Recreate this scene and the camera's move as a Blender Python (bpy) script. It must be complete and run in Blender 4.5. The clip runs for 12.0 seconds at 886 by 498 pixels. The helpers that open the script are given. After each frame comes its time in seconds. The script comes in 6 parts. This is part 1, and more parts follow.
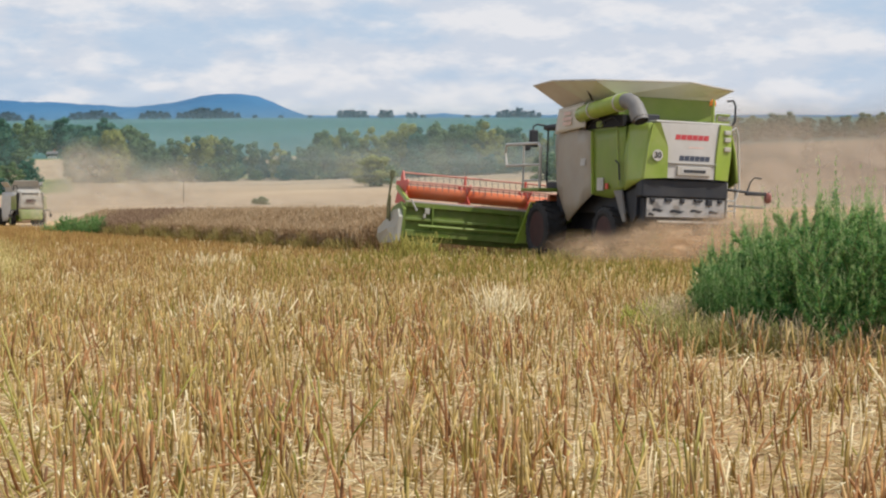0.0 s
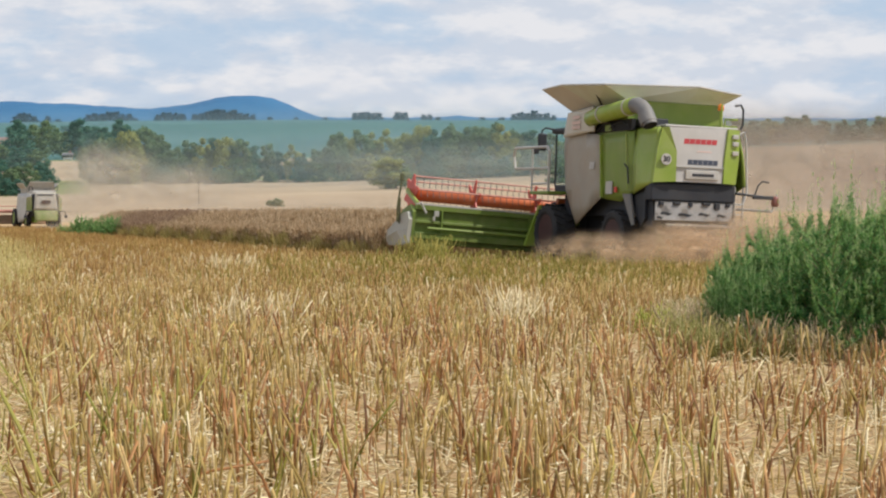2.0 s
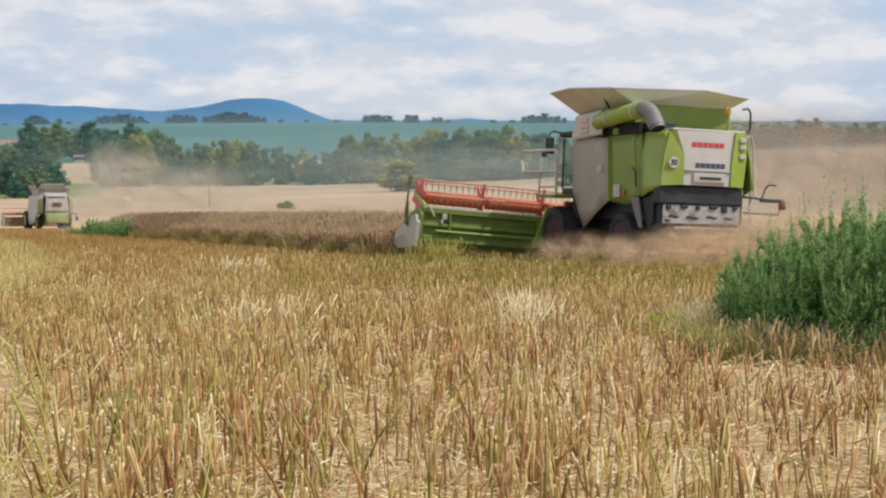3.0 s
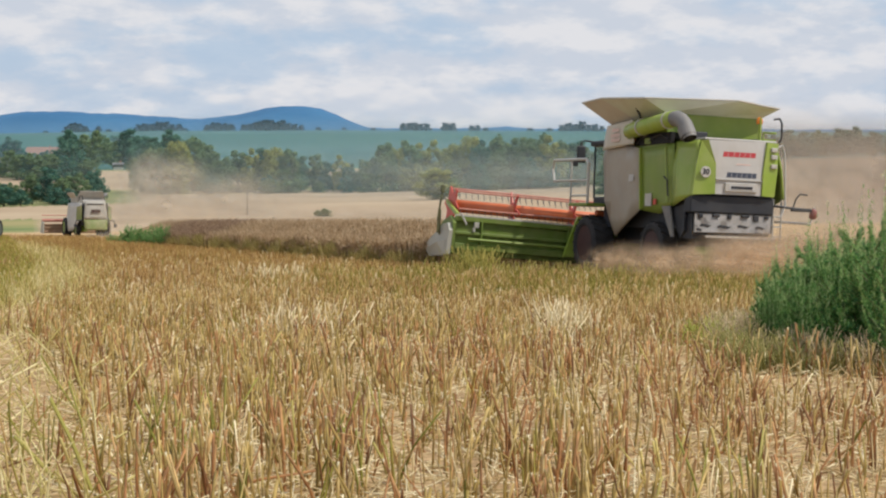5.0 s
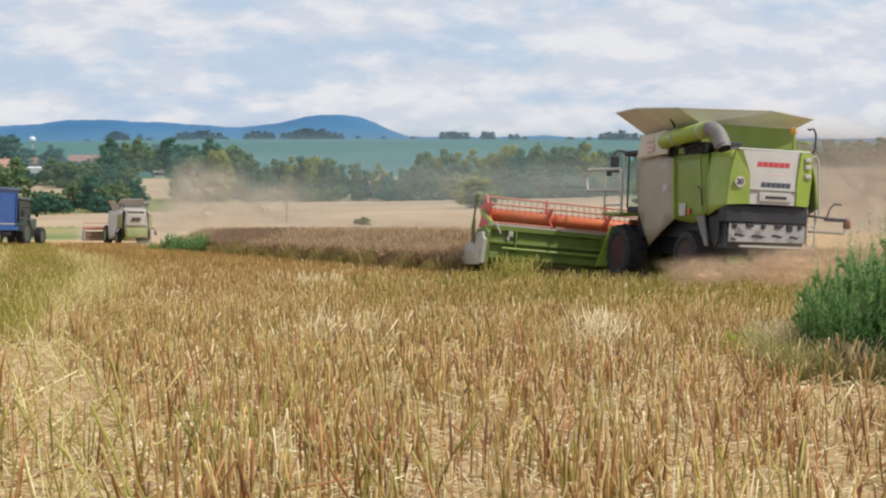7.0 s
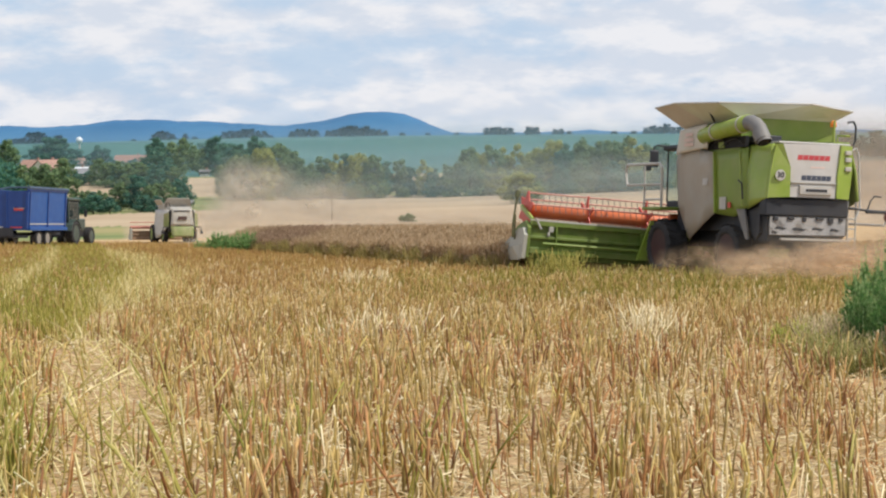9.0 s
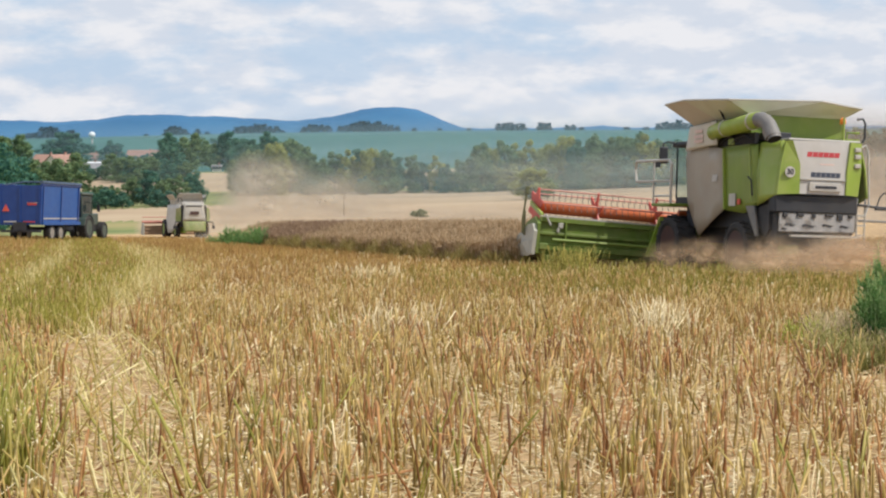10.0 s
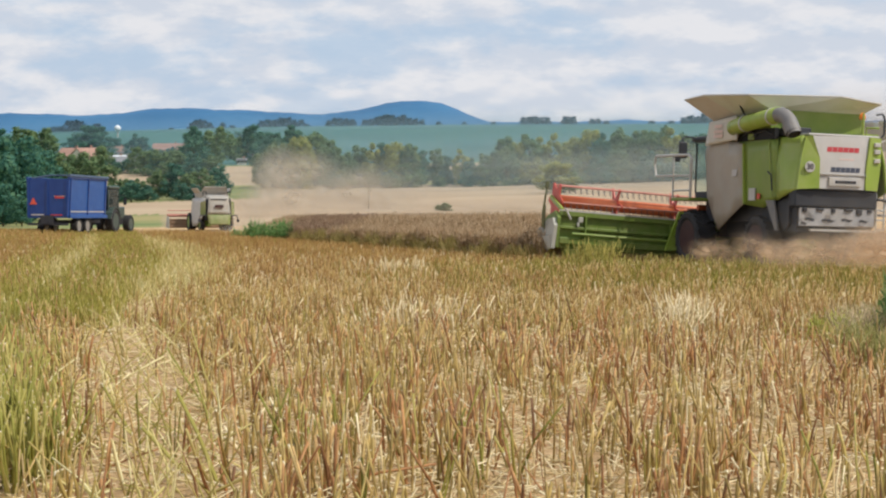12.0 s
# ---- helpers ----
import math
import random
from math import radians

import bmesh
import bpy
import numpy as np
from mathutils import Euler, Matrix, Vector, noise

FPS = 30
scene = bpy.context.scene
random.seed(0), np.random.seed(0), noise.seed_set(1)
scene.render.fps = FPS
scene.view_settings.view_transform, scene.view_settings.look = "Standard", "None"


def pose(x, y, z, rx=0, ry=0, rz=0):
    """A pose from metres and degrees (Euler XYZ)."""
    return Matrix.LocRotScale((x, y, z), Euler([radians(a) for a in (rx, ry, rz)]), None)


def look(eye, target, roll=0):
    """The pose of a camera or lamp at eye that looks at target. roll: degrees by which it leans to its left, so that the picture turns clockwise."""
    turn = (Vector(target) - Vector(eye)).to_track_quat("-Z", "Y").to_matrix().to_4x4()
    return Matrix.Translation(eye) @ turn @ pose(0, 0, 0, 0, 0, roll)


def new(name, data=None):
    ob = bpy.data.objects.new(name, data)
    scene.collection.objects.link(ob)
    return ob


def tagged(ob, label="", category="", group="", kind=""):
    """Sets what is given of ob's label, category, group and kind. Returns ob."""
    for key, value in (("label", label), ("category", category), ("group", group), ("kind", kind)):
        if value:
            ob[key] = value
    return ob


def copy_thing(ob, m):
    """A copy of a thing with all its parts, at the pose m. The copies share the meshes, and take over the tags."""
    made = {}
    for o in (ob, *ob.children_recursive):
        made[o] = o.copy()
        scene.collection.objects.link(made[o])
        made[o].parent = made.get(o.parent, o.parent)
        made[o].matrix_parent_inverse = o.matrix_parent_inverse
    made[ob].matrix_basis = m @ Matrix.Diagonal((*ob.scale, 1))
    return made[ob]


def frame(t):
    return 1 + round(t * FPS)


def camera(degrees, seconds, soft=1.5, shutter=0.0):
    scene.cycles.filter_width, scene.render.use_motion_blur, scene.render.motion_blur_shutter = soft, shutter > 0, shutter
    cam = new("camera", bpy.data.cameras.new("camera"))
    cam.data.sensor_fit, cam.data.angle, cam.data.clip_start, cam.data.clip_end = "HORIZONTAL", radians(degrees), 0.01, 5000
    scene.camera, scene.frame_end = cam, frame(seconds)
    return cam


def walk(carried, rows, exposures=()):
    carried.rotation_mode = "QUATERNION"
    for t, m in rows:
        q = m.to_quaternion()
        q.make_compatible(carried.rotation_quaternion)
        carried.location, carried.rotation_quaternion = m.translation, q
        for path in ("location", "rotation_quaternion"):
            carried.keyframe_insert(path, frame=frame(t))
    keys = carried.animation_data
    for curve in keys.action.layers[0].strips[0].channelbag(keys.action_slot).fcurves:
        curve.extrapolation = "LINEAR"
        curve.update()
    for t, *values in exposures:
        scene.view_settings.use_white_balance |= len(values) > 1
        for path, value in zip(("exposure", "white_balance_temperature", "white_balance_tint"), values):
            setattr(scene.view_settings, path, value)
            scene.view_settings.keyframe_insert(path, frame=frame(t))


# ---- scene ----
# ---- camera ----
EYE_H = 1.3
CAMERA_TURN = [
    (0, 0.000, -4.946, -0.063), (0.5, 0.114, -4.938, -0.010), (1, 0.219, -4.917, 0.078),
    (1.5, 0.378, -4.895, 0.047), (2, 0.537, -4.858, 0.085), (2.5, 0.729, -4.820, 0.203),
    (3, 0.926, -4.760, 0.122), (5, 2.296, -4.467, 0.206), (5.5, 2.491, -4.364, 0.214),
    (6, 2.900, -4.270, 0.267), (6.5, 3.335, -4.207, 0.344), (7, 3.746, -4.154, 0.262),
    (9, 5.429, -4.299, -0.418), (9.5, 5.647, -4.381, -0.356), (10, 5.868, -4.460, -0.294),
    (10.5, 6.074, -4.512, -0.205), (11, 6.322, -4.569, -0.139), (11.5, 6.514, -4.596, -0.078),
    (12, 6.774, -4.688, -0.265),
]
cam = camera(32.0, 12.0, soft=2.2)
walk(cam, [(t, pose(0, 0, EYE_H, 90 + pitch, 0, yaw) @ pose(0, 0, 0, 0, 0, lean)) for t, yaw, pitch, lean in CAMERA_TURN],
     exposures=[(0, -0.10), (3, -0.10), (5, -0.18), (6, -0.13), (7, -0.09), (9.2, 0.0), (10.5, -0.04), (12, -0.11)])
scene.cycles.transparent_max_bounces = 32

# ---- sky and sun ----
SUN_EL, SUN_AZ = 52, 103   # degrees above the horizon, degrees clockwise from straight ahead


def make_sky():
    world = bpy.data.worlds.new("sky")
    scene.world = world
    world.use_nodes = True
    nt = world.node_tree
    nt.nodes.clear()
    n, l = nt.nodes.new, nt.links.new
    sky = n("ShaderNodeTexSky")
    sky.sky_type, sky.sun_disc = "NISHITA", False
    sky.sun_elevation, sky.sun_rotation = radians(SUN_EL), radians(SUN_AZ)
    sky.dust_density, sky.air_density = 2.0, 1.0
    tc = n("ShaderNodeTexCoord")
    # clouds: flat-based heaps, wider than high, lit along their tops
    flat = n("ShaderNodeVectorMath")
    flat.operation = "MULTIPLY"
    flat.inputs[1].default_value = (1.0, 1.0, 2.6)
    l(tc.outputs["Generated"], flat.inputs[0])
    n1 = n("ShaderNodeTexNoise")
    n1.inputs["Scale"].default_value, n1.inputs["Detail"].default_value = 12.5, 9
    n1.inputs["Roughness"].default_value = 0.55
    l(flat.outputs[0], n1.inputs["Vector"])
    cover = n("ShaderNodeMapRange")
    cover.interpolation_type = "SMOOTHSTEP"
    cover.inputs["From Min"].default_value, cover.inputs["From Max"].default_value = 0.37, 0.56
    cover.inputs["To Min"].default_value = 0.22
    l(n1.outputs["Fac"], cover.inputs["Value"])
    # thick pale air low over the horizon
    sep = n("ShaderNodeSeparateXYZ")
    l(tc.outputs["Generated"], sep.inputs[0])
    low = n("ShaderNodeMapRange")
    low.interpolation_type = "SMOOTHSTEP"
    low.inputs["From Min"].default_value, low.inputs["From Max"].default_value = 0.085, 0.0
    low.inputs["To Max"].default_value = 0.5
    l(sep.outputs["Z"], low.inputs["Value"])
    most = n("ShaderNodeMath")
    most.operation = "MAXIMUM"
    l(cover.outputs[0], most.inputs[0])
    l(low.outputs[0], most.inputs[1])
    over = n("ShaderNodeVectorMath")
    over.operation = "ADD"
    over.inputs[1].default_value = (0.007, 0.0, 0.030)
    l(flat.outputs[0], over.inputs[0])
    heaps = []
    for at in (flat, over):
        n2 = n("ShaderNodeTexNoise")
        n2.inputs["Scale"].default_value, n2.inputs["Detail"].default_value = 23.0, 8
        n2.inputs["Roughness"].default_value = 0.55
        l(at.outputs[0], n2.inputs["Vector"])
        heaps.append(n2)
    lit = n("ShaderNodeMath")
    lit.operation = "SUBTRACT"
    l(heaps[0].outputs["Fac"], lit.inputs[0])
    l(heaps[1].outputs["Fac"], lit.inputs[1])
    shade = n("ShaderNodeMapRange")
    shade.interpolation_type = "SMOOTHSTEP"
    shade.inputs["From Min"].default_value, shade.inputs["From Max"].default_value = -0.13, 0.17
    l(lit.outputs[0], shade.inputs["Value"])
    cloud = n("ShaderNodeMix")
    cloud.data_type = "RGBA"
    cloud.inputs["A"].default_value = (6.7, 7.25, 8.2, 1)
    cloud.inputs["B"].default_value = (8.5, 8.55, 8.9, 1)
    l(shade.outputs[0], cloud.inputs["Factor"])
    mix = n("ShaderNodeMix")
    mix.data_type = "RGBA"
    l(most.outputs[0], mix.inputs["Factor"])
    haze = n("ShaderNodeMix")
    haze.data_type = "RGBA"
    haze.inputs["Factor"].default_value = 0.9
    l(sky.outputs[0], haze.inputs["A"])
    haze.inputs["B"].default_value = (5.0, 6.6, 8.6, 1)
    l(haze.outputs["Result"], mix.inputs["A"])
    l(cloud.outputs["Result"], mix.inputs["B"])
    bg = n("ShaderNodeBackground")
    bg.inputs["Strength"].default_value = 0.1
    out = n("ShaderNodeOutputWorld")
    l(mix.outputs["Result"], bg.inputs["Color"])
    l(bg.outputs[0], out.inputs["Surface"])


make_sky()
sun_data = bpy.data.lights.new("sun", "SUN")
sun_data.energy, sun_data.angle, sun_data.color = 4.0, radians(0.6), (1.0, 0.95, 0.86)
sun = new("sun", sun_data)
to_sun = Vector((math.sin(radians(SUN_AZ)) * math.cos(radians(SUN_EL)), math.cos(radians(SUN_AZ)) * math.cos(radians(SUN_EL)),
                 math.sin(radians(SUN_EL))))
sun.matrix_basis = look(to_sun * 60, (0, 0, 0))


# ---- materials ----
def ramp(nt, stops):
    r = nt.nodes.new("ShaderNodeValToRGB")
    while len(r.color_ramp.elements) < len(stops):
        r.color_ramp.elements.new(0.5)
    for e, (p, c) in zip(r.color_ramp.elements, stops):
        e.position, e.color = p, (*c, 1)
    return r


def material(name, stops, scale=4.0, detail=5, rough=0.7, metal=0.0, bump=0.0, bump_scale=30.0, source="noise", dirt=None,
             dirt_amount=0.0, dirt_scale=3.0, translucent=0.0, drift=0.0, grain=0.0):
    """stops: colours over a noise, or over a random value for each object ("object") or each loose piece ("island")."""
    m = bpy.data.materials.new(name)
    m.use_nodes = True
    nt = m.node_tree
    n, l = nt.nodes.new, nt.links.new
    bsdf = nt.nodes["Principled BSDF"]
    bsdf.inputs["Roughness"].default_value, bsdf.inputs["Metallic"].default_value = rough, metal
    tc = n("ShaderNodeTexCoord")
    tex = n("ShaderNodeTexNoise")
    tex.inputs["Scale"].default_value, tex.inputs["Detail"].default_value = scale, detail
    l(tc.outputs["Object"], tex.inputs["Vector"])
    r = ramp(nt, stops)
    if source == "island":
        g = n("ShaderNodeNewGeometry")
        # a wide drift of tone over the ground on top of the tone of each piece
        tex.inputs["Scale"].default_value = 0.35 if drift else 1.0
        tex.inputs["Detail"].default_value = 4
        away = n("ShaderNodeMath")
        away.operation = "MULTIPLY_ADD"
        away.inputs[1].default_value, away.inputs[2].default_value = 2.2 * drift, -1.1 * drift
        l(tex.outputs["Fac"], away.inputs[0])
        add = n("ShaderNodeMath")
        add.use_clamp = True
        l(g.outputs["Random Per Island"], add.inputs[0])
        l(away.outputs[0], add.inputs[1])
        l(add.outputs[0], r.inputs["Fac"])
    elif source == "object":
        g = n("ShaderNodeObjectInfo")
        add = n("ShaderNodeMath")
        add.operation = "MULTIPLY_ADD"
        l(g.outputs["Random"], add.inputs[0])
        add.inputs[1].default_value = 0.7
        half = n("ShaderNodeMath")
        half.operation = "MULTIPLY"
        half.inputs[1].default_value = 0.3
        l(tex.outputs["Fac"], half.inputs[0])
        l(half.outputs[0], add.inputs[2])
        l(add.outputs[0], r.inputs["Fac"])
    else:
        l(tex.outputs["Fac"], r.inputs["Fac"])
    colour = r.outputs["Color"]
    if grain:
        # darker nodes, scars and bleached lengths along each piece
        t3 = n("ShaderNodeTexNoise")
        t3.inputs["Scale"].default_value, t3.inputs["Detail"].default_value = 17.0, 4
        l(tc.outputs["Object"], t3.inputs["Vector"])
        m3 = n("ShaderNodeMapRange")
        m3.inputs["From Min"].default_value, m3.inputs["From Max"].default_value = 0.32, 0.68
        m3.inputs["To Min"].default_value, m3.inputs["To Max"].default_value = 1 - grain, 1 + 0.7 * grain
        l(t3.outputs["Fac"], m3.inputs["Value"])
        x3 = n("ShaderNodeVectorMath")
        x3.operation = "SCALE"
        l(colour, x3.inputs[0])
        l(m3.outputs[0], x3.inputs["Scale"])
        colour = x3.outputs[0]
    if dirt:
        t2 = n("ShaderNodeTexNoise")
        t2.inputs["Scale"].default_value, t2.inputs["Detail"].default_value = dirt_scale, 8
        t2.inputs["Roughness"].default_value = 0.65
        l(tc.outputs["Object"], t2.inputs["Vector"])
        mr = n("ShaderNodeMapRange")
        mr.inputs["From Min"].default_value, mr.inputs["From Max"].default_value = 0.38, 0.7
        mr.inputs["To Max"].default_value = dirt_amount
        mr.inputs["To Min"].default_value = dirt_amount * 0.25
        l(t2.outputs["Fac"], mr.inputs["Value"])
        mx = n("ShaderNodeMix")
        mx.data_type = "RGBA"
        l(mr.outputs[0], mx.inputs["Factor"])
        l(colour, mx.inputs["A"])
        mx.inputs["B"].default_value = (*dirt, 1)
        colour = mx.outputs["Result"]
    l(colour, bsdf.inputs["Base Color"])
    if bump:
        b = n("ShaderNodeTexNoise")
        b.inputs["Scale"].default_value, b.inputs["Detail"].default_value = bump_scale, 6
        l(tc.outputs["Object"], b.inputs["Vector"])
        bn = n("ShaderNodeBump")
        bn.inputs["Strength"].default_value, bn.inputs["Distance"].default_value = bump, 0.05
        l(b.outputs["Fac"], bn.inputs["Height"])
        l(bn.outputs[0], bsdf.inputs["Normal"])
    if translucent:
        tr = n("ShaderNodeBsdfTranslucent")
        l(colour, tr.inputs["Color"])
        ms = n("ShaderNodeMixShader")
        ms.inputs[0].default_value = translucent
        l(bsdf.outputs[0], ms.inputs[1])
        l(tr.outputs[0], ms.inputs[2])
        l(ms.outputs[0], nt.nodes["Material Output"].inputs["Surface"])
    return m


DUST = (0.46, 0.37, 0.26)
M_SOIL = material("soil_and_litter", [(0.25, (0.19, 0.12, 0.055)), (0.45, (0.455, 0.295, 0.145)), (0.62, (0.64, 0.44, 0.24)), (0.8, (0.34, 0.225, 0.105))],
                  scale=9, detail=12, rough=0.95, bump=0.8, bump_scale=45, dirt=(0.50, 0.33, 0.15), dirt_amount=0.6, dirt_scale=0.35)
M_PALE = material("cut_cereal_field", [(0.3, (0.33, 0.24, 0.155)), (0.5, (0.395, 0.29, 0.19)), (0.7, (0.45, 0.345, 0.23))], scale=0.05, detail=10,
                  rough=1.0, dirt=(0.34, 0.24, 0.13), dirt_amount=0.5, dirt_scale=0.3)
# teal base: the air's haze over the far field is put into its colour
M_GREENFIELD = material("hazed_green_field", [(0.3, (0.013, 0.09, 0.088)), (0.5, (0.020, 0.112, 0.104)), (0.7, (0.032, 0.135, 0.112))], scale=0.012, detail=10,
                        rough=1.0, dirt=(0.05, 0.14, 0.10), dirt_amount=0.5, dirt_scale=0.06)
M_MEADOW = material("rough_meadow", [(0.3, (0.10, 0.15, 0.04)), (0.5, (0.18, 0.20, 0.06)), (0.7, (0.30, 0.25, 0.10))], scale=0.06, detail=10, rough=1.0)
M_STUBBLE = material("stubble_stalk", [(0.0, (0.255, 0.12, 0.05)), (0.15, (0.39, 0.18, 0.062)), (0.32, (0.53, 0.262, 0.1)), (0.5, (0.64, 0.37, 0.155)),
                                       (0.64, (0.72, 0.53, 0.23)), (0.76, (0.44, 0.285, 0.082)), (0.87, (0.41, 0.27, 0.07)), (0.95, (0.37, 0.26, 0.06)), (1.0, (0.66, 0.52, 0.17))],
                     rough=0.65, source="island", translucent=0.25, drift=0.6, grain=0.3)
M_STUBBLESOFT = material("stubble_further_off", [(0.0, (0.35, 0.197, 0.065)), (0.3, (0.445, 0.265, 0.09)), (0.6, (0.565, 0.375, 0.14)), (0.8, (0.46, 0.33, 0.095)), (1.0, (0.66, 0.49, 0.21))],
                         rough=0.7, source="island", translucent=0.3, drift=1.0)
M_BLEACH = material("bleached_stems", [(0.0, (0.44, 0.32, 0.15)), (0.5, (0.66, 0.53, 0.30)), (1.0, (0.86, 0.75, 0.50))], rough=0.6, source="island")
M_LITTER = material("lying_straw", [(0.0, (0.40, 0.275, 0.11)), (0.5, (0.67, 0.515, 0.265)), (1.0, (0.90, 0.79, 0.52))], rough=0.65, source="island")
M_TRACKSTRAW = material("flattened_pale_straw", [(0.0, (0.46, 0.38, 0.10)), (0.5, (0.68, 0.57, 0.22)), (1.0, (0.88, 0.79, 0.45))], rough=0.65, source="island", translucent=0.2, drift=0.2)
M_GREENGRASS = material("green_regrowth", [(0.0, (0.17, 0.17, 0.022)), (0.5, (0.32, 0.28, 0.045)), (1.0, (0.48, 0.38, 0.09))], rough=0.7, source="island", translucent=0.2)
M_GREENSTALK = material("greenish_stalk", [(0.0, (0.30, 0.21, 0.055)), (0.5, (0.44, 0.305, 0.09)), (1.0, (0.60, 0.43, 0.16))], rough=0.65, source="island", translucent=0.12, grain=0.35)
M_CUT = material("pale_cut_end", [(0.0, (0.50, 0.40, 0.22)), (1.0, (0.76, 0.66, 0.44))], rough=0.7, source="island")
M_TRACKGREEN = material("track_grass", [(0.0, (0.30, 0.285, 0.04)), (0.5, (0.44, 0.40, 0.075)), (1.0, (0.62, 0.54, 0.16))], rough=0.7, source="island", translucent=0.3, drift=0.3)
M_CLUMP = material("fresh_shoots", [(0.0, (0.24, 0.235, 0.035)), (0.4, (0.36, 0.335, 0.06)), (0.75, (0.47, 0.385, 0.11)), (1.0, (0.58, 0.50, 0.15))], rough=0.65, source="island", translucent=0.25)
M_CROP = material("ripe_crop", [(0.0, (0.33, 0.21, 0.115)), (0.4, (0.46, 0.315, 0.18)), (0.75, (0.60, 0.44, 0.26)), (1.0, (0.68, 0.53, 0.33))], rough=0.85, source="island", translucent=0.45)
M_CROPPOD = material("ripe_pods", [(0.0, (0.54, 0.39, 0.24)), (0.5, (0.65, 0.495, 0.315)), (1.0, (0.75, 0.605, 0.42))], rough=0.85, source="island", translucent=0.5, drift=0.3)
M_CROPDARK = material("overripe_pods", [(0.0, (0.34, 0.225, 0.15)), (0.5, (0.44, 0.30, 0.20)), (1.0, (0.56, 0.41, 0.28))], rough=0.85, source="island", translucent=0.45)
M_CROPGREEN = material("green_undergrowth", [(0.0, (0.33, 0.28, 0.085)), (0.6, (0.48, 0.39, 0.14)), (1.0, (0.58, 0.47, 0.20))], rough=0.85, source="island", translucent=0.4)
# distance haze is painted in: the wooded hills get a blue base
M_HILL = material("haze_blue_hill", [(0.3, (0.014, 0.10, 0.225)), (0.5, (0.020, 0.118, 0.255)), (0.7, (0.027, 0.138, 0.28))], scale=0.004, detail=8, rough=1.0)


# ---- mesh helpers ----
def box(bm, x0, x1, y0, y1, z0, z1, bevel=0.0):
    b = bmesh.new()
    bmesh.ops.create_cube(b, size=1.0)
    bmesh.ops.scale(b, vec=(abs(x1 - x0), abs(y1 - y0), abs(z1 - z0)), verts=b.verts)
    bmesh.ops.translate(b, vec=((x0 + x1) / 2, (y0 + y1) / 2, (z0 + z1) / 2), verts=b.verts)
    if bevel:
        bmesh.ops.bevel(b, geom=b.edges[:], offset=bevel, segments=2, affect="EDGES", profile=0.5)
    merge(bm, b)
    return bm


def merge(bm, b, m=None):
    if m is not None:
        bmesh.ops.transform(b, matrix=m, verts=b.verts)
    tmp = bpy.data.meshes.new("tmp")
    b.to_mesh(tmp)
    b.free()
    bm.from_mesh(tmp)
    bpy.data.meshes.remove(tmp)


def plate(bm, corners, thick):
    """A sheet through the corners (in order), as thick as given along its normal."""
    cs = [Vector(c) for c in corners]
    nrm = Vector((0, 0, 0))
    for i in range(len(cs)):
        nrm += (cs[i] - cs[0]).cross(cs[(i + 1) % len(cs)] - cs[0])
    nrm = nrm.normalized() * thick * 0.5
    a = [bm.verts.new(c + nrm) for c in cs]
    b = [bm.verts.new(c - nrm) for c in cs]
    bm.faces.new(a)
    bm.faces.new(b[::-1])
    for i in range(len(cs)):
        j = (i + 1) % len(cs)
        bm.faces.new((a[j], a[i], b[i], b[j]))
    return bm


def tube(bm, pts, r, seg=10, r1=None, caps=True):
    """A round bar along the points, r at its start, r1 at its end."""
    pts = [Vector(p) for p in pts]
    r1 = r if r1 is None else r1
    rings = []
    for i, p in enumerate(pts):
        d = (pts[min(i + 1, len(pts) - 1)] - pts[max(i - 1, 0)]).normalized()
        a = d.orthogonal().normalized() if i == 0 else (a - d * a.dot(d)).normalized()
        b = d.cross(a)
        rr = r + (r1 - r) * i / max(1, len(pts) - 1)
        rings.append([bm.verts.new(p + (a * math.cos(2 * math.pi * k / seg) + b * math.sin(2 * math.pi * k / seg)) * rr) for k in range(seg)])
    for u, v in zip(rings, rings[1:]):
        for k in range(seg):
            bm.faces.new((u[k], u[(k + 1) % seg], v[(k + 1) % seg], v[k]))
    if caps:
        bm.faces.new(rings[0][::-1])
        bm.faces.new(rings[-1])
    return bm


def lathe(bm, profile, seg=28, axis="x"):
    """Turns (along, radius) pairs round an axis through the origin."""
    rings = []
    for s, r in profile:
        ring = []
        for k in range(seg):
            c, d = r * math.cos(2 * math.pi * k / seg), r * math.sin(2 * math.pi * k / seg)
            ring.append(bm.verts.new((s, c, d) if axis == "x" else (c, d, s)))
        rings.append(ring)
    for u, v in zip(rings, rings[1:]):
        for k in range(seg):
            bm.faces.new((u[k], u[(k + 1) % seg], v[(k + 1) % seg], v[k]))
    bm.faces.new(rings[0][::-1])
    bm.faces.new(rings[-1])
    return bm


def part(name, bm, mat, parent=None, label="", smooth=False, m=None):
    bmesh.ops.recalc_face_normals(bm, faces=bm.faces)
    me = bpy.data.meshes.new(name)
    bm.to_mesh(me)
    bm.free()
    if smooth:
        me.polygons.foreach_set("use_smooth", [True] * len(me.polygons))
    me.materials.append(mat)
    ob = new(name, me)
    if parent is not None:
        ob.parent = parent
    if m is not None:
        ob.matrix_basis = m
    if label:
        ob["label"] = label
    return ob


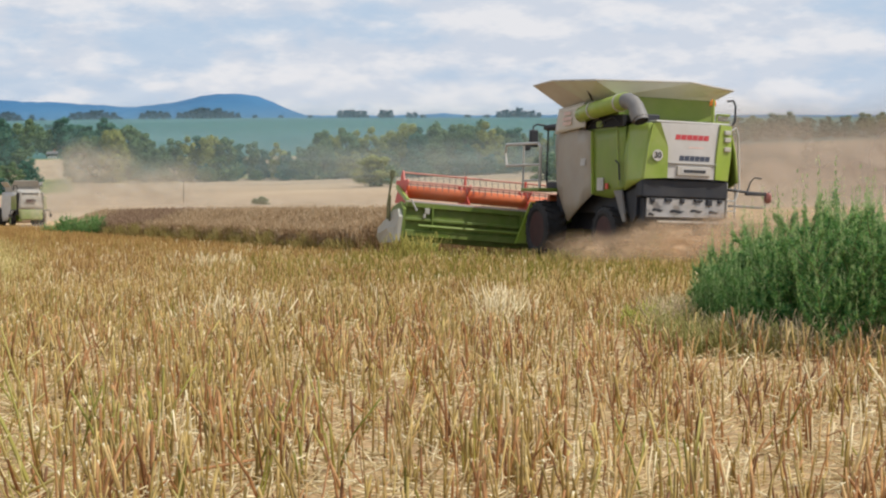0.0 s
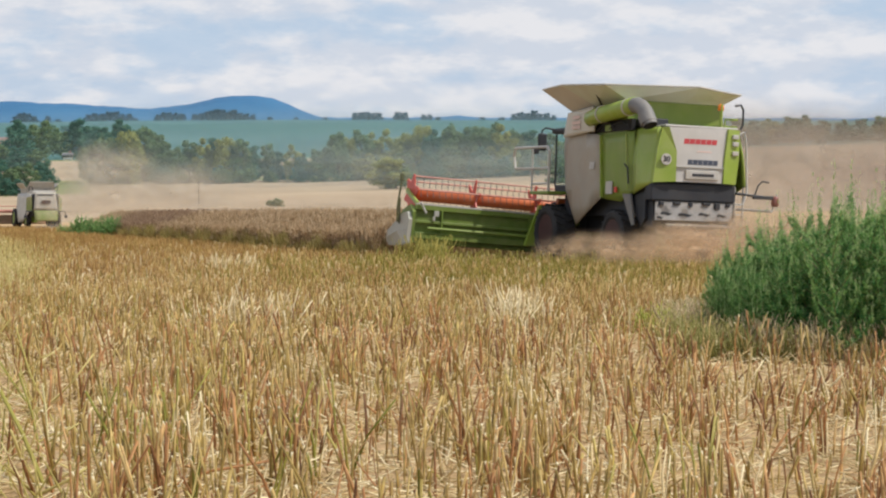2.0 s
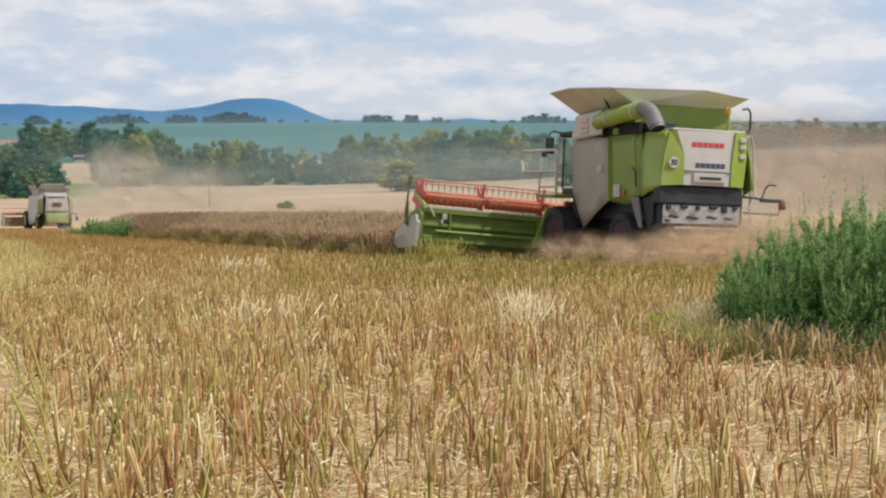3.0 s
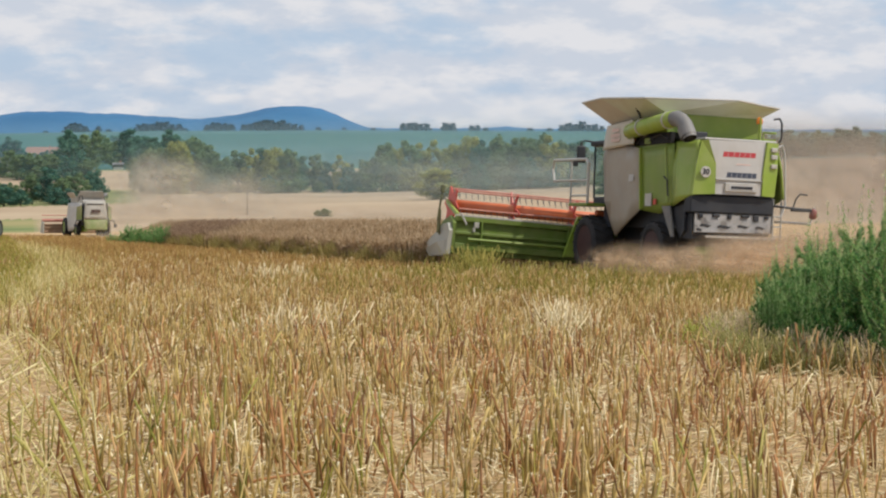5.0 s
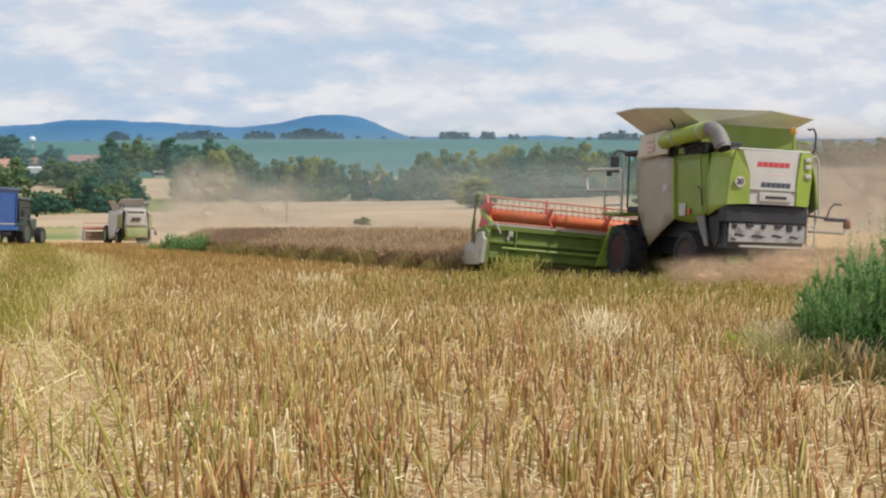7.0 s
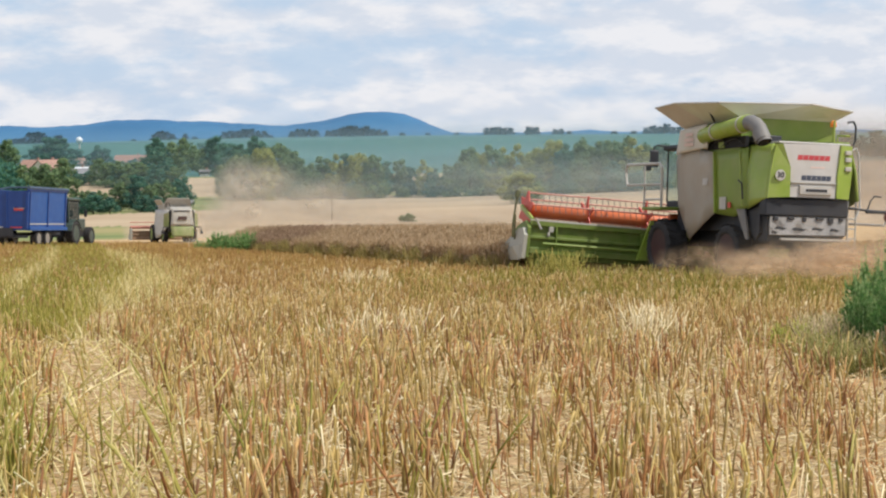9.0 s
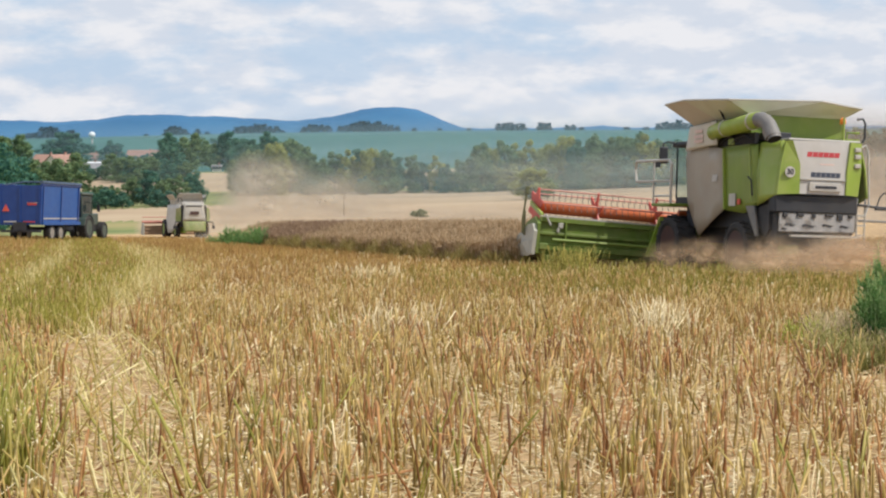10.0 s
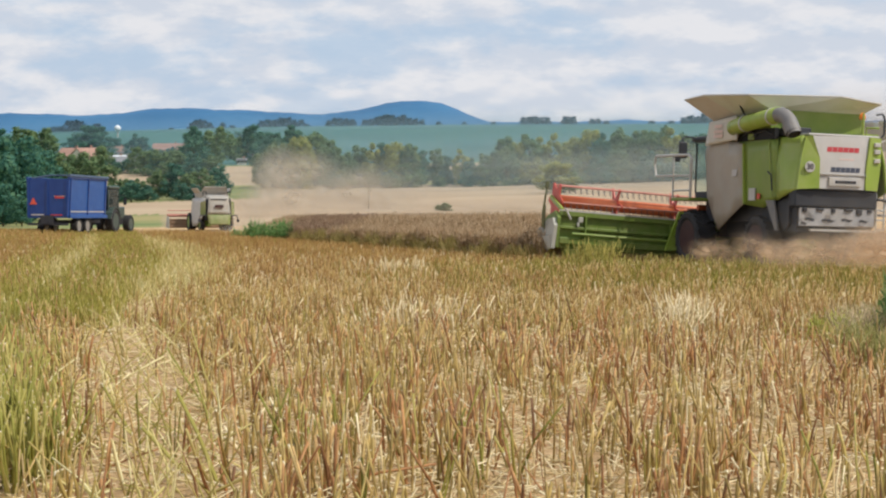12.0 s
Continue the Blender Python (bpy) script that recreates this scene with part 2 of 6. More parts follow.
def mesh_np(name, verts, tris, mat):
    """One mesh out of arrays of corners and triangles."""
    me = bpy.data.meshes.new(name)
    me.vertices.add(len(verts))
    me.vertices.foreach_set("co", np.ascontiguousarray(verts, dtype=np.float32).ravel())
    me.loops.add(len(tris) * 3)
    me.loops.foreach_set("vertex_index", np.ascontiguousarray(tris, dtype=np.int32).ravel())
    me.polygons.add(len(tris))
    me.polygons.foreach_set("loop_start", np.arange(0, len(tris) * 3, 3, dtype=np.int32))
    me.update(calc_edges=True)
    me.materials.append(mat)
    return new(name, me)


def smooth_np(a, b, v):
    k = np.clip((v - a) / (b - a), 0, 1)
    return k * k * (3 - 2 * k)


# ---- the lie of the land ----
FAR_U = np.array([-0.60, -0.40, -0.22, -0.11, 0.0, 0.055, 0.165, 0.30, 0.6])
FAR_R = np.array([90, 150, 250, 400, 520, 900, 1500, 1600, 4900])
# slope of sight to the ground (thousandths) by distance, for each direction
FAR_E = np.array([[-76, -66, -56, -47, -29, -16, -5, -6, -10], [-76, -66, -55, -46, -29, -16, -5, -6, -10],
                  [-76, -66, -51, -42, -28, -15, -2, -3, -10], [-76, -66, -50, -41, -27, -14, -1, -3, -10],
                  [-76, -65, -48, -38, -26, -13, -1, -3, -10], [-76, -63, -46, -36, -24, -13, -1, -3, -10],
                  [-75, -60, -41, -28, -20, -12, -1, -3, -10], [-75, -56, -35, -19, -15, -9, -1, -3, -10],
                  [-74, -54, -32, -13, -11, -8, -1, -3, -10]]) / 1000


def ground_z(x, y):
    x, y = np.asarray(x, float), np.asarray(y, float)
    near = -0.0637 * y - 0.004 * np.clip(x, -60, 60) + 0.35 * smooth_np(-24, -36, x)
    r = np.hypot(x, y)
    u = np.where(y > 0.3 * r, x / np.maximum(y, 1e-3), np.sign(x) * 0.6)
    ui = np.clip(np.interp(u, FAR_U, np.arange(len(FAR_U))), 0, len(FAR_U) - 1.001)
    ri = np.clip(np.interp(r, FAR_R, np.arange(len(FAR_R))), 0, len(FAR_R) - 1.001)
    i, j = ui.astype(int), ri.astype(int)
    a, b = ui - i, ri - j
    e = (FAR_E[i, j] * (1 - a) + FAR_E[i + 1, j] * a) * (1 - b) + (FAR_E[i, j + 1] * (1 - a) + FAR_E[i + 1, j + 1] * a) * b
    far = EYE_H + e * r
    k = smooth_np(75, 150, y)
    z = near * (1 - k) + far * k
    return np.where(y < 0, np.clip(near, -4, 4), z) + 0.03 * np.sin(x * 1.3 + y * 0.4) * np.cos(y * 0.9 - x * 0.3) * (r < 120)


def gz(x, y):
    return float(ground_z(x, y))


def make_ground():
    rs = np.concatenate([np.linspace(0.5, 20, 40), np.linspace(21, 150, 90), np.geomspace(155, 4900, 90)])
    az = np.concatenate([np.linspace(-32, 26, 150), np.linspace(30, 324, 36)])
    n, k = len(rs), len(az)
    R, A = np.meshgrid(rs, np.radians(az), indexing="ij")
    X, Y = R * np.sin(A), R * np.cos(A)
    Z = ground_z(X, Y)
    v = np.concatenate([np.stack([X, Y, Z], -1).reshape(-1, 3), [[0, 0, 0]]])
    i, j = np.meshgrid(np.arange(n - 1), np.arange(k), indexing="ij")
    j2 = (j + 1) % k
    a, b, c, d = i * k + j, (i + 1) * k + j, (i + 1) * k + j2, i * k + j2
    t = np.concatenate([np.stack([a, c, b], -1).reshape(-1, 3), np.stack([a, d, c], -1).reshape(-1, 3)])
    jj = np.arange(k)
    t = np.concatenate([t, np.stack([np.full(k, n * k), (jj + 1) % k, jj], -1)])
    ob = mesh_np("ground", v, t, M_SOIL)
    me = ob.data
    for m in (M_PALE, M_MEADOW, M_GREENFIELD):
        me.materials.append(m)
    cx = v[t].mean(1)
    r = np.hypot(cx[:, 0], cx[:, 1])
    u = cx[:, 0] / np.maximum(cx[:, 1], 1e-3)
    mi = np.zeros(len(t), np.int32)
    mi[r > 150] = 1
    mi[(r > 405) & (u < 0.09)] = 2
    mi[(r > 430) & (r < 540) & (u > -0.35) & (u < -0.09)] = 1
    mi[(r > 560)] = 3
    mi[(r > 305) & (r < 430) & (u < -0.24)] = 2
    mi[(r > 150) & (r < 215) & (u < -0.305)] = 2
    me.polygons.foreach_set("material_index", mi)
    me.polygons.foreach_set("use_smooth", [True] * len(t))
    return tagged(ob, "sloping stubble field running down to a valley of fields", "ground", kind="structure")


make_ground()


def make_hills():
    """Wooded ridge along the horizon, haze painted as blue: a wall of hills with a rounded back."""
    us = np.linspace(-0.75, 0.6, 260)
    px = us * 2734
    h = 9 + 17 * np.exp(-((px + 830) / 105) ** 2) + 11 * np.exp(-((px + 1120) / 150) ** 2) + 12 * np.exp(-((px + 670) / 110) ** 2) \
        + 30 * np.where(px < -372, np.exp(-((px + 372) / 118) ** 2), np.clip(1 - (np.abs(px + 372) / 128) ** 1.55, 0, 1)) \
        - 9 * smooth_np(-330, -245, px) + 4 * np.exp(-((px + 5) / 26) ** 2)
    h = h + 0.7 * np.sin(px * 0.071) + 0.5 * np.sin(px * 0.19 + 1)
    verts, tris = [], []
    for k, (dist, f) in enumerate(((4300, -0.6), (4450, 0.55), (4600, 1.0), (4850, 0.6))):
        z = EYE_H + (h * f if f > 0 else h * 0 - 22) / 2734 * dist
        verts.append(np.stack([us * dist, np.full_like(us, dist), z], -1))
    n = len(us)
    v = np.concatenate(verts)
    for k in range(3):
        i = np.arange(n - 1) + k * n
        tris += [np.stack([i, i + 1, i + 1 + n], -1), np.stack([i, i + 1 + n, i + n], -1)]
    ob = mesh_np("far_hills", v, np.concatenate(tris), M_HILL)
    ob.data.polygons.foreach_set("use_smooth", [True] * len(ob.data.polygons))
    tagged(ob, "wooded hills on the horizon, blue with painted haze", "hills", kind="structure")


make_hills()


# ---- stubble and straw ----
rng = np.random.default_rng(4)


def field_spots(n, r0, r1, a0=-27, a1=19, power=2.0):
    r = (r0 ** power + (r1 ** power - r0 ** power) * rng.random(n)) ** (1 / power)
    a = np.radians(a0 + (a1 - a0) * rng.random(n))
    return r * np.sin(a), r * np.cos(a)


TRACK_Y = np.array([3, 6.8, 7.8, 10.8, 13.3, 17.8, 22.8, 27.5, 32.9, 44.3, 60.6, 107])
TRACK_X = np.array([-0.9, -2.15, -2.5, -3.5, -4.45, -6.05, -7.4, -8.5, -9.9, -13.2, -18.8, -34.8])
SECOND_Y = np.array([12, 15, 19.2, 26.9, 36.7, 43.4, 59.3, 93.7, 109])
SECOND_X = np.array([-5.0, -6.2, -7.9, -10.5, -13.7, -15.8, -21.3, -33.2, -38.2])


def track_one(x, y):
    c = np.interp(y, TRACK_Y, TRACK_X)
    return np.exp(-((x - c) / (0.46 + 0.003 * y)) ** 2) * (y > 3)


def track_two(x, y):
    c = np.interp(y, SECOND_Y, SECOND_X)
    return np.exp(-((x - c) / (0.22 + 0.004 * y)) ** 2) * smooth_np(20, 30, y)


def track_mask(x, y):
    """How far a spot lies in the two pressed wheel tracks."""
    return np.maximum(track_one(x, y), track_two(x, y))


def between_tracks(x, y):
    a, b = np.interp(y, SECOND_Y, SECOND_X), np.interp(y, TRACK_Y, TRACK_X)
    return smooth_np(-0.3, 0.3, x - a) * smooth_np(0.3, -0.3, x - b)


def stalks(name, mat, x, y, height, radius, lean, label, category, bend=0.0, z0=None, lie=None, turn=None, cut=None, far=False):
    """Cut stalks: three-sided tapered rods, each leaning its own way, some kinked halfway, cut off aslant; far ones have no kink."""
    n = len(x)
    z = ground_z(x, y) - 0.01 if z0 is None else z0
    base = np.stack([x, y, z], -1)
    a = rng.random(n) * 2 * np.pi if turn is None else turn
    tilt = np.abs(rng.normal(0, lean, n)) if lie is None else lie
    d = np.stack([np.sin(tilt) * np.cos(a), np.sin(tilt) * np.sin(a), np.cos(tilt)], -1)
    side = np.stack([-np.sin(a), np.cos(a), np.zeros(n)], -1)
    other = np.cross(d, side)
    k = rng.normal(0, bend, (n, 1)) * side + rng.normal(0, bend, (n, 1)) * other
    slant = rng.uniform(0.3, 1.6, (n, 1))
    rings = []
    levels = ((0.0, 1.0), (1.0, 0.6)) if far else ((0.0, 1.0), (0.55, 0.85), (1.0, 0.75))
    for f, w in levels:
        c = base + d * (height * f)[:, None] + k * (f ** 2) * height[:, None]
        for p in range(3):
            t = 2 * np.pi * p / 3
            q = c + (side * math.cos(t) + other * math.sin(t)) * (radius * w)[:, None]
            if f == 1.0 and not far:
                q = q - d * radius[:, None] * slant * math.cos(t)
            rings.append(q)
    v = np.stack(rings, 1).reshape(-1, 3)
    o = (np.arange(n) * 3 * len(levels))[:, None, None]
    t = []
    for s in range(0, 3 * len(levels) - 3, 3):
        for p in range(3):
            q = (p + 1) % 3
            t += [(s + p, s + q, s + 3 + q), (s + p, s + 3 + q, s + 3 + p)]
    if not far:
        t += [(6, 7, 8)]
    tris = (o + np.array(t)[None]).reshape(-1, 3)
    ob = mesh_np(name, v, tris, mat)
    if cut is not None:
        ob.data.materials.append(cut)
        ob.data.polygons.foreach_set("material_index", np.tile((np.arange(13) == 12).astype(np.int32), n))
    return tagged(ob, label, category, kind="stuff")


def patch(x, y, s, seed):
    """Smooth noise over the field, 0 to 1."""
    g = np.random.default_rng(seed)
    v = np.zeros_like(x)
    for k in range(6):
        a, ph = g.random() * 6.28, g.random() * 6.28
        f = (0.6 + 1.2 * g.random()) / s
        v += np.sin((x * np.cos(a) + y * np.sin(a)) * f * 6.28 + ph)
    return 0.5 + 0.5 * np.tanh(v / 2)


def make_stubble():
    # several stalks from one root, roots in loose rows
    x, y = field_spots(12500, 4.5, 45, power=1.5)
    k = np.repeat(np.arange(len(x)), rng.choice([1, 2, 3, 4, 6, 8], len(x), p=[0.22, 0.2, 0.2, 0.16, 0.13, 0.09]))
    x, y = x[k] + rng.normal(0, 0.035, len(k)), y[k] + rng.normal(0, 0.045, len(k))
    keep = (rng.random(len(x)) > 0.97 * track_mask(x, y)) & (rng.random(len(x)) < 0.16 + 0.50 * patch(x, y, 2.2, 3) + 0.48 * patch(x, y, 0.6, 13))
    keep &= ~((x > 0.132 * y) & (y > 14.2) & (y < 21) & (rng.random(len(x)) < 0.85))
    keep &= ~((x > 0.20 * y) & (y > 12.2) & (y < 14.2) & (rng.random(len(x)) < 0.15))
    x, y = x[keep], y[keep]
    # taller and greener beside the track, shorter and browner away from it
    tall = 0.86 + 0.30 * smooth_np(1.5, -2.5, x) * smooth_np(20, 9, y)
    h = np.where(rng.random(len(x)) < 0.66, np.clip(rng.normal(0.28, 0.075, len(x)), 0.08, 0.5), rng.uniform(0.04, 0.2, len(x))) * (0.82 + 0.34 * patch(x, y, 5, 8)) * tall
    olive = (y < 19) & (rng.random(len(x)) < 0.06 + 0.34 * smooth_np(2.2, -2.5, x))
    for name, mat, m in (("stubble", M_STUBBLE, (y < 19) & ~olive), ("olive_stubble", M_GREENSTALK, olive), ("further_stubble", M_STUBBLESOFT, y >= 19)):
        k = int(m.sum())
        stalks(name, mat, x[m], y[m], h[m], rng.uniform(0.005, 0.0105, k) * (1 + y[m] * 0.010), 0.20,
               "dry brown and straw-coloured cut stalks standing in the soil", "stubble", bend=0.12,
               lie=np.abs(rng.normal(0, 1, k)) * np.where(rng.random(k) < 0.22, 0.6, 0.15), cut=M_CUT)
    # short side twigs on the near stalks
    m = (y < 17) & (rng.random(len(x)) < 0.30)
    stalks("stubble_twigs", M_STUBBLE, x[m], y[m], rng.uniform(0.04, 0.15, m.sum()), rng.uniform(0.0025, 0.005, m.sum()), 0.6,
           "broken side twigs on the cut stalks", "stubble", bend=0.2, z0=ground_z(x[m], y[m]) + h[m] * rng.uniform(0.35, 0.85, m.sum()))
    # low dense stubble that closes up with distance
    x, y = field_spots(52000, 17, 62, power=1.55)
    keep = (rng.random(len(x)) > 0.9 * track_mask(x, y)) & ~in_crop(x, y, -0.2) & ~((x > 0.132 * y) & (y < 21))
    keep &= rng.random(len(x)) < 0.45 + 0.6 * patch(x, y, 4.5, 19)
    x, y = x[keep], y[keep]
    stalks("low_stubble", M_STUBBLESOFT, x, y, rng.uniform(0.07, 0.24, len(x)), rng.uniform(0.004, 0.008, len(x)) * (1 + y * 0.016), 0.3,
           "short dry stalks between the taller ones", "stubble", bend=0.1, far=True)
    x, y = field_spots(85000, 42, 118, power=1.6)
    keep = (rng.random(len(x)) > 0.8 * track_mask(x, y)) & ~in_crop(x, y, -0.2)
    x, y = x[keep], y[keep]
    stalks("far_stubble", M_STUBBLESOFT, x, y, np.clip(rng.normal(0.26, 0.06, len(x)), 0.1, 0.4), rng.uniform(0.007, 0.016, len(x)) * (0.6 + y * 0.010), 0.25,
           "dry cut stalks further down the field", "stubble", bend=0.08, far=True)
    x, y = field_spots(34000, 4.5, 32, power=1.4)
    keep = rng.random(len(x)) > 0.45 * track_mask(x, y)
    x, y = x[keep], y[keep]
    h = rng.uniform(0.06, 0.34, len(x))
    stalks("fallen_straw", M_LITTER, x, y, h, rng.uniform(0.002, 0.005, len(x)) * (1 + y * 0.02), 0.1,
           "pale broken straw lying on the soil", "straw", bend=0.15, z0=ground_z(x, y) + 0.02, lie=rng.uniform(1.25, 1.56, len(x)))
    # the same field all round the standpoint
    x, y = field_spots(24000, 0.7, 40, a0=19, a1=333, power=1.5)
    stalks("stubble_around", M_STUBBLE, x, y, np.clip(rng.normal(0.27, 0.09, len(x)), 0.05, 0.5), rng.uniform(0.006, 0.012, len(x)), 0.2,
           "dry brown and straw-coloured cut stalks standing in the soil", "stubble", bend=0.08, far=True)
    # bleached stalks in clumps
    x, y = field_spots(30000, 5, 60, power=1.5)
    m = (patch(x, y, 3.1, 21) > 0.76) & (rng.random(len(x)) < 0.45) & (track_mask(x, y) < 0.5)
    x, y = x[m], y[m]
    stalks("bleached_stubble", M_LITTER, x, y, rng.uniform(0.12, 0.34, len(x)), rng.uniform(0.004, 0.008, len(x)) * (1 + y * 0.012), 0.35,
           "bleached pale stalks in loose clumps", "stubble", bend=0.12)
    # bright loose heaps of straw stems
    cx, cy = np.array([0.72, -2.5, -5.4]), np.array([18.6, 17.4, 35.5])
    k = np.repeat(np.arange(3), [230, 130, 130])
    x, y = cx[k] + rng.normal(0, 1, len(k)) * np.array([0.20, 0.38, 0.42])[k], cy[k] + rng.normal(0, 0.9, len(k))
    stalks("bleached_heaps", M_BLEACH, x, y, rng.uniform(0.15, 0.46, len(k)), rng.uniform(0.006, 0.011, len(k)), 0.45,
           "bleached straw stems in bright loose heaps", "straw", bend=0.15)
    # single thick green stems pushed over in the track, and thinner dry ones
    p = np.array([(-2.19, 7.45, 0.22, 0.26, 0.015), (-1.96, 7.2, 0.16, 0.48, 0.014), (-2.9, 8.77, 0.21, 0.29, 0.013), (-2.73, 8.99, 0.19, 0.30, 0.009),
                  (-2.83, 10.15, 0.30, 0.42, 0.009), (-2.5, 9.46, 0.33, 0.57, 0.008), (-4.25, 14.4, 0.3, 0.3, 0.012), (-1.75, 7.9, 0.14, 0.40, 0.010)])
    stalks("leaning_stems", M_CLUMP, p[:, 0], p[:, 1], np.hypot(p[:, 2], p[:, 3]), p[:, 4], 0.1,
           "thick green stems leaning over the wheel track", "straw", bend=0.06, turn=np.full(len(p), 3.1), lie=np.arctan2(p[:, 2], p[:, 3]), cut=M_CUT)
    x, y = field_spots(150, 6, 20, a0=-22, a1=-15, power=1.2)
    stalks("thick_stems", M_TRACKSTRAW, x, y, rng.uniform(0.15, 0.5, len(x)), rng.uniform(0.005, 0.010, len(x)), 0.1,
           "pale stems lying across the track", "straw", bend=0.12, z0=ground_z(x, y) + 0.03, lie=rng.uniform(0.7, 1.5, len(x)))
    # pressed tracks
    x, y = field_spots(150000, 5, 100, a0=-27, a1=-8, power=1.25)
    edge = np.interp(y, TRACK_Y, TRACK_X)
    one = np.exp(-((x - edge - 0.12 - 0.25 * smooth_np(22, 34, y)) / (0.46 + 0.006 * y)) ** 2) * np.where(y < 22, 0.12, 1.0)
    m = rng.random(len(x)) < 0.95 * np.maximum(one, 0.8 * track_two(x, y)) * (0.5 + 0.8 * patch(x, y, 1.5, 77)) * smooth_np(95, 55, y)
    x, y = x[m], y[m]
    stalks("pressed_straw", M_TRACKSTRAW, x, y, rng.uniform(0.12, 0.4, len(x)), rng.uniform(0.004, 0.007, len(x)) * (1 + y * 0.014), 0.1,
           "pale yellow straw pressed down along two wheel tracks", "straw", bend=0.1, lie=np.abs(rng.normal(0.6, 0.4, len(x))), far=True)
    # green grass grown up between and beside the tracks
    y = 17 + 88 * rng.random(34000) ** 1.5
    a, b = np.interp(y, SECOND_Y, SECOND_X), np.interp(y, TRACK_Y, TRACK_X)
    x = a + (b - a) * rng.uniform(-0.55, 1.0, len(y))
    m = (rng.random(len(y)) < 1.15 - track_mask(x, y)) & (rng.random(len(y)) < np.where(x < a, 0.30, 0.30 + 0.6 * patch(x, y, 4, 41)))
    x, y = x[m], y[m]
    stalks("track_grass", M_TRACKGREEN, x, y, rng.uniform(0.14, 0.36, len(x)), rng.uniform(0.004, 0.009, len(x)) * (1 + y * 0.014), 0.25,
           "green grass between the wheel tracks", "grass", bend=0.12, far=True)
    # green growth left of the track, loose clumps further on
    cx, cy = np.array([-2.92, -3.3, -3.75, -4.4, -5.2, -6.1, -7.0, -0.6, 1.1, -1.6]), np.array([7.1, 7.9, 9.0, 10.6, 12.4, 14.4, 16.6, 7.4, 7.0, 8.2])
    k = np.repeat(np.arange(10), [190, 210, 170, 140, 130, 110, 80, 16, 12, 30])
    x, y = cx[k] + 0.10 - np.abs(rng.normal(0, 0.26, len(k))), cy[k] + rng.normal(0, 0.35, len(k))
    stalks("green_clumps", M_CLUMP, x, y, rng.uniform(0.16, 0.50, len(k)), rng.uniform(0.004, 0.010, len(k)), 0.2,
           "green shoots in a clump between the stubble", "grass", bend=0.12, cut=M_CUT)
    # stalks still green, in drifts near the standpoint
    x, y = field_spots(6500, 5, 24, a0=-22, a1=19, power=1.4)
    m = (rng.random(len(x)) < 0.8 * (patch(x, y, 2.4, 61) > 0.55) * np.where(x < 0.5, 0.9, 0.25) + 0.04) & (track_one(x, y) < 0.4)
    x, y = x[m], y[m]
    stalks("green_stalks", M_GREENSTALK, x, y, rng.uniform(0.16, 0.42, len(x)), rng.uniform(0.005, 0.010, len(x)) * (1 + y * 0.01), 0.15,
           "cut stalks still green, in loose drifts", "stubble", bend=0.10, cut=M_CUT)
    # a greener band of regrowth where the machine turns
    y = rng.uniform(23, 42, 20000)
    x = rng.uniform(-6, 8.5, len(y)) + 0.05 * (y - 30)
    m = rng.random(len(y)) < smooth_np(23, 31, y) * smooth_np(-6, 0, x) * (0.25 + 0.75 * patch(x, y, 3.5, 52))
    x, y = x[m], y[m]
    stalks("band_regrowth", M_GREENGRASS, x, y, rng.uniform(0.10, 0.30, len(x)), rng.uniform(0.005, 0.010, len(x)) * (1 + y * 0.008), 0.3,
           "yellow-green regrowth in a band before the machine", "grass", bend=0.12, far=True)
    # taller grass left standing before the header
    k = 900
    x = np.concatenate([rng.normal(-0.75, 0.35, 330), rng.uniform(-2.2, 5.5, k - 330)])
    y = np.concatenate([rng.normal(40.0, 0.7, 330), rng.uniform(36.5, 40.5, k - 330)])
    h = np.concatenate([rng.uniform(0.3, 0.85, 330), rng.uniform(0.2, 0.5, k - 330)])
    stalks("tall_grass", M_GREENGRASS, x, y, h, rng.uniform(0.006, 0.013, k), 0.3, "tall yellow-green grass left standing before the header", "grass", bend=0.15)
    # green regrowth
    x, y = field_spots(110000, 5, 100, power=1.4)
    m = (rng.random(len(x)) < np.where(y > 22, 0.85 * np.exp(-((y - 36 + 0.2 * x) / 8) ** 2) * smooth_np(-8, 2, x), 0.0) + 0.22 * (patch(x, y, 1.6, 31) > 0.9)
         + 0.16 * (patch(x, y, 7.0, 33) > 0.75) * (y > 16) + 0.55 * between_tracks(x, y) * (y > 17) * (track_mask(x, y) < 0.6)
         + 0.22 * (x < np.interp(y, SECOND_Y, SECOND_X)) * (y > 12)) & ~in_crop(x, y, 0)
    x, y = x[m], y[m]
    stalks("green_stubble", M_GREENGRASS, x, y, rng.uniform(0.12, 0.34, len(x)), rng.uniform(0.004, 0.009, len(x)) * (1 + y * 0.012), 0.3,
           "yellow-green regrowth between the cut stalks", "grass", bend=0.12, far=True)


# ---- uncut crop ----
CROP_A, CROP_B, CROP_W = Vector((-2.6, 46.5)), Vector((-22.6, 94.0)), 10.0
CROP_D = (CROP_B - CROP_A).normalized()
CROP_N = Vector((CROP_D.y, -CROP_D.x))
CROP_L = (CROP_B - CROP_A).length


def in_crop(x, y, margin):
    s = (x - CROP_A.x) * CROP_D.x + (y - CROP_A.y) * CROP_D.y
    w = (x - CROP_A.x) * CROP_N.x + (y - CROP_A.y) * CROP_N.y
    return (s > -margin) & (s < CROP_L + margin) & (w > -margin) & (w < CROP_W + margin)


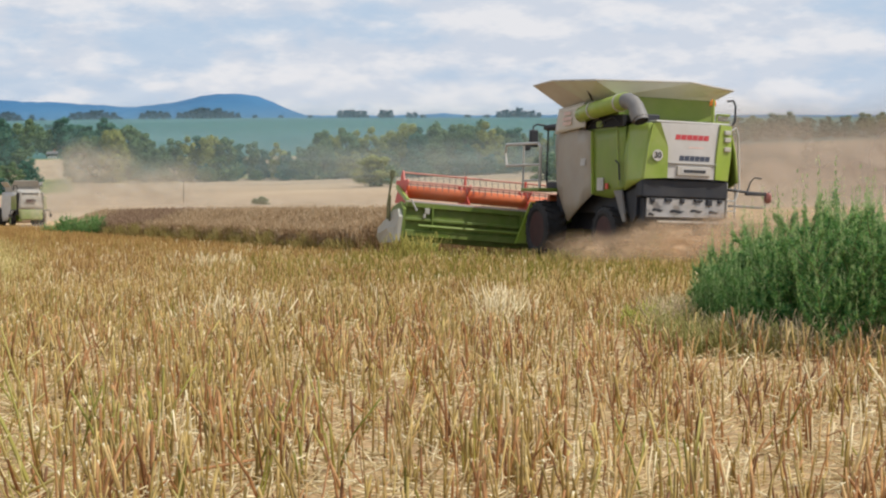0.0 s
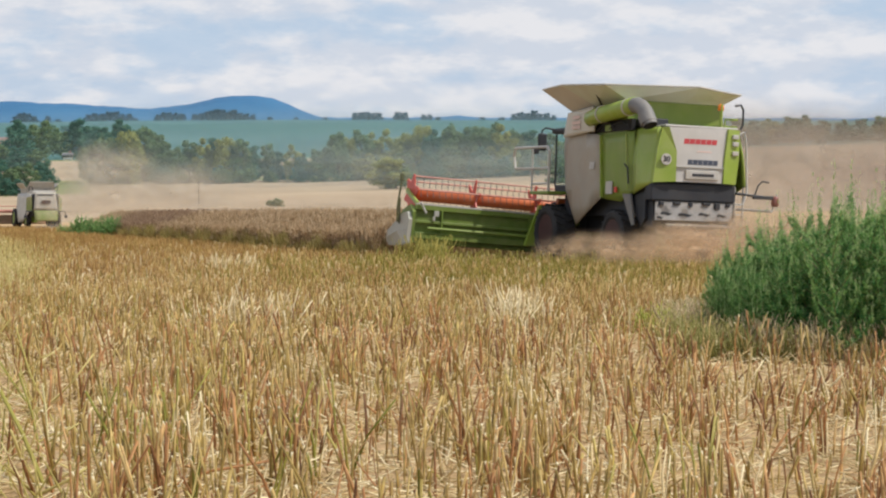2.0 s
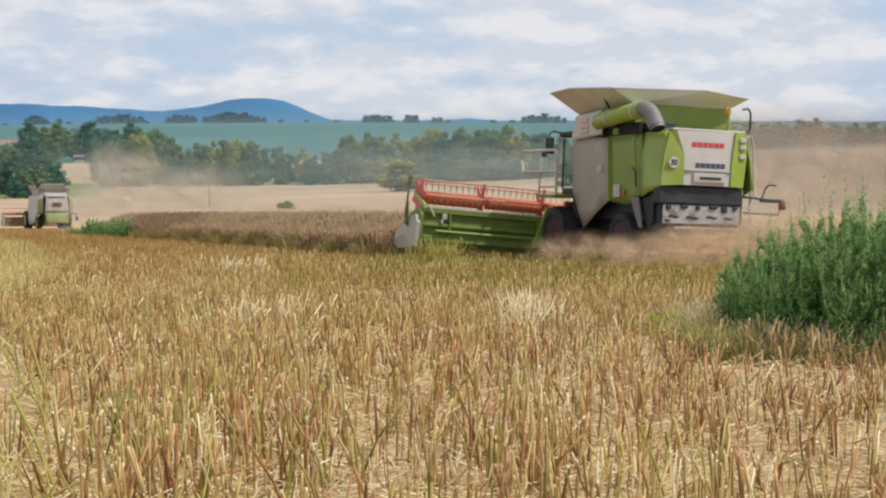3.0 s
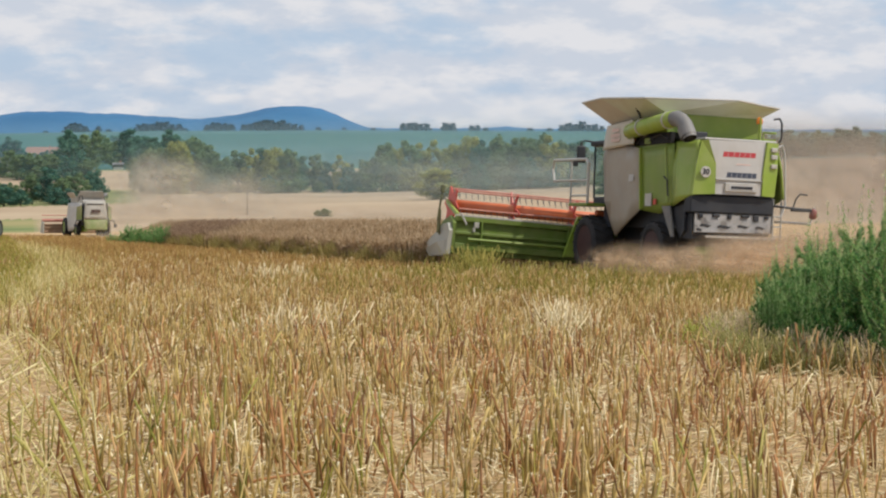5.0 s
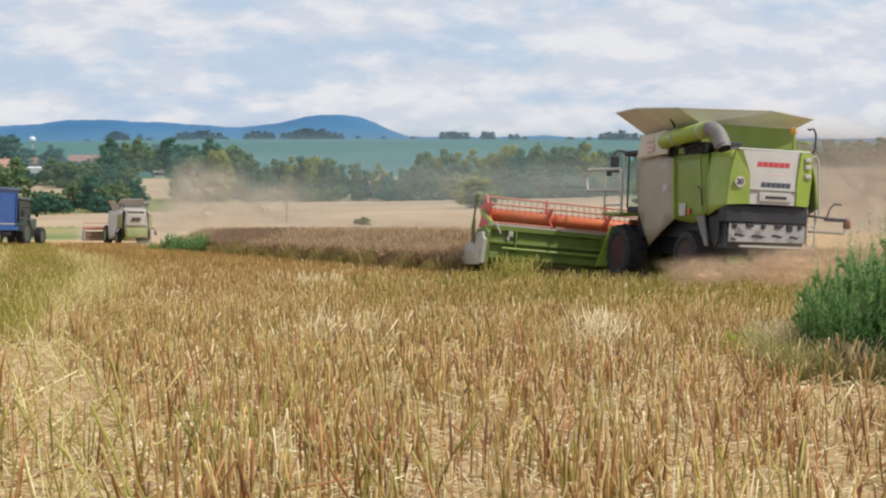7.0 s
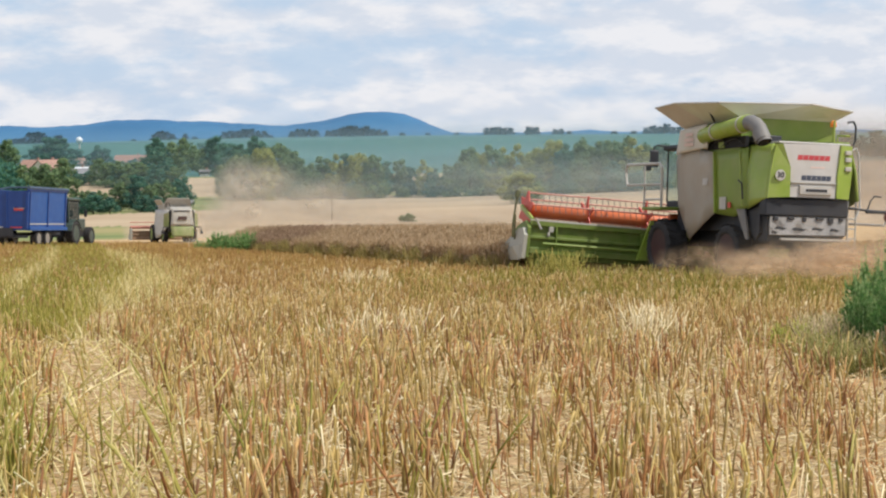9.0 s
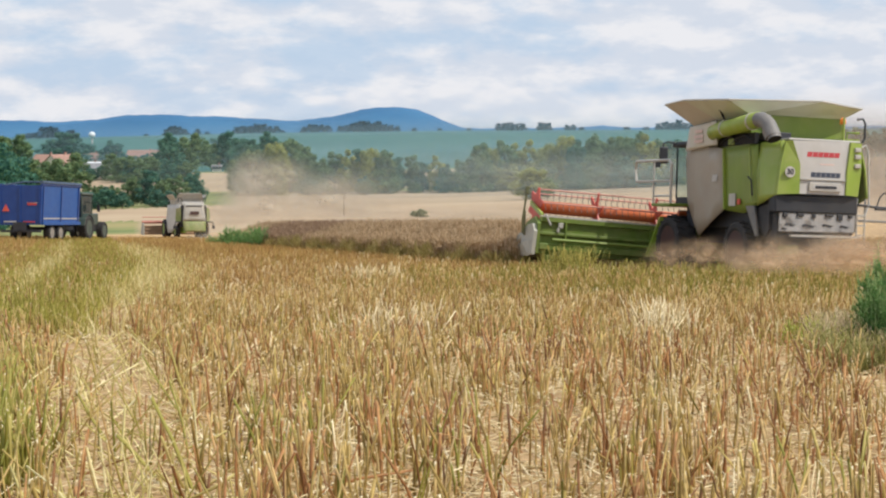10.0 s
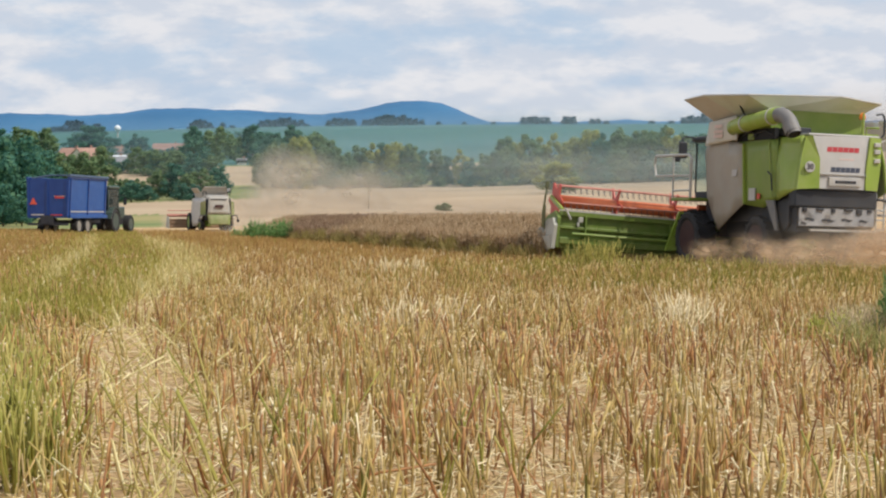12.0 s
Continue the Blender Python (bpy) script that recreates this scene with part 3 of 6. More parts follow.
def make_crop():
    n = 60000
    s = rng.random(n) * CROP_L
    w = CROP_W * rng.random(n) ** 2.0
    w = w + 0.25 * np.sin(s * 1.7) + rng.normal(0, 0.12, n)
    x, y = CROP_A.x + s * CROP_D.x + w * CROP_N.x, CROP_A.y + s * CROP_D.y + w * CROP_N.y
    h = (1.38 + 0.14 * patch(x, y, 3.0, 5)) * rng.uniform(0.80, 1.0, n) * (0.60 + 0.42 * smooth_np(-0.2, 1.8, w))
    stalks("standing_crop", M_CROP, x, y, h, rng.uniform(0.006, 0.014, n), 0.14,
           "uncut ripe brown crop standing in a dense strip", "crop", bend=0.1, far=True)
    # pods and twigs, close together towards the top
    m = 170000
    i = rng.integers(0, n, m)
    z = ground_z(x[i], y[i]) + h[i] * (1.0 - 0.62 * rng.random(m) ** 1.5)
    px, py, ps = x[i] + rng.normal(0, 0.11, m), y[i] + rng.normal(0, 0.11, m), s[i] + rng.normal(0, 0.8, m)
    dark = (ps > 29) & (ps < 45)
    for mat, k, label in ((M_CROPPOD, ~dark, "brown pods and twigs of the uncut crop"), (M_CROPDARK, dark, "darker brown pods and twigs of the uncut crop")):
        c = int(k.sum())
        stalks("crop_pods", mat, px[k], py[k], rng.uniform(0.07, 0.20, c), rng.uniform(0.008, 0.018, c), 0.9, label, "crop", bend=0.15, z0=z[k], far=True)
    m = 30000
    s = rng.random(m) * CROP_L
    w = rng.uniform(-0.5, 0.5, m)
    x, y = CROP_A.x + s * CROP_D.x + w * CROP_N.x, CROP_A.y + s * CROP_D.y + w * CROP_N.y
    stalks("crop_undergrowth", M_CROPGREEN, x, y, rng.uniform(0.15, 0.75, m) * (0.6 + 0.6 * patch(x, y, 3, 6)), rng.uniform(0.006, 0.014, m), 0.3,
           "green weeds along the foot of the uncut crop", "weeds", bend=0.2, far=True)


make_stubble()
make_crop()


# ---- combine harvester ----
from mathutils.bvhtree import BVHTree

M_LIME = material("lime_paint", [(0.3, (0.205, 0.31, 0.018)), (0.7, (0.25, 0.36, 0.022))], scale=1.5, rough=0.38, bump=0.05, bump_scale=3, dirt=DUST, dirt_amount=0.30, dirt_scale=1.6)
M_LIMEDARK = material("dusty_green_paint", [(0.3, (0.14, 0.225, 0.016)), (0.7, (0.18, 0.27, 0.02))], scale=1.5, rough=0.5, dirt=(0.30, 0.27, 0.15), dirt_amount=0.35, dirt_scale=1.3)
# darker copy of the lime: the header's shade and dirt are in the colour
M_HEADERGREEN = material("header_green_shade_dirt", [(0.3, (0.085, 0.15, 0.013)), (0.7, (0.125, 0.205, 0.017))], scale=2, rough=0.5, dirt=(0.30, 0.27, 0.13), dirt_amount=0.35, dirt_scale=2.5)
M_WHITE = material("white_paint", [(0.3, (0.44, 0.43, 0.425)), (0.7, (0.52, 0.51, 0.505))], scale=2, rough=0.4, dirt=DUST, dirt_amount=0.3, dirt_scale=1.2)
M_BEIGE = material("dusty_grey_panel", [(0.3, (0.30, 0.268, 0.225)), (0.7, (0.375, 0.345, 0.297))], scale=0.9, rough=0.55, dirt=(0.33, 0.25, 0.17), dirt_amount=0.6, dirt_scale=1.3)
M_FLAP = material("grain_tank_flap", [(0.3, (0.57, 0.60, 0.49)), (0.7, (0.65, 0.68, 0.57))], scale=1.4, rough=0.5, dirt=DUST, dirt_amount=0.35, dirt_scale=1.3)
M_ENDFLAP = material("grey_beige_flap", [(0.3, (0.50, 0.47, 0.40)), (0.7, (0.58, 0.55, 0.48))], scale=1.2, rough=0.5, dirt=DUST, dirt_amount=0.4, dirt_scale=1.3)
M_DIVIDER = material("scuffed_pale_plastic", [(0.3, (0.40, 0.39, 0.35)), (0.7, (0.52, 0.51, 0.47))], scale=2.5, rough=0.6, dirt=(0.20, 0.19, 0.12), dirt_amount=0.5, dirt_scale=2.5)
# near-black colour standing for the shade inside openings and gaps
M_HOLE = material("opening_shade", [(0.3, (0.008, 0.008, 0.01)), (0.7, (0.015, 0.015, 0.018))], rough=0.9)
M_RUBBER = material("grey_rubber", [(0.3, (0.10, 0.105, 0.115)), (0.7, (0.16, 0.16, 0.165))], scale=2, rough=0.6, dirt=DUST, dirt_amount=0.25)
M_BLACK = material("black_plastic", [(0.3, (0.009, 0.012, 0.020)), (0.7, (0.018, 0.022, 0.032))], scale=3, rough=0.62, dirt=DUST, dirt_amount=0.04, dirt_scale=2.0)
M_TYRE = material("dusty_tyre", [(0.3, (0.016, 0.016, 0.018)), (0.7, (0.032, 0.030, 0.030))], scale=4, rough=0.85, dirt=(0.10, 0.085, 0.075), dirt_amount=0.07, dirt_scale=2.0)
M_RED = material("red_paint", [(0.3, (0.52, 0.035, 0.02)), (0.7, (0.62, 0.055, 0.03))], scale=2, rough=0.45, dirt=DUST, dirt_amount=0.2)
M_ORANGE = material("orange_red_tube", [(0.3, (0.62, 0.115, 0.025)), (0.7, (0.70, 0.155, 0.04))], scale=2, rough=0.4, dirt=DUST, dirt_amount=0.2)
M_PINKBAR = material("weathered_red_bar", [(0.3, (0.50, 0.17, 0.13)), (0.7, (0.58, 0.22, 0.17))], scale=3, rough=0.55, dirt=DUST, dirt_amount=0.3)
M_STEEL = material("worn_steel", [(0.3, (0.30, 0.29, 0.27)), (0.7, (0.45, 0.44, 0.42))], scale=3, rough=0.45, metal=0.6, dirt=DUST, dirt_amount=0.3)
M_GREYPAINT = material("grey_paint", [(0.3, (0.40, 0.40, 0.39)), (0.7, (0.50, 0.50, 0.49))], scale=3, rough=0.5, dirt=DUST, dirt_amount=0.5, dirt_scale=2.0)
M_CHOPPER = material("worn_pale_plate", [(0.36, (0.06, 0.06, 0.07)), (0.42, (0.19, 0.19, 0.20)), (0.64, (0.29, 0.29, 0.30))], scale=2.6, detail=3, rough=0.6, dirt=DUST, dirt_amount=0.35)
M_RIM = material("dusty_dark_red_rim", [(0.3, (0.05, 0.016, 0.015)), (0.7, (0.075, 0.022, 0.02))], rough=0.7, dirt=(0.05, 0.035, 0.03), dirt_amount=0.6, dirt_scale=1.5)
M_POST = material("olive_paint", [(0.3, (0.045, 0.06, 0.02)), (0.7, (0.08, 0.10, 0.03))], rough=0.6, dirt=DUST, dirt_amount=0.2)
M_LAMPRED = material("dark_red_lens", [(0.3, (0.16, 0.022, 0.02)), (0.7, (0.22, 0.03, 0.025))], rough=0.35, dirt=DUST, dirt_amount=0.25)
M_AMBER = material("amber_lens", [(0.3, (0.80, 0.22, 0.02)), (0.7, (0.85, 0.26, 0.03))], rough=0.2)
M_GLASS = material("dark_cab_glass", [(0.3, (0.02, 0.03, 0.03)), (0.7, (0.03, 0.04, 0.04))], rough=0.08)
M_GLASS.node_tree.nodes["Principled BSDF"].inputs["Specular IOR Level"].default_value = 0.2
M_PANE = bpy.data.materials.new("clear_glass")
M_PANE.use_nodes = True
M_PANE.node_tree.nodes["Principled BSDF"].inputs["Transmission Weight"].default_value = 1.0
M_PANE.node_tree.nodes["Principled BSDF"].inputs["Roughness"].default_value = 0.02
M_PANE.node_tree.nodes["Principled BSDF"].inputs["IOR"].default_value = 1.05
M_PANE.node_tree.nodes["Principled BSDF"].inputs["Base Color"].default_value = (0.85, 0.92, 0.90, 1)
M_TINE = material("dark_tine", [(0.3, (0.06, 0.05, 0.045)), (0.7, (0.10, 0.08, 0.07))], rough=0.6)
M_DARKTEXT = material("dark_blue_print", [(0.3, (0.04, 0.05, 0.08)), (0.7, (0.06, 0.07, 0.10))], rough=0.5)
M_REDTEXT = material("red_print", [(0.3, (0.42, 0.035, 0.045)), (0.7, (0.48, 0.05, 0.055))], rough=0.5)
M_FADED = material("faded_red_print", [(0.3, (0.62, 0.45, 0.40)), (0.7, (0.66, 0.49, 0.43))], rough=0.6)

K = 0.92
C_FIT = Matrix.Diagonal((K, K, K, 1)) @ Matrix.Translation((0, 0, 0.4))


def cpt(x, y, z):
    return Vector((K * x, K * y, K * (z + 0.4)))


def cp(name, bm, mat, parent, label="", smooth=False):
    bmesh.ops.transform(bm, matrix=C_FIT, verts=bm.verts)
    return part(name, bm, mat, parent, label, smooth)


def bars_word(bm, x0, x1, z0, z1, y, n, slant=0.0):
    """A worn mark as a row of plain slanted blocks, a few millimetres proud of its panel; y: the panel's place, or a function of x and z."""
    face = y if callable(y) else (lambda x, z: y)
    w = (x1 - x0) / n
    for i in range(n):
        a, b = x0 + i * w + w * 0.04, x0 + (i + 1) * w - w * 0.06
        plate(bm, [(a, face(a, z0), z0), (b, face(b, z0), z0), (b + slant, face(b, z1), z1), (a + slant, face(a, z1), z1)], 0.006)
    return bm


def bowed(outline, normal, bulge, thick, cuts=6):
    """A pressed panel: the outline filled, swelling towards the normal in its middle, with some thickness."""
    bm = bmesh.new()
    bm.faces.new([bm.verts.new(p) for p in outline])
    nrm = Vector(normal).normalized()
    u = Vector((0, 0, 1)).cross(nrm).normalized()
    v = nrm.cross(u)
    pts = [Vector(p) for p in outline]
    lo = [min(p.dot(a) for p in pts) for a in (u, v)]
    hi = [max(p.dot(a) for p in pts) for a in (u, v)]
    for a, l0, h0 in ((u, lo[0], hi[0]), (v, lo[1], hi[1])):
        for k in range(1, cuts):
            bmesh.ops.bisect_plane(bm, geom=bm.verts[:] + bm.edges[:] + bm.faces[:], plane_co=a * (l0 + (h0 - l0) * k / cuts), plane_no=a)
    for w in bm.verts:
        p, q = (2 * (w.co.dot(u) - lo[0]) / (hi[0] - lo[0]) - 1), (2 * (w.co.dot(v) - lo[1]) / (hi[1] - lo[1]) - 1)
        w.co += nrm * bulge * (1 - p * p) * (1 - 0.7 * q * q)
    bmesh.ops.recalc_face_normals(bm, faces=bm.faces)
    bmesh.ops.solidify(bm, geom=bm.faces[:], thickness=thick)
    return bm


def make_wheel(name, centre, radius, width, parent, rim_mat, label, lugs=20):
    """A wheel on its own axle point: tyre with lugs, rim with a dished face and hub."""
    w = width / 2
    bm = bmesh.new()
    lathe(bm, [(-w * 0.82, radius * 0.62), (-w, radius * 0.72), (-w, radius * 0.86), (-w * 0.8, radius * 0.95), (0, radius * 0.965),
               (w * 0.8, radius * 0.95), (w, radius * 0.86), (w, radius * 0.72), (w * 0.82, radius * 0.62)], 32)
    tread = bmesh.new()
    for k in range(lugs):
        for s in (-1, 1):
            a = 2 * math.pi * (k + (0.5 if s > 0 else 0)) / lugs
            b = bmesh.new()
            box(b, 0.02 * s, s * w * 0.98, -0.035, 0.035, radius * 0.93, radius)
            bmesh.ops.rotate(b, cent=(0, 0, radius), matrix=Matrix.Rotation(radians(28 * s), 3, "Z"), verts=b.verts)
            merge(tread, b, Matrix.Rotation(a, 4, "X"))
    tyre = part(name, bm, M_TYRE, parent, label)
    tagged(part("tread", tread, M_TYRE, tyre), kind="stuff")
    bm = bmesh.new()
    lathe(bm, [(-w * 0.86, radius * 0.63), (-w * 0.8, radius * 0.58), (-w * 0.35, radius * 0.50), (-w * 0.30, radius * 0.2), (-w * 0.6, radius * 0.17), (-w * 0.62, 0.02)], 24)
    lathe(bm, [(w * 0.86, radius * 0.63), (w * 0.8, radius * 0.58), (w * 0.35, radius * 0.50), (w * 0.30, radius * 0.2), (w * 0.6, radius * 0.17), (w * 0.62, 0.02)], 24)
    for k in range(8):
        a = 2 * math.pi * k / 8
        for s in (-1, 1):
            tube(bm, [(s * w * 0.30, radius * 0.3 * math.cos(a), radius * 0.3 * math.sin(a)), (s * w * 0.42, radius * 0.3 * math.cos(a), radius * 0.3 * math.sin(a))], 0.025, 6)
    part("rim", bm, rim_mat, tyre, "painted steel rim")
    tyre.matrix_basis = Matrix.Translation(centre)
    return tyre


def make_reel(parent, half, n_spiders):
    """Pick-up reel on its own axis: tube, six bars with tines, spiders."""
    bm = bmesh.new()
    tube(bm, [(-half, 0, 0), (half, 0, 0)], 0.21, 16)
    reel = part("reel", bm, M_ORANGE, parent, "orange-red reel tube", True)
    for i in range(6):
        a = math.pi * 2 * i / 6 + 0.5
        c, s = 0.6 * math.cos(a), 0.6 * math.sin(a)
        bm = bmesh.new()
        tube(bm, [(-half, c, s), (half, c, s)], 0.028, 6)
        bar = part("tine_bar", bm, M_PINKBAR, reel, "faded red tine bar")
        bm = bmesh.new()
        x = -half + 0.1
        while x < half:
            tube(bm, [(x, 0, 0), (x, -0.03, -0.12), (x, -0.09, -0.23)], 0.011, 4)
            x += 0.21
        tines = tagged(part("tines", bm, M_TINE, reel, "dark spring tines"), kind="stuff")
        tines.matrix_basis = Matrix.Translation((0, K * c, K * s))
    for k in range(n_spiders):
        x = -half + 2 * half * k / (n_spiders - 1)
        star = []
        for i in range(6):
            a = math.pi * 2 * i / 6 + 0.5
            for da, r in ((-math.pi / 6, 0.25 if 0 < k < n_spiders - 1 else 0.40), (-0.07, 0.66), (0.07, 0.66)):
                star.append((x, r * math.cos(a + da), r * math.sin(a + da)))
        part("spider", plate(bmesh.new(), star, 0.035), M_RED, reel, "red star-shaped reel spider")
    return reel


HEADER_TILT = 2.8
HEADER_AT = Matrix.Rotation(radians(HEADER_TILT), 4, "Y") @ Matrix.Translation((0, 0, -0.16))


def make_header(parent, half, reel_spiders):
    bm = bmesh.new()
    box(bm, -half, half, 2.86, 2.92, -0.12, 1.02)
    header = part("header", bm, M_HEADERGREEN, parent, "green cutting header with ribbed back wall")
    header.matrix_basis = C_FIT @ HEADER_AT
    for nm, y0, y1, z0, z1 in (("beam", 2.74, 2.858, 0.92, 1.08), ("beam", 2.72, 2.858, 0.50, 0.60), ("beam", 2.66, 2.858, 0.02, 0.22), ("floor_pan", 2.925, 4.35, -0.14, -0.08)):
        part(nm, box(bmesh.new(), -half, half, y0, y1, z0, z1, 0.02), M_HEADERGREEN, header)
    for i in range(4):
        x = -half + 0.9 + (2 * half - 1.8) * i / 3
        bm = bmesh.new()
        plate(bm, [(x, 2.86, 1.0), (x, 2.70, 0.95), (x, 2.66, 0.1), (x, 2.86, 0.0)], 0.05)
        part("rib", bm, M_HEADERGREEN, header)
    bm = bmesh.new()
    box(bm, -half, half, 2.735, 2.765, 1.082, 1.13)
    part("top_rail", bm, M_GREYPAINT, header, "worn pale top rail")
    bm = bmesh.new()
    tube(bm, [(-half + 0.4, 2.6, 0.36), (half - 0.4, 2.6, 0.36)], 0.045, 8)
    part("drive_shaft", bm, M_LIMEDARK, header)
    for s in (-1, 1):
        x = s * (half + 0.05)
        bm = bmesh.new()
        plate(bm, [(x, 2.7, -0.1), (x, 2.66, 0.85), (x, 3.0, 1.08), (x, 3.7, 0.9), (x, 4.7, 0.1), (x, 4.5, -0.18)], 0.10)
        part("end_plate", bm, M_HEADERGREEN, header, "green header end plate")
        bm = bmesh.new()
        plate(bm, [(x + s * 0.13, 2.72, -0.16), (x + s * 0.11, 2.66, 0.60), (x + s * 0.11, 2.85, 0.84), (x + s * 0.11, 3.3, 0.80), (x + s * 0.16, 4.6, 0.2), (x + s * 0.16, 4.6, -0.15)], 0.12)
        plate(bm, [(x + s * 0.16, 2.9, 0.30), (x + s * 0.30, 3.3, 0.22), (x + s * 0.28, 4.4, 0.0), (x + s * 0.16, 4.4, -0.25), (x + s * 0.16, 2.9, -0.2)], 0.08)
        part("divider", bm, M_DIVIDER, header, "dusty white crop divider")
        bm = bmesh.new()
        tube(bm, [(x + s * 0.30, 3.4, 0.5), (x + s * 0.36, 3.3, 1.0), (x + s * 0.34, 3.2, 1.6), (x + s * 0.30, 3.2, 1.98)], 0.035, 8)
        box(bm, x + s * 0.26, x + s * 0.38, 3.12, 3.26, 1.80, 2.04, 0.02)
        tube(bm, [(x + s * 0.20, 3.5, 0.45), (x + s * 0.30, 3.3, 1.25)], 0.03, 6)
        part("marker_post", bm, M_POST, header, "dark olive vertical knife on a post")
        bm = bmesh.new()
        plate(bm, [(s * (half - 0.06), 2.75, 1.05), (s * (half - 0.06), 2.75, 1.18), (s * (half - 0.06), 3.9, 1.62), (s * (half - 0.06), 3.9, 1.48)], 0.08)
        part("reel_arm", bm, M_LIME, header)
        part("skid_box", box(bmesh.new(), s * (half - 0.25), s * (half - 1.15), 2.62, 2.90, -0.42, -0.15, 0.03), M_HEADERGREEN, header, "dark green skid box")
        part("fitting", box(bmesh.new(), s * (half - 0.62), s * (half - 0.78), 2.66, 2.74, 0.74, 0.92, 0.02), M_DIVIDER, header, "small white fitting")
        part("fitting", box(bmesh.new(), s * (half - 0.58), s * (half - 0.66), 2.66, 2.74, 0.60, 0.74, 0.02), M_DIVIDER, header, "small white fitting")
        bm = bmesh.new()
        tube(bm, [(s * (half - 0.15), 2.68, 1.16), (s * (half - 0.35), 2.68, 0.82)], 0.032, 8)
        part("hose_bracket", bm, M_WHITE, header)
    bm = bmesh.new()
    x = -half
    while x < half:
        plate(bm, [(x, 4.3, -0.11), (x + 0.08, 4.3, -0.11), (x + 0.04, 4.45, -0.11)], 0.02)
        x += 0.12
    tagged(part("knife", bm, M_STEEL, header, "toothed steel knife bar"), kind="stuff")
    bm = bmesh.new()
    lathe(bm, [(-half + 0.1, 0.28), (half - 0.1, 0.28)], 16)
    for k in range(int(half * 4)):
        x = -half + 0.3 + k * 0.5
        lathe(bm, [(x, 0.42), (x + 0.03, 0.42)], 16)
    bmesh.ops.translate(bm, vec=(0, 3.35, 0.30), verts=bm.verts)
    part("auger", bm, M_STEEL, header, "steel intake auger")
    reel = make_reel(parent, half - 0.16, reel_spiders)
    for ob in (reel, *reel.children):
        ob.data.transform(Matrix.Diagonal((K, K, K, 1)))
    return header, reel


def make_combine():
    root = new("combine_harvester")
    tagged(root, "lime-green and white combine harvester cutting the crop, dusty", "combine harvester", group="combine harvesters")
    # inner body and chassis
    bm = bmesh.new()
    box(bm, -1.25, 1.25, -5.2, 0.6, 1.0, 3.3)
    box(bm, -0.75, 0.75, 0.6, 2.8, 0.5, 1.4)
    box(bm, -0.5, 0.5, -4.0, 1.2, 0.5, 1.0)
    body = cp("body", bm, M_BLACK, root, "dark inner body and chassis")
    # side panels on both flanks
    for s in (-1, 1):
        bm = bowed([(s * 1.60, -1.55, 4.02), (s * 1.56, -0.72, 4.05), (s * 1.46, 0.05, 3.75), (s * 1.44, 0.40, 3.15), (s * 1.46, 0.10, 1.77),
                    (s * 1.52, -0.86, 0.72), (s * 1.62, -2.60, 1.50), (s * 1.64, -2.48, 3.33), (s * 1.62, -1.70, 3.42)], (s, 0, 0), 0.07, 0.05)
        side = cp("front_panel", bm, M_BEIGE, root, "dusty grey-white side panel", True)
        bm = bmesh.new()
        plate(bm, [(s * 1.64, -2.50, 3.32), (s * 1.40, -2.50, 3.32), (s * 1.40, -2.62, 1.52), (s * 1.62, -2.62, 1.52)], 0.05)
        cp("panel_edge", bm, M_LIME, side)
        bm = bowed([(s * 1.56, -2.45, 3.30), (s * 1.50, -4.40, 3.38), (s * 1.44, -4.45, 1.72), (s * 1.44, -3.6, 1.40), (s * 1.52, -2.55, 1.50)], (s, 0, 0), 0.05, 0.05)
        cp("middle_panel", bm, M_LIMEDARK, root, "green service panel", True)
        bm = bowed([(s * 1.42, -4.44, 3.42), (s * 1.52, -4.44, 2.6), (s * 1.50, -4.46, 1.62), (s * 1.46, -5.50, 1.92), (s * 1.36, -5.52, 2.7), (s * 1.22, -5.40, 3.46)],
                   (s * 0.97, -0.25, 0.1), 0.07, 0.05)
        cp("rear_panel", bm, M_LIME, root, "lime-green rear side panel", True)
        bm = bmesh.new()
        tube(bm, [(s * 1.62, -4.1, 2.45), (s * 1.62, -4.3, 2.35), (s * 1.62, -4.38, 1.9)], 0.025, 6)
        cp("panel_handle", bm, M_BLACK, root)
        bm = bmesh.new()
        box(bm, s * 1.54, s * 1.57, -3.25, -2.85, 1.62, 1.98)
        cp("sticker", bm, M_GREYPAINT, root, "pale warning sticker")
        bm = bmesh.new()
        plate(bm, [(s * 1.3, -3.9, 1.5), (s * 1.35, -5.0, 1.7), (s * 1.35, -5.0, 0.95), (s * 1.3, -4.7, 0.72)], 0.08)
        cp("mudguard", bm, M_BLACK, root, "dusty black mudguard")
        bm = bmesh.new()
        plate(bm, [(s * 1.45, -3.75, 1.62), (s * 1.45, -4.25, 1.62), (s * 1.45, -4.5, 0.75), (s * 1.45, -4.35, 0.75)], 0.05)
        cp("guard_plate", bm, M_RUBBER, root)
    bm = bmesh.new()
    bars_word(bm, -0.16, 0.16, -0.10, 0.10, 0, 2, 0.03)
    bmesh.ops.transform(bm, matrix=Matrix.Translation((-1.68, -2.1, 2.45)) @ Matrix.Rotation(radians(-90), 4, "Z"), verts=bm.verts)
    cp("side_mark", bm, M_WHITE, root)
    bm = bmesh.new()
    for k, (zz, w) in enumerate(((3.86, 0.5), (3.70, 0.62), (3.56, 0.62))):
        bars_word(bm, -w / 2, w / 2, zz - 0.05, zz + 0.05, 0, 4, 0.02)
    bmesh.ops.transform(bm, matrix=Matrix.Translation((-1.79, -1.15, 0.04)) @ Matrix.Rotation(radians(-90), 4, "Z"), verts=bm.verts)
    cp("faded_marks", bm, M_FADED, root, "faded red marks")
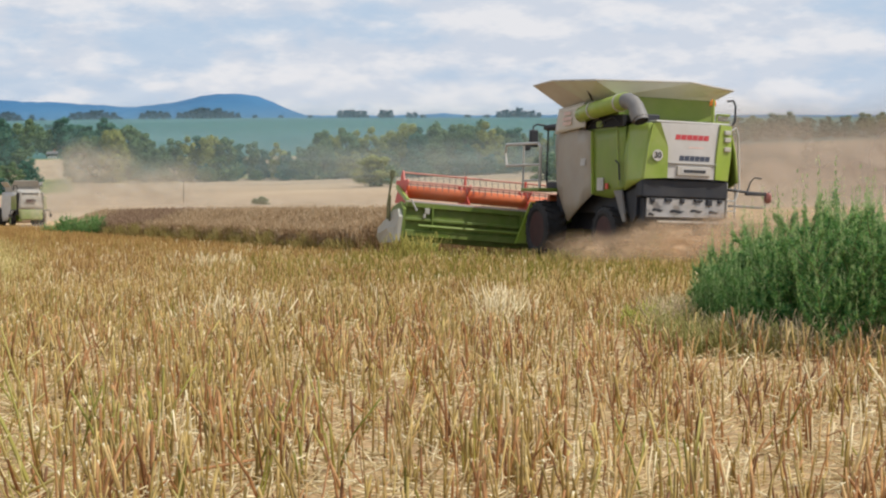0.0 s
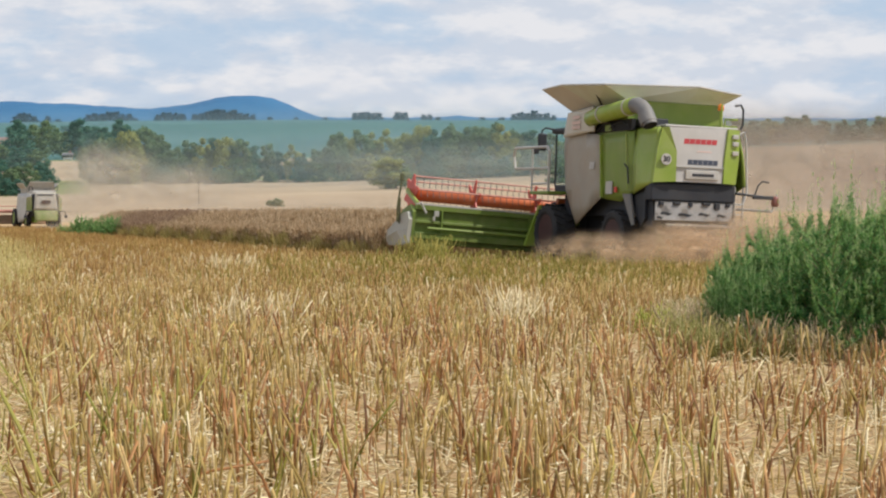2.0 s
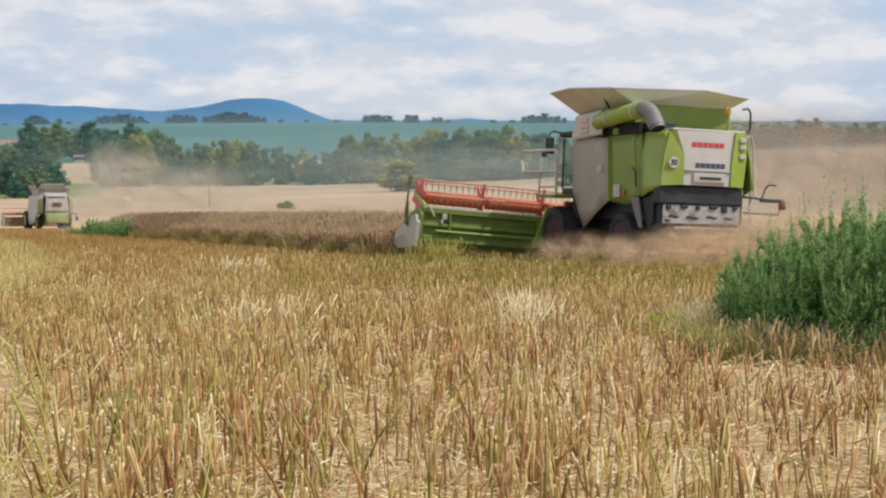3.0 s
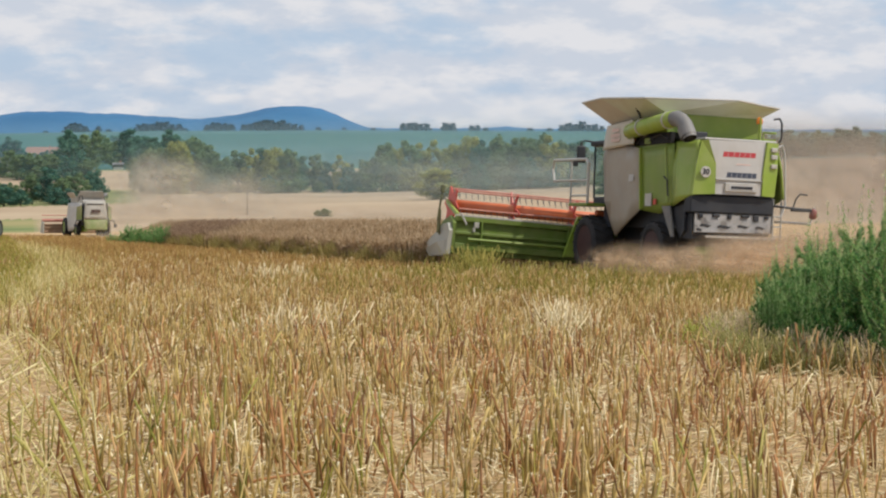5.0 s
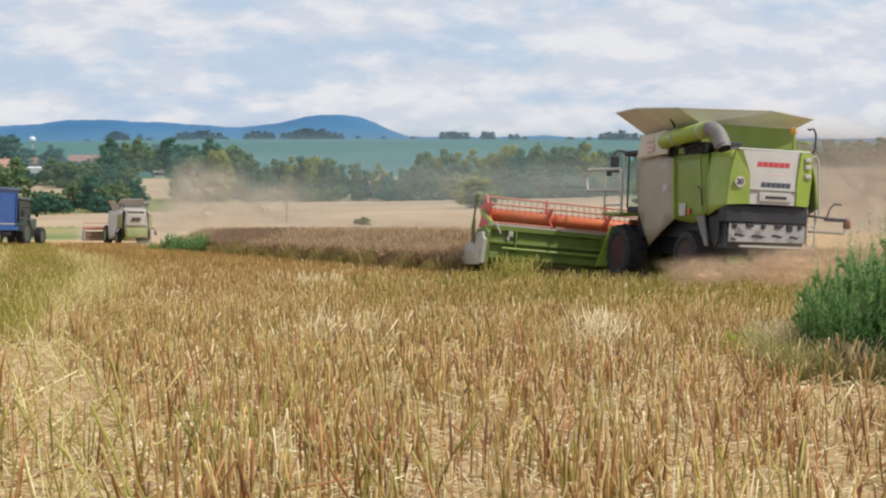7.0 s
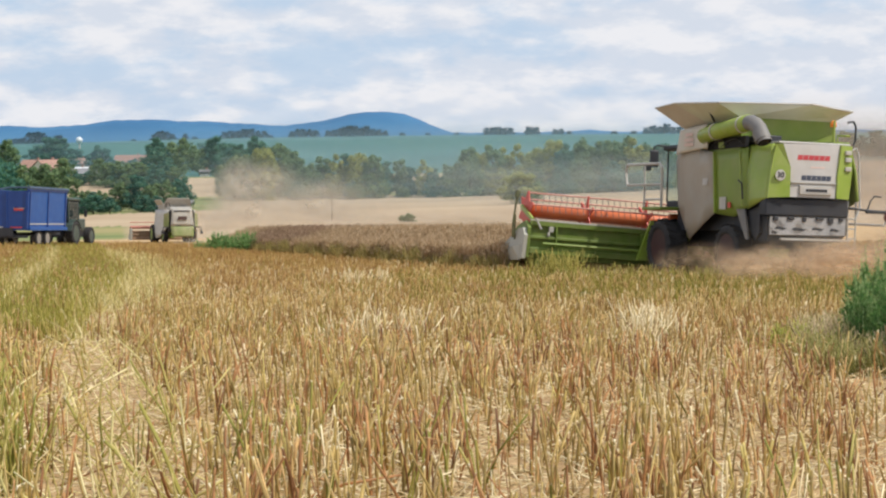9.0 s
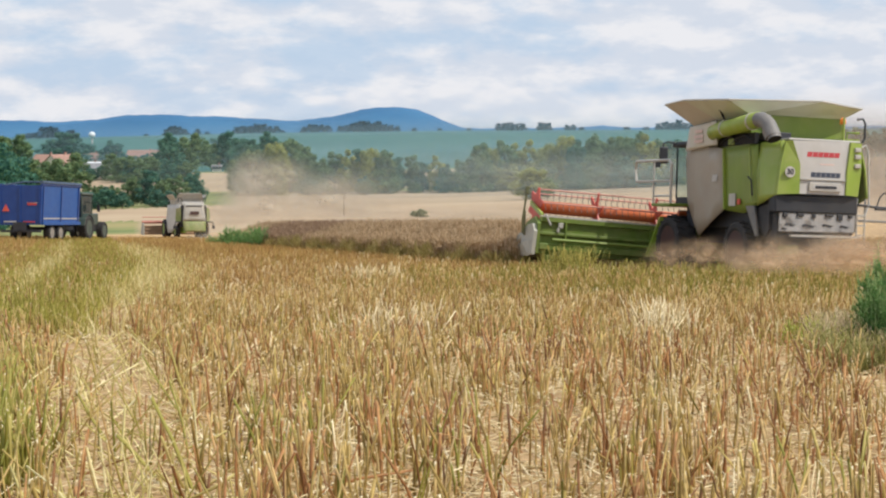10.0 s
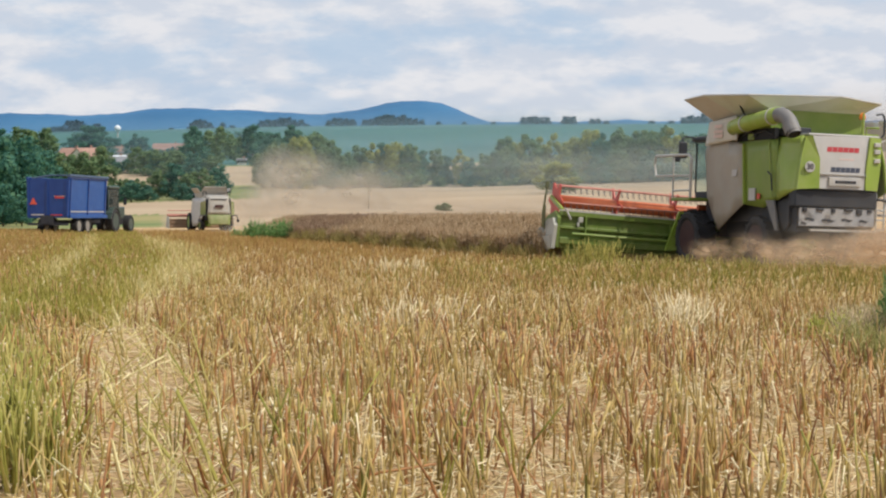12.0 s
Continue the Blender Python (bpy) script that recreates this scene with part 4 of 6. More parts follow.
    # rear hood: white panel between lime corners, swelling a little to the rear
    bm = bowed([(-1.02, -5.52, 3.46), (0.80, -5.52, 3.48), (0.64, -5.60, 1.97), (-0.80, -5.60, 1.97)], (0, -1, 0), 0.03, 0.05)
    skin = BVHTree.FromBMesh(bm)
    hood = cp("rear_hood", bm, M_WHITE, root, "white rear hood")

    def on_hood(x, z):
        return skin.ray_cast((x, -7, z), (0, 1, 0))[0].y - 0.003

    for pts, lab in (([(-1.20, -5.46, 3.44), (-1.03, -5.54, 3.46), (-0.80, -5.58, 2.8), (-0.81, -5.60, 1.97), (-1.46, -5.50, 1.93), (-1.36, -5.50, 2.8)], "left"),
                     ([(0.81, -5.54, 3.48), (1.20, -5.46, 3.46), (1.18, -5.50, 2.7), (1.10, -5.50, 1.95), (0.65, -5.60, 1.97), (0.68, -5.58, 2.6)], "right")):
        bm = plate(bmesh.new(), pts, 0.10)
        cp("hood_corner", bm, M_LIME, root, "lime-green hood corner")
    bm = box(bmesh.new(), -1.12, 1.16, -5.50, -4.2, 3.47, 3.53, 0.02)
    cp("engine_deck", bm, M_WHITE, root)
    bm = box(bmesh.new(), -0.80, 0.66, -5.655, -5.60, 2.37, 2.39)
    cp("hood_groove", bm, M_GREYPAINT, hood)
    bm = bars_word(bmesh.new(), -0.58, 0.46, 3.02, 3.16, on_hood, 6, 0.03)
    cp("red_mark", bm, M_REDTEXT, hood, "red maker's mark as plain blocks")
    bm = bars_word(bmesh.new(), -0.46, 0.49, 2.45, 2.59, on_hood, 6, 0.02)
    cp("dark_mark", bm, M_DARKTEXT, hood, "dark model mark as plain blocks")
    bm = bars_word(bmesh.new(), -0.16, 0.30, 2.80, 2.84, on_hood, 5, 0.0)
    cp("small_mark", bm, M_FADED, hood)
    bm = box(bmesh.new(), -0.52, 0.50, -5.665, -5.58, 2.05, 2.30, 0.015)
    plate_ob = cp("plate_holder", bm, M_GREYPAINT, hood, "grey plate holder")
    bm = box(bmesh.new(), -0.40, 0.40, -5.672, -5.666, 2.10, 2.25)
    cp("number_plate", bm, M_WHITE, hood, "white plate with dark bars")
    bm = bars_word(bmesh.new(), -0.34, 0.34, 2.13, 2.21, -5.676, 7, 0.0)
    cp("plate_bars", bm, M_BLACK, hood)
    # speed disc
    bm = lathe(bmesh.new(), [(-0.01, 0.155), (0.0, 0.155)], 24)
    bmesh.ops.transform(bm, matrix=Matrix.Translation((-1.12, -5.62, 2.57)) @ Matrix.Rotation(radians(90), 4, "Z"), verts=bm.verts)
    disc = cp("speed_disc", bm, M_WHITE, root, "white round speed disc reading 30")
    cu = bpy.data.curves.new("digits", "FONT")
    cu.body, cu.size, cu.align_x, cu.align_y, cu.extrude, cu.offset = "30", 0.22, "CENTER", "CENTER", 0.003, 0.004
    tmp = bpy.data.objects.new("digits_curve", cu)
    scene.collection.objects.link(tmp)
    me = bpy.data.meshes.new_from_object(tmp)
    bpy.data.objects.remove(tmp)
    bm = bmesh.new()
    bm.from_mesh(me)
    bpy.data.meshes.remove(me)
    bmesh.ops.transform(bm, matrix=Matrix.Translation((-1.12, -5.64, 2.57)) @ Matrix.Rotation(radians(90), 4, "X"), verts=bm.verts)
    cp("digits", bm, M_BLACK, disc, "black digits 30")
    # dark band and chopper below the hood
    bm = box(bmesh.new(), -1.48, 1.14, -5.50, -5.1, 1.44, 1.93, 0.04)
    cp("rear_band", bm, M_BLACK, root, "black plastic rear band")
    bm = bmesh.new()
    plate(bm, [(-1.30, -5.42, 1.42), (1.10, -5.42, 1.42), (1.02, -5.52, 0.92), (-1.36, -5.52, 0.90)], 0.06)
    cp("chopper_plate", bm, M_CHOPPER, root, "worn pale chopper plate with dark patches")
    bm = box(bmesh.new(), -1.3, 1.05, -5.3, -4.6, 0.72, 1.4)
    cp("chopper", bm, M_BLACK, root, "dark straw chopper")
    bm = box(bmesh.new(), -1.0, 1.2, -5.56, -5.46, 0.76, 0.82)
    cp("chopper_lip", bm, M_GREYPAINT, root)
    for k, (x, w, d) in enumerate(((-1.22, 0.16, 0.16), (-0.78, 0.26, 0.12), (-0.30, 0.13, 0.18), (0.12, 0.30, 0.10), (0.50, 0.20, 0.24), (0.86, 0.14, 0.14))):
        cp("chopper_bracket", box(bmesh.new(), x, x + w * 0.8, -5.53, -5.44, 1.42 - d * 0.7, 1.42, 0.015), M_BLACK, root)
    for x, z, w in ((-1.0, 1.12, 0.20), (-0.42, 1.10, 0.26), (0.18, 1.12, 0.22), (0.72, 1.10, 0.18), (-1.2, 1.0, 0.10)):
        ring = [(x + 0.85 * w * math.cos(a) + 0.03 * math.sin(2 * a), -5.518 - 0.2 * (1.12 - z), z - 0.03 + 0.036 * math.sin(a) + 0.022 * math.cos(3 * a)) for a in [2 * math.pi * i / 12 for i in range(12)]]
        cp("worn_patch", plate(bmesh.new(), ring, 0.03), M_BLACK, root, "dark worn patch on the chopper plate")
    for z in (3.28, 3.08, 2.82):
        bm = box(bmesh.new(), 0.93, 1.12, -5.64, -5.56, z - 0.07, z + 0.05, 0.015)
        cp("rear_lamp", bm, M_GREYPAINT, root, "pale rear lamp")
    # grain tank and flaps
    bm = box(bmesh.new(), -1.5, 1.5, -3.95, -0.5, 3.3, 4.28, 0.03)
    tank = cp("grain_tank", bm, M_LIMEDARK, root, "dark green grain tank")
    LF, LR, RR, RF = (-2.3, 0.2, 4.78), (-2.2, -3.9, 4.66), (1.95, -4.25, 4.57), (2.1, 0.2, 4.7)
    for pts in ([(-1.5, -0.5, 4.06), (-1.5, -1.95, 4.2), (-2.3, -1.2, 4.82), LF],
                [(-1.5, -1.95, 4.2), (-1.5, -3.95, 4.28), LR, (-2.3, -1.2, 4.82)],
                [(-1.5, -3.95, 4.28), (0.35, -3.95, 4.28), (0.35, -4.7, 4.67), LR],
                [(0.35, -3.95, 4.28), (1.5, -3.95, 4.28), RR, (0.35, -4.7, 4.67)],
                [(1.5, -3.95, 4.28), (1.5, -0.5, 4.28), RF, RR],
                [(1.5, -0.5, 4.28), (-1.5, -0.5, 4.06), LF, RF]):
        bm = plate(bmesh.new(), pts, 0.04)
        # the front left flap gets its own beige, with its shadow in the colour
        shaded = pts[0] == (-1.5, -0.5, 4.06)
        cp("tank_flap", bm, M_ENDFLAP if shaded else M_FLAP, tank, "dusty end flap, its shade painted as beige" if shaded else "pale yellow-green tank flap")
    bm = tube(bmesh.new(), [LF, (-2.3, -1.2, 4.83), LR, (0.35, -4.7, 4.68), RR, RF], 0.03, 6)
    cp("flap_rim", bm, M_GREYPAINT, tank)
    bm = tube(bmesh.new(), [(-1.55, -2.6, 4.0), (-1.95, -2.75, 4.55)], 0.03, 6)
    cp("flap_strut", bm, M_BLACK, tank)
    # unloading auger folded back along the left flank
    bm = tube(bmesh.new(), [(-1.74, -2.10, 3.81), (-1.77, -2.5, 3.86), (-1.78, -4.95, 4.04)], 0.235, 20)
    tubeo = cp("unloading_tube", bm, M_LIME, root, "lime-green unloading tube", True)
    for y, z in ((-2.95, 3.90), (-4.6, 4.01)):
        bm = tube(bmesh.new(), [(-1.78, y - 0.03, z), (-1.78, y + 0.03, z)], 0.255, 20)
        cp("tube_band", bm, M_GREYPAINT, tubeo)
    arc = [(-1.78, -4.90, 4.03), (-1.77, -5.08, 4.03), (-1.74, -5.26, 3.97), (-1.71, -5.43, 3.84), (-1.69, -5.56, 3.66), (-1.67, -5.68, 3.45)]
    bm = tube(bmesh.new(), arc, 0.225, 20, 0.20, caps=False)
    spout = cp("spout", bm, M_RUBBER, root, "grey rubber spout", True)
    bm = tube(bmesh.new(), arc, 0.205, 20, 0.185, caps=False)
    cp("spout_lining", bm, M_HOLE, spout, "lining painted black for the shade inside", True)
    bm = tube(bmesh.new(), [(-1.70, -5.46, 3.74), (-1.68, -5.63, 3.50)], 0.232, 20)
    cp("spout_rim", bm, M_RUBBER, spout, "grey rubber rim")
    # the mouth is closed by a black disc that stands for its shade
    bm = tube(bmesh.new(), [(-1.68, -5.632, 3.498), (-1.68, -5.646, 3.478)], 0.205, 20)
    cp("spout_mouth", bm, M_HOLE, spout, "black disc for the shade in the spout's mouth")
    bm = tube(bmesh.new(), [(-1.30, -1.75, 3.3), (-1.42, -1.95, 3.74)], 0.24, 16)
    cp("tube_elbow", bm, M_BEIGE, root)
    bm = bowed([(-1.66, -0.30, 4.08), (-1.66, -0.02, 3.34), (-1.78, -2.38, 3.44), (-1.78, -2.30, 4.16)], (-1, 0, 0.1), 0.03, 0.04)
    cp("tube_fairing", bm, M_ENDFLAP, root, "pale dusty fairing before the unloading tube", True)
    # solid black block in place of the shaded gap
    bm = box(bmesh.new(), -1.56, -1.44, -4.35, -2.0, 3.40, 3.72)
    cp("engine_recess", bm, M_HOLE, root, "black block for the shaded machinery gap under the tube")
    for y0, y1, r in ((-2.2, -3.3, 0.03), (-2.9, -4.2, 0.022)):
        cp("hydraulic_hose", tube(bmesh.new(), [(-1.58, y0, 3.44), (-1.60, y0 * 0.7 + y1 * 0.3, 3.60), (-1.60, y0 * 0.3 + y1 * 0.7, 3.66), (-1.57, y1, 3.52)], r, 6), M_BLACK, root)
    cp("recess_box", box(bmesh.new(), -1.60, -1.54, -3.1, -2.75, 3.42, 3.6, 0.02), M_LIMEDARK, root)
    for y in (-4.0,):
        cp("panel_crease", tube(bmesh.new(), [(-1.545, y, 3.3), (-1.56, y - 0.1, 2.6), (-1.545, y - 0.2, 1.72)], 0.022, 6), M_LIME, root)
    cp("red_reflector", box(bmesh.new(), -1.58, -1.545, -3.55, -3.40, 1.66, 1.82), M_RED, root, "red reflector")
    # engine screen between tank and hood
    bm = box(bmesh.new(), -1.35, -0.7, -4.9, -4.0, 3.5, 3.72, 0.03)
    cp("engine_cover", bm, M_BLACK, root, "black engine cover")
    # beacon, rear ladder and hand rails on the right
    bm = lathe(bmesh.new(), [(0, 0.09), (0.10, 0.09), (0.16, 0.07), (0.20, 0.02)], 16, "z")
    bmesh.ops.translate(bm, vec=(0.82, -5.1, 4.02), verts=bm.verts)
    cp("beacon", bm, M_AMBER, root, "amber warning beacon", True)
    bm = tube(bmesh.new(), [(0.82, -5.1, 3.5), (0.82, -5.1, 4.02)], 0.03, 6)
    cp("beacon_post", bm, M_LIME, root)
    bm = box(bmesh.new(), 0.72, 1.3, -5.2, -4.1, 3.55, 3.60)
    box(bm, 0.76, 0.80, -5.25, -5.2, 3.5, 4.2)
    tube(bm, [(0.9, -5.2, 3.5), (0.9, -5.2, 3.78), (1.3, -5.2, 3.78)], 0.03, 6)
    cp("rear_platform", bm, M_LIME, root)
    bm = tube(bmesh.new(), [(1.1, -5.4, 4.15), (1.28, -5.4, 4.18), (1.36, -5.4, 4.05), (1.36, -5.4, 3.62), (1.28, -5.4, 3.5)], 0.03, 8)
    cp("hand_rail", bm, M_BLACK, root)
    bm = tube(bmesh.new(), [(1.2, -5.5, 3.35), (1.34, -5.5, 3.42), (1.42, -5.5, 3.2), (1.5, -5.5, 1.75), (1.36, -5.5, 1.40), (1.28, -5.5, 1.4)], 0.03, 8)
    cp("hand_rail", bm, M_GREYPAINT, root)
    bm = bmesh.new()
    for k in range(5):
        box(bm, 1.16, 1.44, -5.46, -5.36, 0.55 + 0.28 * k, 0.59 + 0.28 * k)
    tube(bm, [(1.17, -5.41, 0.5), (1.17, -5.41, 1.9)], 0.025, 6)
    tube(bm, [(1.43, -5.41, 0.5), (1.43, -5.41, 1.9)], 0.025, 6)
    cp("ladder", bm, M_GREYPAINT, root, "pale steel ladder")
    bm = tube(bmesh.new(), [(1.15, -5.5, 1.72), (1.6, -5.5, 1.68), (2.25, -5.5, 1.64)], 0.035, 8)
    tube(bm, [(1.75, -5.5, 1.66), (1.85, -5.5, 1.95), (1.98, -5.5, 2.08), (2.2, -5.5, 2.06)], 0.022, 6)
    box(bm, 1.7, 2.36, -5.55, -5.45, 1.58, 1.68, 0.02)
    arm = cp("lamp_arm", bm, M_BLACK, root, "dark fold-out lamp arm")
    bm = lathe(bmesh.new(), [(0, 0.06), (0.05, 0.11), (0.26, 0.10), (0.30, 0.05)], 14, "z")
    bmesh.ops.translate(bm, vec=(2.42, -5.5, 1.38), verts=bm.verts)
    cp("side_lamp", bm, M_LAMPRED, arm, "red side lamp", True)
    bm = tube(bmesh.new(), [(1.3, -5.3, 1.27), (2.45, -5.3, 1.25), (2.6, -5.3, 1.72)], 0.035, 6)
    cp("rear_rail", bm, M_WHITE, root, "white bent rail")
    # cab, mirror, platform rails
    bm = box(bmesh.new(), -1.05, 1.05, 0.62, 1.90, 1.72, 1.95, 0.04)
    box(bm, -1.05, 1.05, 0.56, 0.62, 1.72, 3.55)
    box(bm, -0.3, 0.3, 0.9, 1.1, 1.95, 2.9, 0.05)
    cab = cp("cab", bm, M_BLACK, root, "dark glazed cab with a seat")
    for pts in ([(-1.03, 0.66, 1.95), (-1.03, 1.88, 1.95), (-1.03, 1.88, 3.55), (-1.03, 0.66, 3.55)], [(1.03, 0.66, 1.95), (1.03, 1.88, 1.95), (1.03, 1.88, 3.55), (1.03, 0.66, 3.55)],
                [(-1.03, 1.88, 1.95), (1.03, 1.88, 1.95), (1.03, 1.88, 3.55), (-1.03, 1.88, 3.55)]):
        pane = cp("pane", plate(bmesh.new(), pts, 0.012), M_PANE, cab, "clear cab window")
        pane.visible_shadow = False
    for s in (-1, 1):
        cp("cab_corner", tube(bmesh.new(), [(s * 1.03, 1.88, 1.9), (s * 1.03, 1.88, 3.58)], 0.03, 6), M_BLACK, cab)
    bm = box(bmesh.new(), -1.15, 1.15, 0.4, 2.05, 3.57, 3.74, 0.06)
    cp("cab_roof", bm, M_BLACK, cab, "dark cab roof")
    for s in (-1, 1):
        bm = tube(bmesh.new(), [(s * 1.0, 1.8, 3.68), (s * 1.45, 1.8, 3.74), (s * 1.58, 1.8, 3.66), (s * 1.58, 1.8, 3.5)], 0.03, 6)
        box(bm, s * 1.42, s * 1.70, 1.74, 1.88, 3.02, 3.56, 0.04)
        box(bm, s * 1.66, s * 1.90, 1.74, 1.88, 2.90, 3.14, 0.04)
        cp("mirror", bm, M_BLACK, root, "black mirror on a bent arm")
        bm = tube(bmesh.new(), [(s * 1.08, 0.62, 1.8), (s * 1.08, 0.62, 3.6)], 0.025, 6)
        cp("cab_post", bm, M_BLACK, cab)
        bm = bmesh.new()
        tube(bm, [(s * 1.9, 3.15, 3.12), (s * 1.9, 0.62, 3.08), (s * 1.9, 0.45, 2.96), (s * 1.9, 0.45, 1.72)], 0.045, 8)
        tube(bm, [(s * 1.9, 3.15, 3.12), (s * 1.9, 3.25, 2.85), (s * 1.9, 3.10, 2.45), (s * 1.9, 0.45, 2.42)], 0.04, 8)
        tube(bm, [(s * 1.9, 1.75, 3.10), (s * 1.9, 1.75, 1.72)], 0.032, 8)
        tube(bm, [(s * 1.9, 1.75, 1.95), (s * 1.9, 0.45, 1.95)], 0.032, 8)
        cp("platform_rail", bm, M_GREYPAINT, root, "pale platform rail")
        bm = box(bmesh.new(), s * 1.05, s * 1.95, 0.4, 1.8, 1.62, 1.72, 0.02)
        cp("platform", bm, M_LIMEDARK, root)
    # feeder house
    bm = bmesh.new()
    plate(bm, [(-0.75, 0.6, 1.6), (-0.75, 2.75, 0.95), (-0.75, 2.75, 0.05), (-0.75, 0.6, 0.7)], 0.06)
    plate(bm, [(0.75, 0.6, 1.6), (0.75, 2.75, 0.95), (0.75, 2.75, 0.05), (0.75, 0.6, 0.7)], 0.06)
    plate(bm, [(-0.75, 0.6, 1.6), (0.75, 0.6, 1.6), (0.75, 2.75, 0.95), (-0.75, 2.75, 0.95)], 0.06)
    cp("feeder_house", bm, M_LIMEDARK, root, "green feeder house")
    for s in (-1, 1):
        bm = plate(bmesh.new(), [(s * 1.28, 2.56, 1.30), (s * 0.72, 2.56, 1.30), (s * 1.42, 2.46, -0.02), (s * 1.80, 2.46, -0.02)], 0.12)
        cp("header_mount", bm, M_LIME, root, "lime-green slanted header mount")
    bm = tube(bmesh.new(), [(-1.25, 1.2, 1.42), (-0.7, 1.2, 1.42)], 0.10, 10)
    cp("side_marker", bm, M_ORANGE, root)
    wheels = []
    for s in (-1, 1):
        wheels.append((make_wheel("front_wheel", cpt(s * 1.42, 0.95, 0.46), 0.80, 0.66, root, M_RIM, "large dusty front tyre"), cpt(s * 1.42, 0.95, 0.46), 0.80))
        wheels.append((make_wheel("rear_wheel", cpt(s * 1.25, -3.2, 0.40), 0.73, 0.5, root, M_RIM, "dusty rear steering tyre"), cpt(s * 1.25, -3.2, 0.40), 0.73))
    header, reel = make_header(root, 5.45, 6)
    return root, wheels, reel


combine, combine_wheels, combine_reel = make_combine()
COMBINE_0 = pose(4.43, 43.4, -2.74, -3, 3, 20)
COMBINE_1 = pose(4.43 - 0.86, 43.4 + 2.50, -2.74 - 0.20, -3, 3, 23)


def between(a, b, k):
    return Matrix.LocRotScale(a.translation.lerp(b.translation, k), a.to_quaternion().slerp(b.to_quaternion(), k), None)


# ---- second combine, far down the field ----
M_OLDWHITE = material("dusty_white_paint", [(0.3, (0.28, 0.275, 0.26)), (0.7, (0.37, 0.365, 0.34))], scale=2, rough=0.6, dirt=DUST, dirt_amount=0.4)


M_DULLGREEN = material("dusty_olive_green_paint", [(0.3, (0.11, 0.17, 0.03)), (0.7, (0.15, 0.21, 0.04))], scale=2, rough=0.6, dirt=DUST, dirt_amount=0.5, dirt_scale=1.5)
M_DULLHEAD = material("dusty_olive_red_panel", [(0.35, (0.24, 0.17, 0.10)), (0.6, (0.34, 0.19, 0.12))], scale=1.2, rough=0.8, dirt=DUST, dirt_amount=0.4)


def make_far_combine():
    root = tagged(new("combine_harvester"), "dusty white and green combine harvester, far down the field", "combine harvester", group="combine harvesters")
    part("body", box(bmesh.new(), -1.05, 1.05, -1.3, 3.6, 0.9, 2.7, 0.05), M_BLACK, root, "dark inner body")
    bm = bowed([(-0.82, -1.55, 2.86), (0.82, -1.55, 2.86), (0.98, -1.78, 1.40), (-0.98, -1.78, 1.40)], (0, -1, 0.1), 0.10, 0.06)
    hood = part("rear_hood", bm, M_OLDWHITE, root, "dusty white rear hood", True)
    part("rear_mark", box(bmesh.new(), -0.36, 0.36, -1.90, -1.83, 1.92, 2.18), M_RIM, hood, "dark red mark as a plain bar")
    part("hood_vent", box(bmesh.new(), -0.66, 0.66, -1.72, -1.60, 2.60, 2.68), M_BLACK, hood)
    bm = bowed([(-0.98, -1.76, 1.36), (0.98, -1.76, 1.36), (0.90, -1.95, 0.50), (-0.90, -1.95, 0.50)], (0, -1, 0.1), 0.08, 0.06)
    part("straw_hood", bm, M_DULLGREEN, root, "green straw hood", True)
    part("grain_tank", box(bmesh.new(), -1.15, 1.15, 0.2, 2.6, 2.7, 3.2, 0.05), M_OLDWHITE, root, "dusty pale grain tank")
    for pts in ([(-1.15, 0.2, 3.2), (1.15, 0.2, 3.2), (0.95, -0.25, 3.72), (-0.95, -0.25, 3.72)], [(-1.15, 0.2, 3.2), (-1.15, 2.6, 3.2), (-1.45, 2.7, 3.62), (-1.45, 0.1, 3.62)],
                [(1.15, 0.2, 3.2), (1.15, 2.6, 3.2), (1.45, 2.7, 3.62), (1.45, 0.1, 3.62)]):
        part("tank_flap", plate(bmesh.new(), pts, 0.05), M_OLDWHITE, root, "pale tank flap")
    part("engine_screen", box(bmesh.new(), -0.95, 0.95, -1.2, 0.1, 2.7, 2.98, 0.06), M_GREYPAINT, root, "grey engine screen")
    for s in (-1, 1):
        bm = bowed([(s * 1.10, -1.4, 2.75), (s * 1.32, 2.9, 2.8), (s * 1.50, 2.6, 1.3), (s * 1.55, 1.6, 0.40), (s * 1.46, 0.3, 0.45), (s * 1.28, -1.2, 1.2)], (s, 0, 0), 0.04, 0.05)
        part("side_panel", bm, M_GREYPAINT, root, "dusty pale side panel", True)
        bm = plate(bmesh.new(), [(s * 1.10, -1.45, 2.5), (s * 1.40, -1.1, 2.4), (s * 1.44, -1.1, 1.3), (s * 1.08, -1.55, 1.3)], 0.05)
        part("rear_corner", bm, M_DULLGREEN, root, "dusty green corner")
        bm = tube(bmesh.new(), [(s * 1.0, -1.6, 1.3), (s * 1.55, -1.65, 1.3), (s * 1.62, -1.65, 0.95)], 0.05, 6)
        box(bm, s * 1.52, s * 1.74, -1.72, -1.60, 0.74, 0.98, 0.02)
        part("rear_lamp_arm", bm, M_BLACK, root, "dark lamp arm")
        part("ladder_rail", tube(bmesh.new(), [(s * 0.95, -1.5, 2.95), (s * 1.05, -1.5, 3.3), (s * 1.05, -0.4, 3.3), (s * 1.05, -0.3, 2.95)], 0.035, 6), M_BLACK, root)
        make_wheel("front_wheel", (s * 1.4, 2.9, 0.78), 0.78, 0.6, root, M_LIMEDARK, "dusty tyre", 12)
        make_wheel("rear_wheel", (s * 1.15, -0.2, 0.58), 0.58, 0.4, root, M_LIMEDARK, "dusty tyre", 12)
    bm = box(bmesh.new(), -0.9, 0.9, 3.6, 5.0, 1.5, 3.2, 0.06)
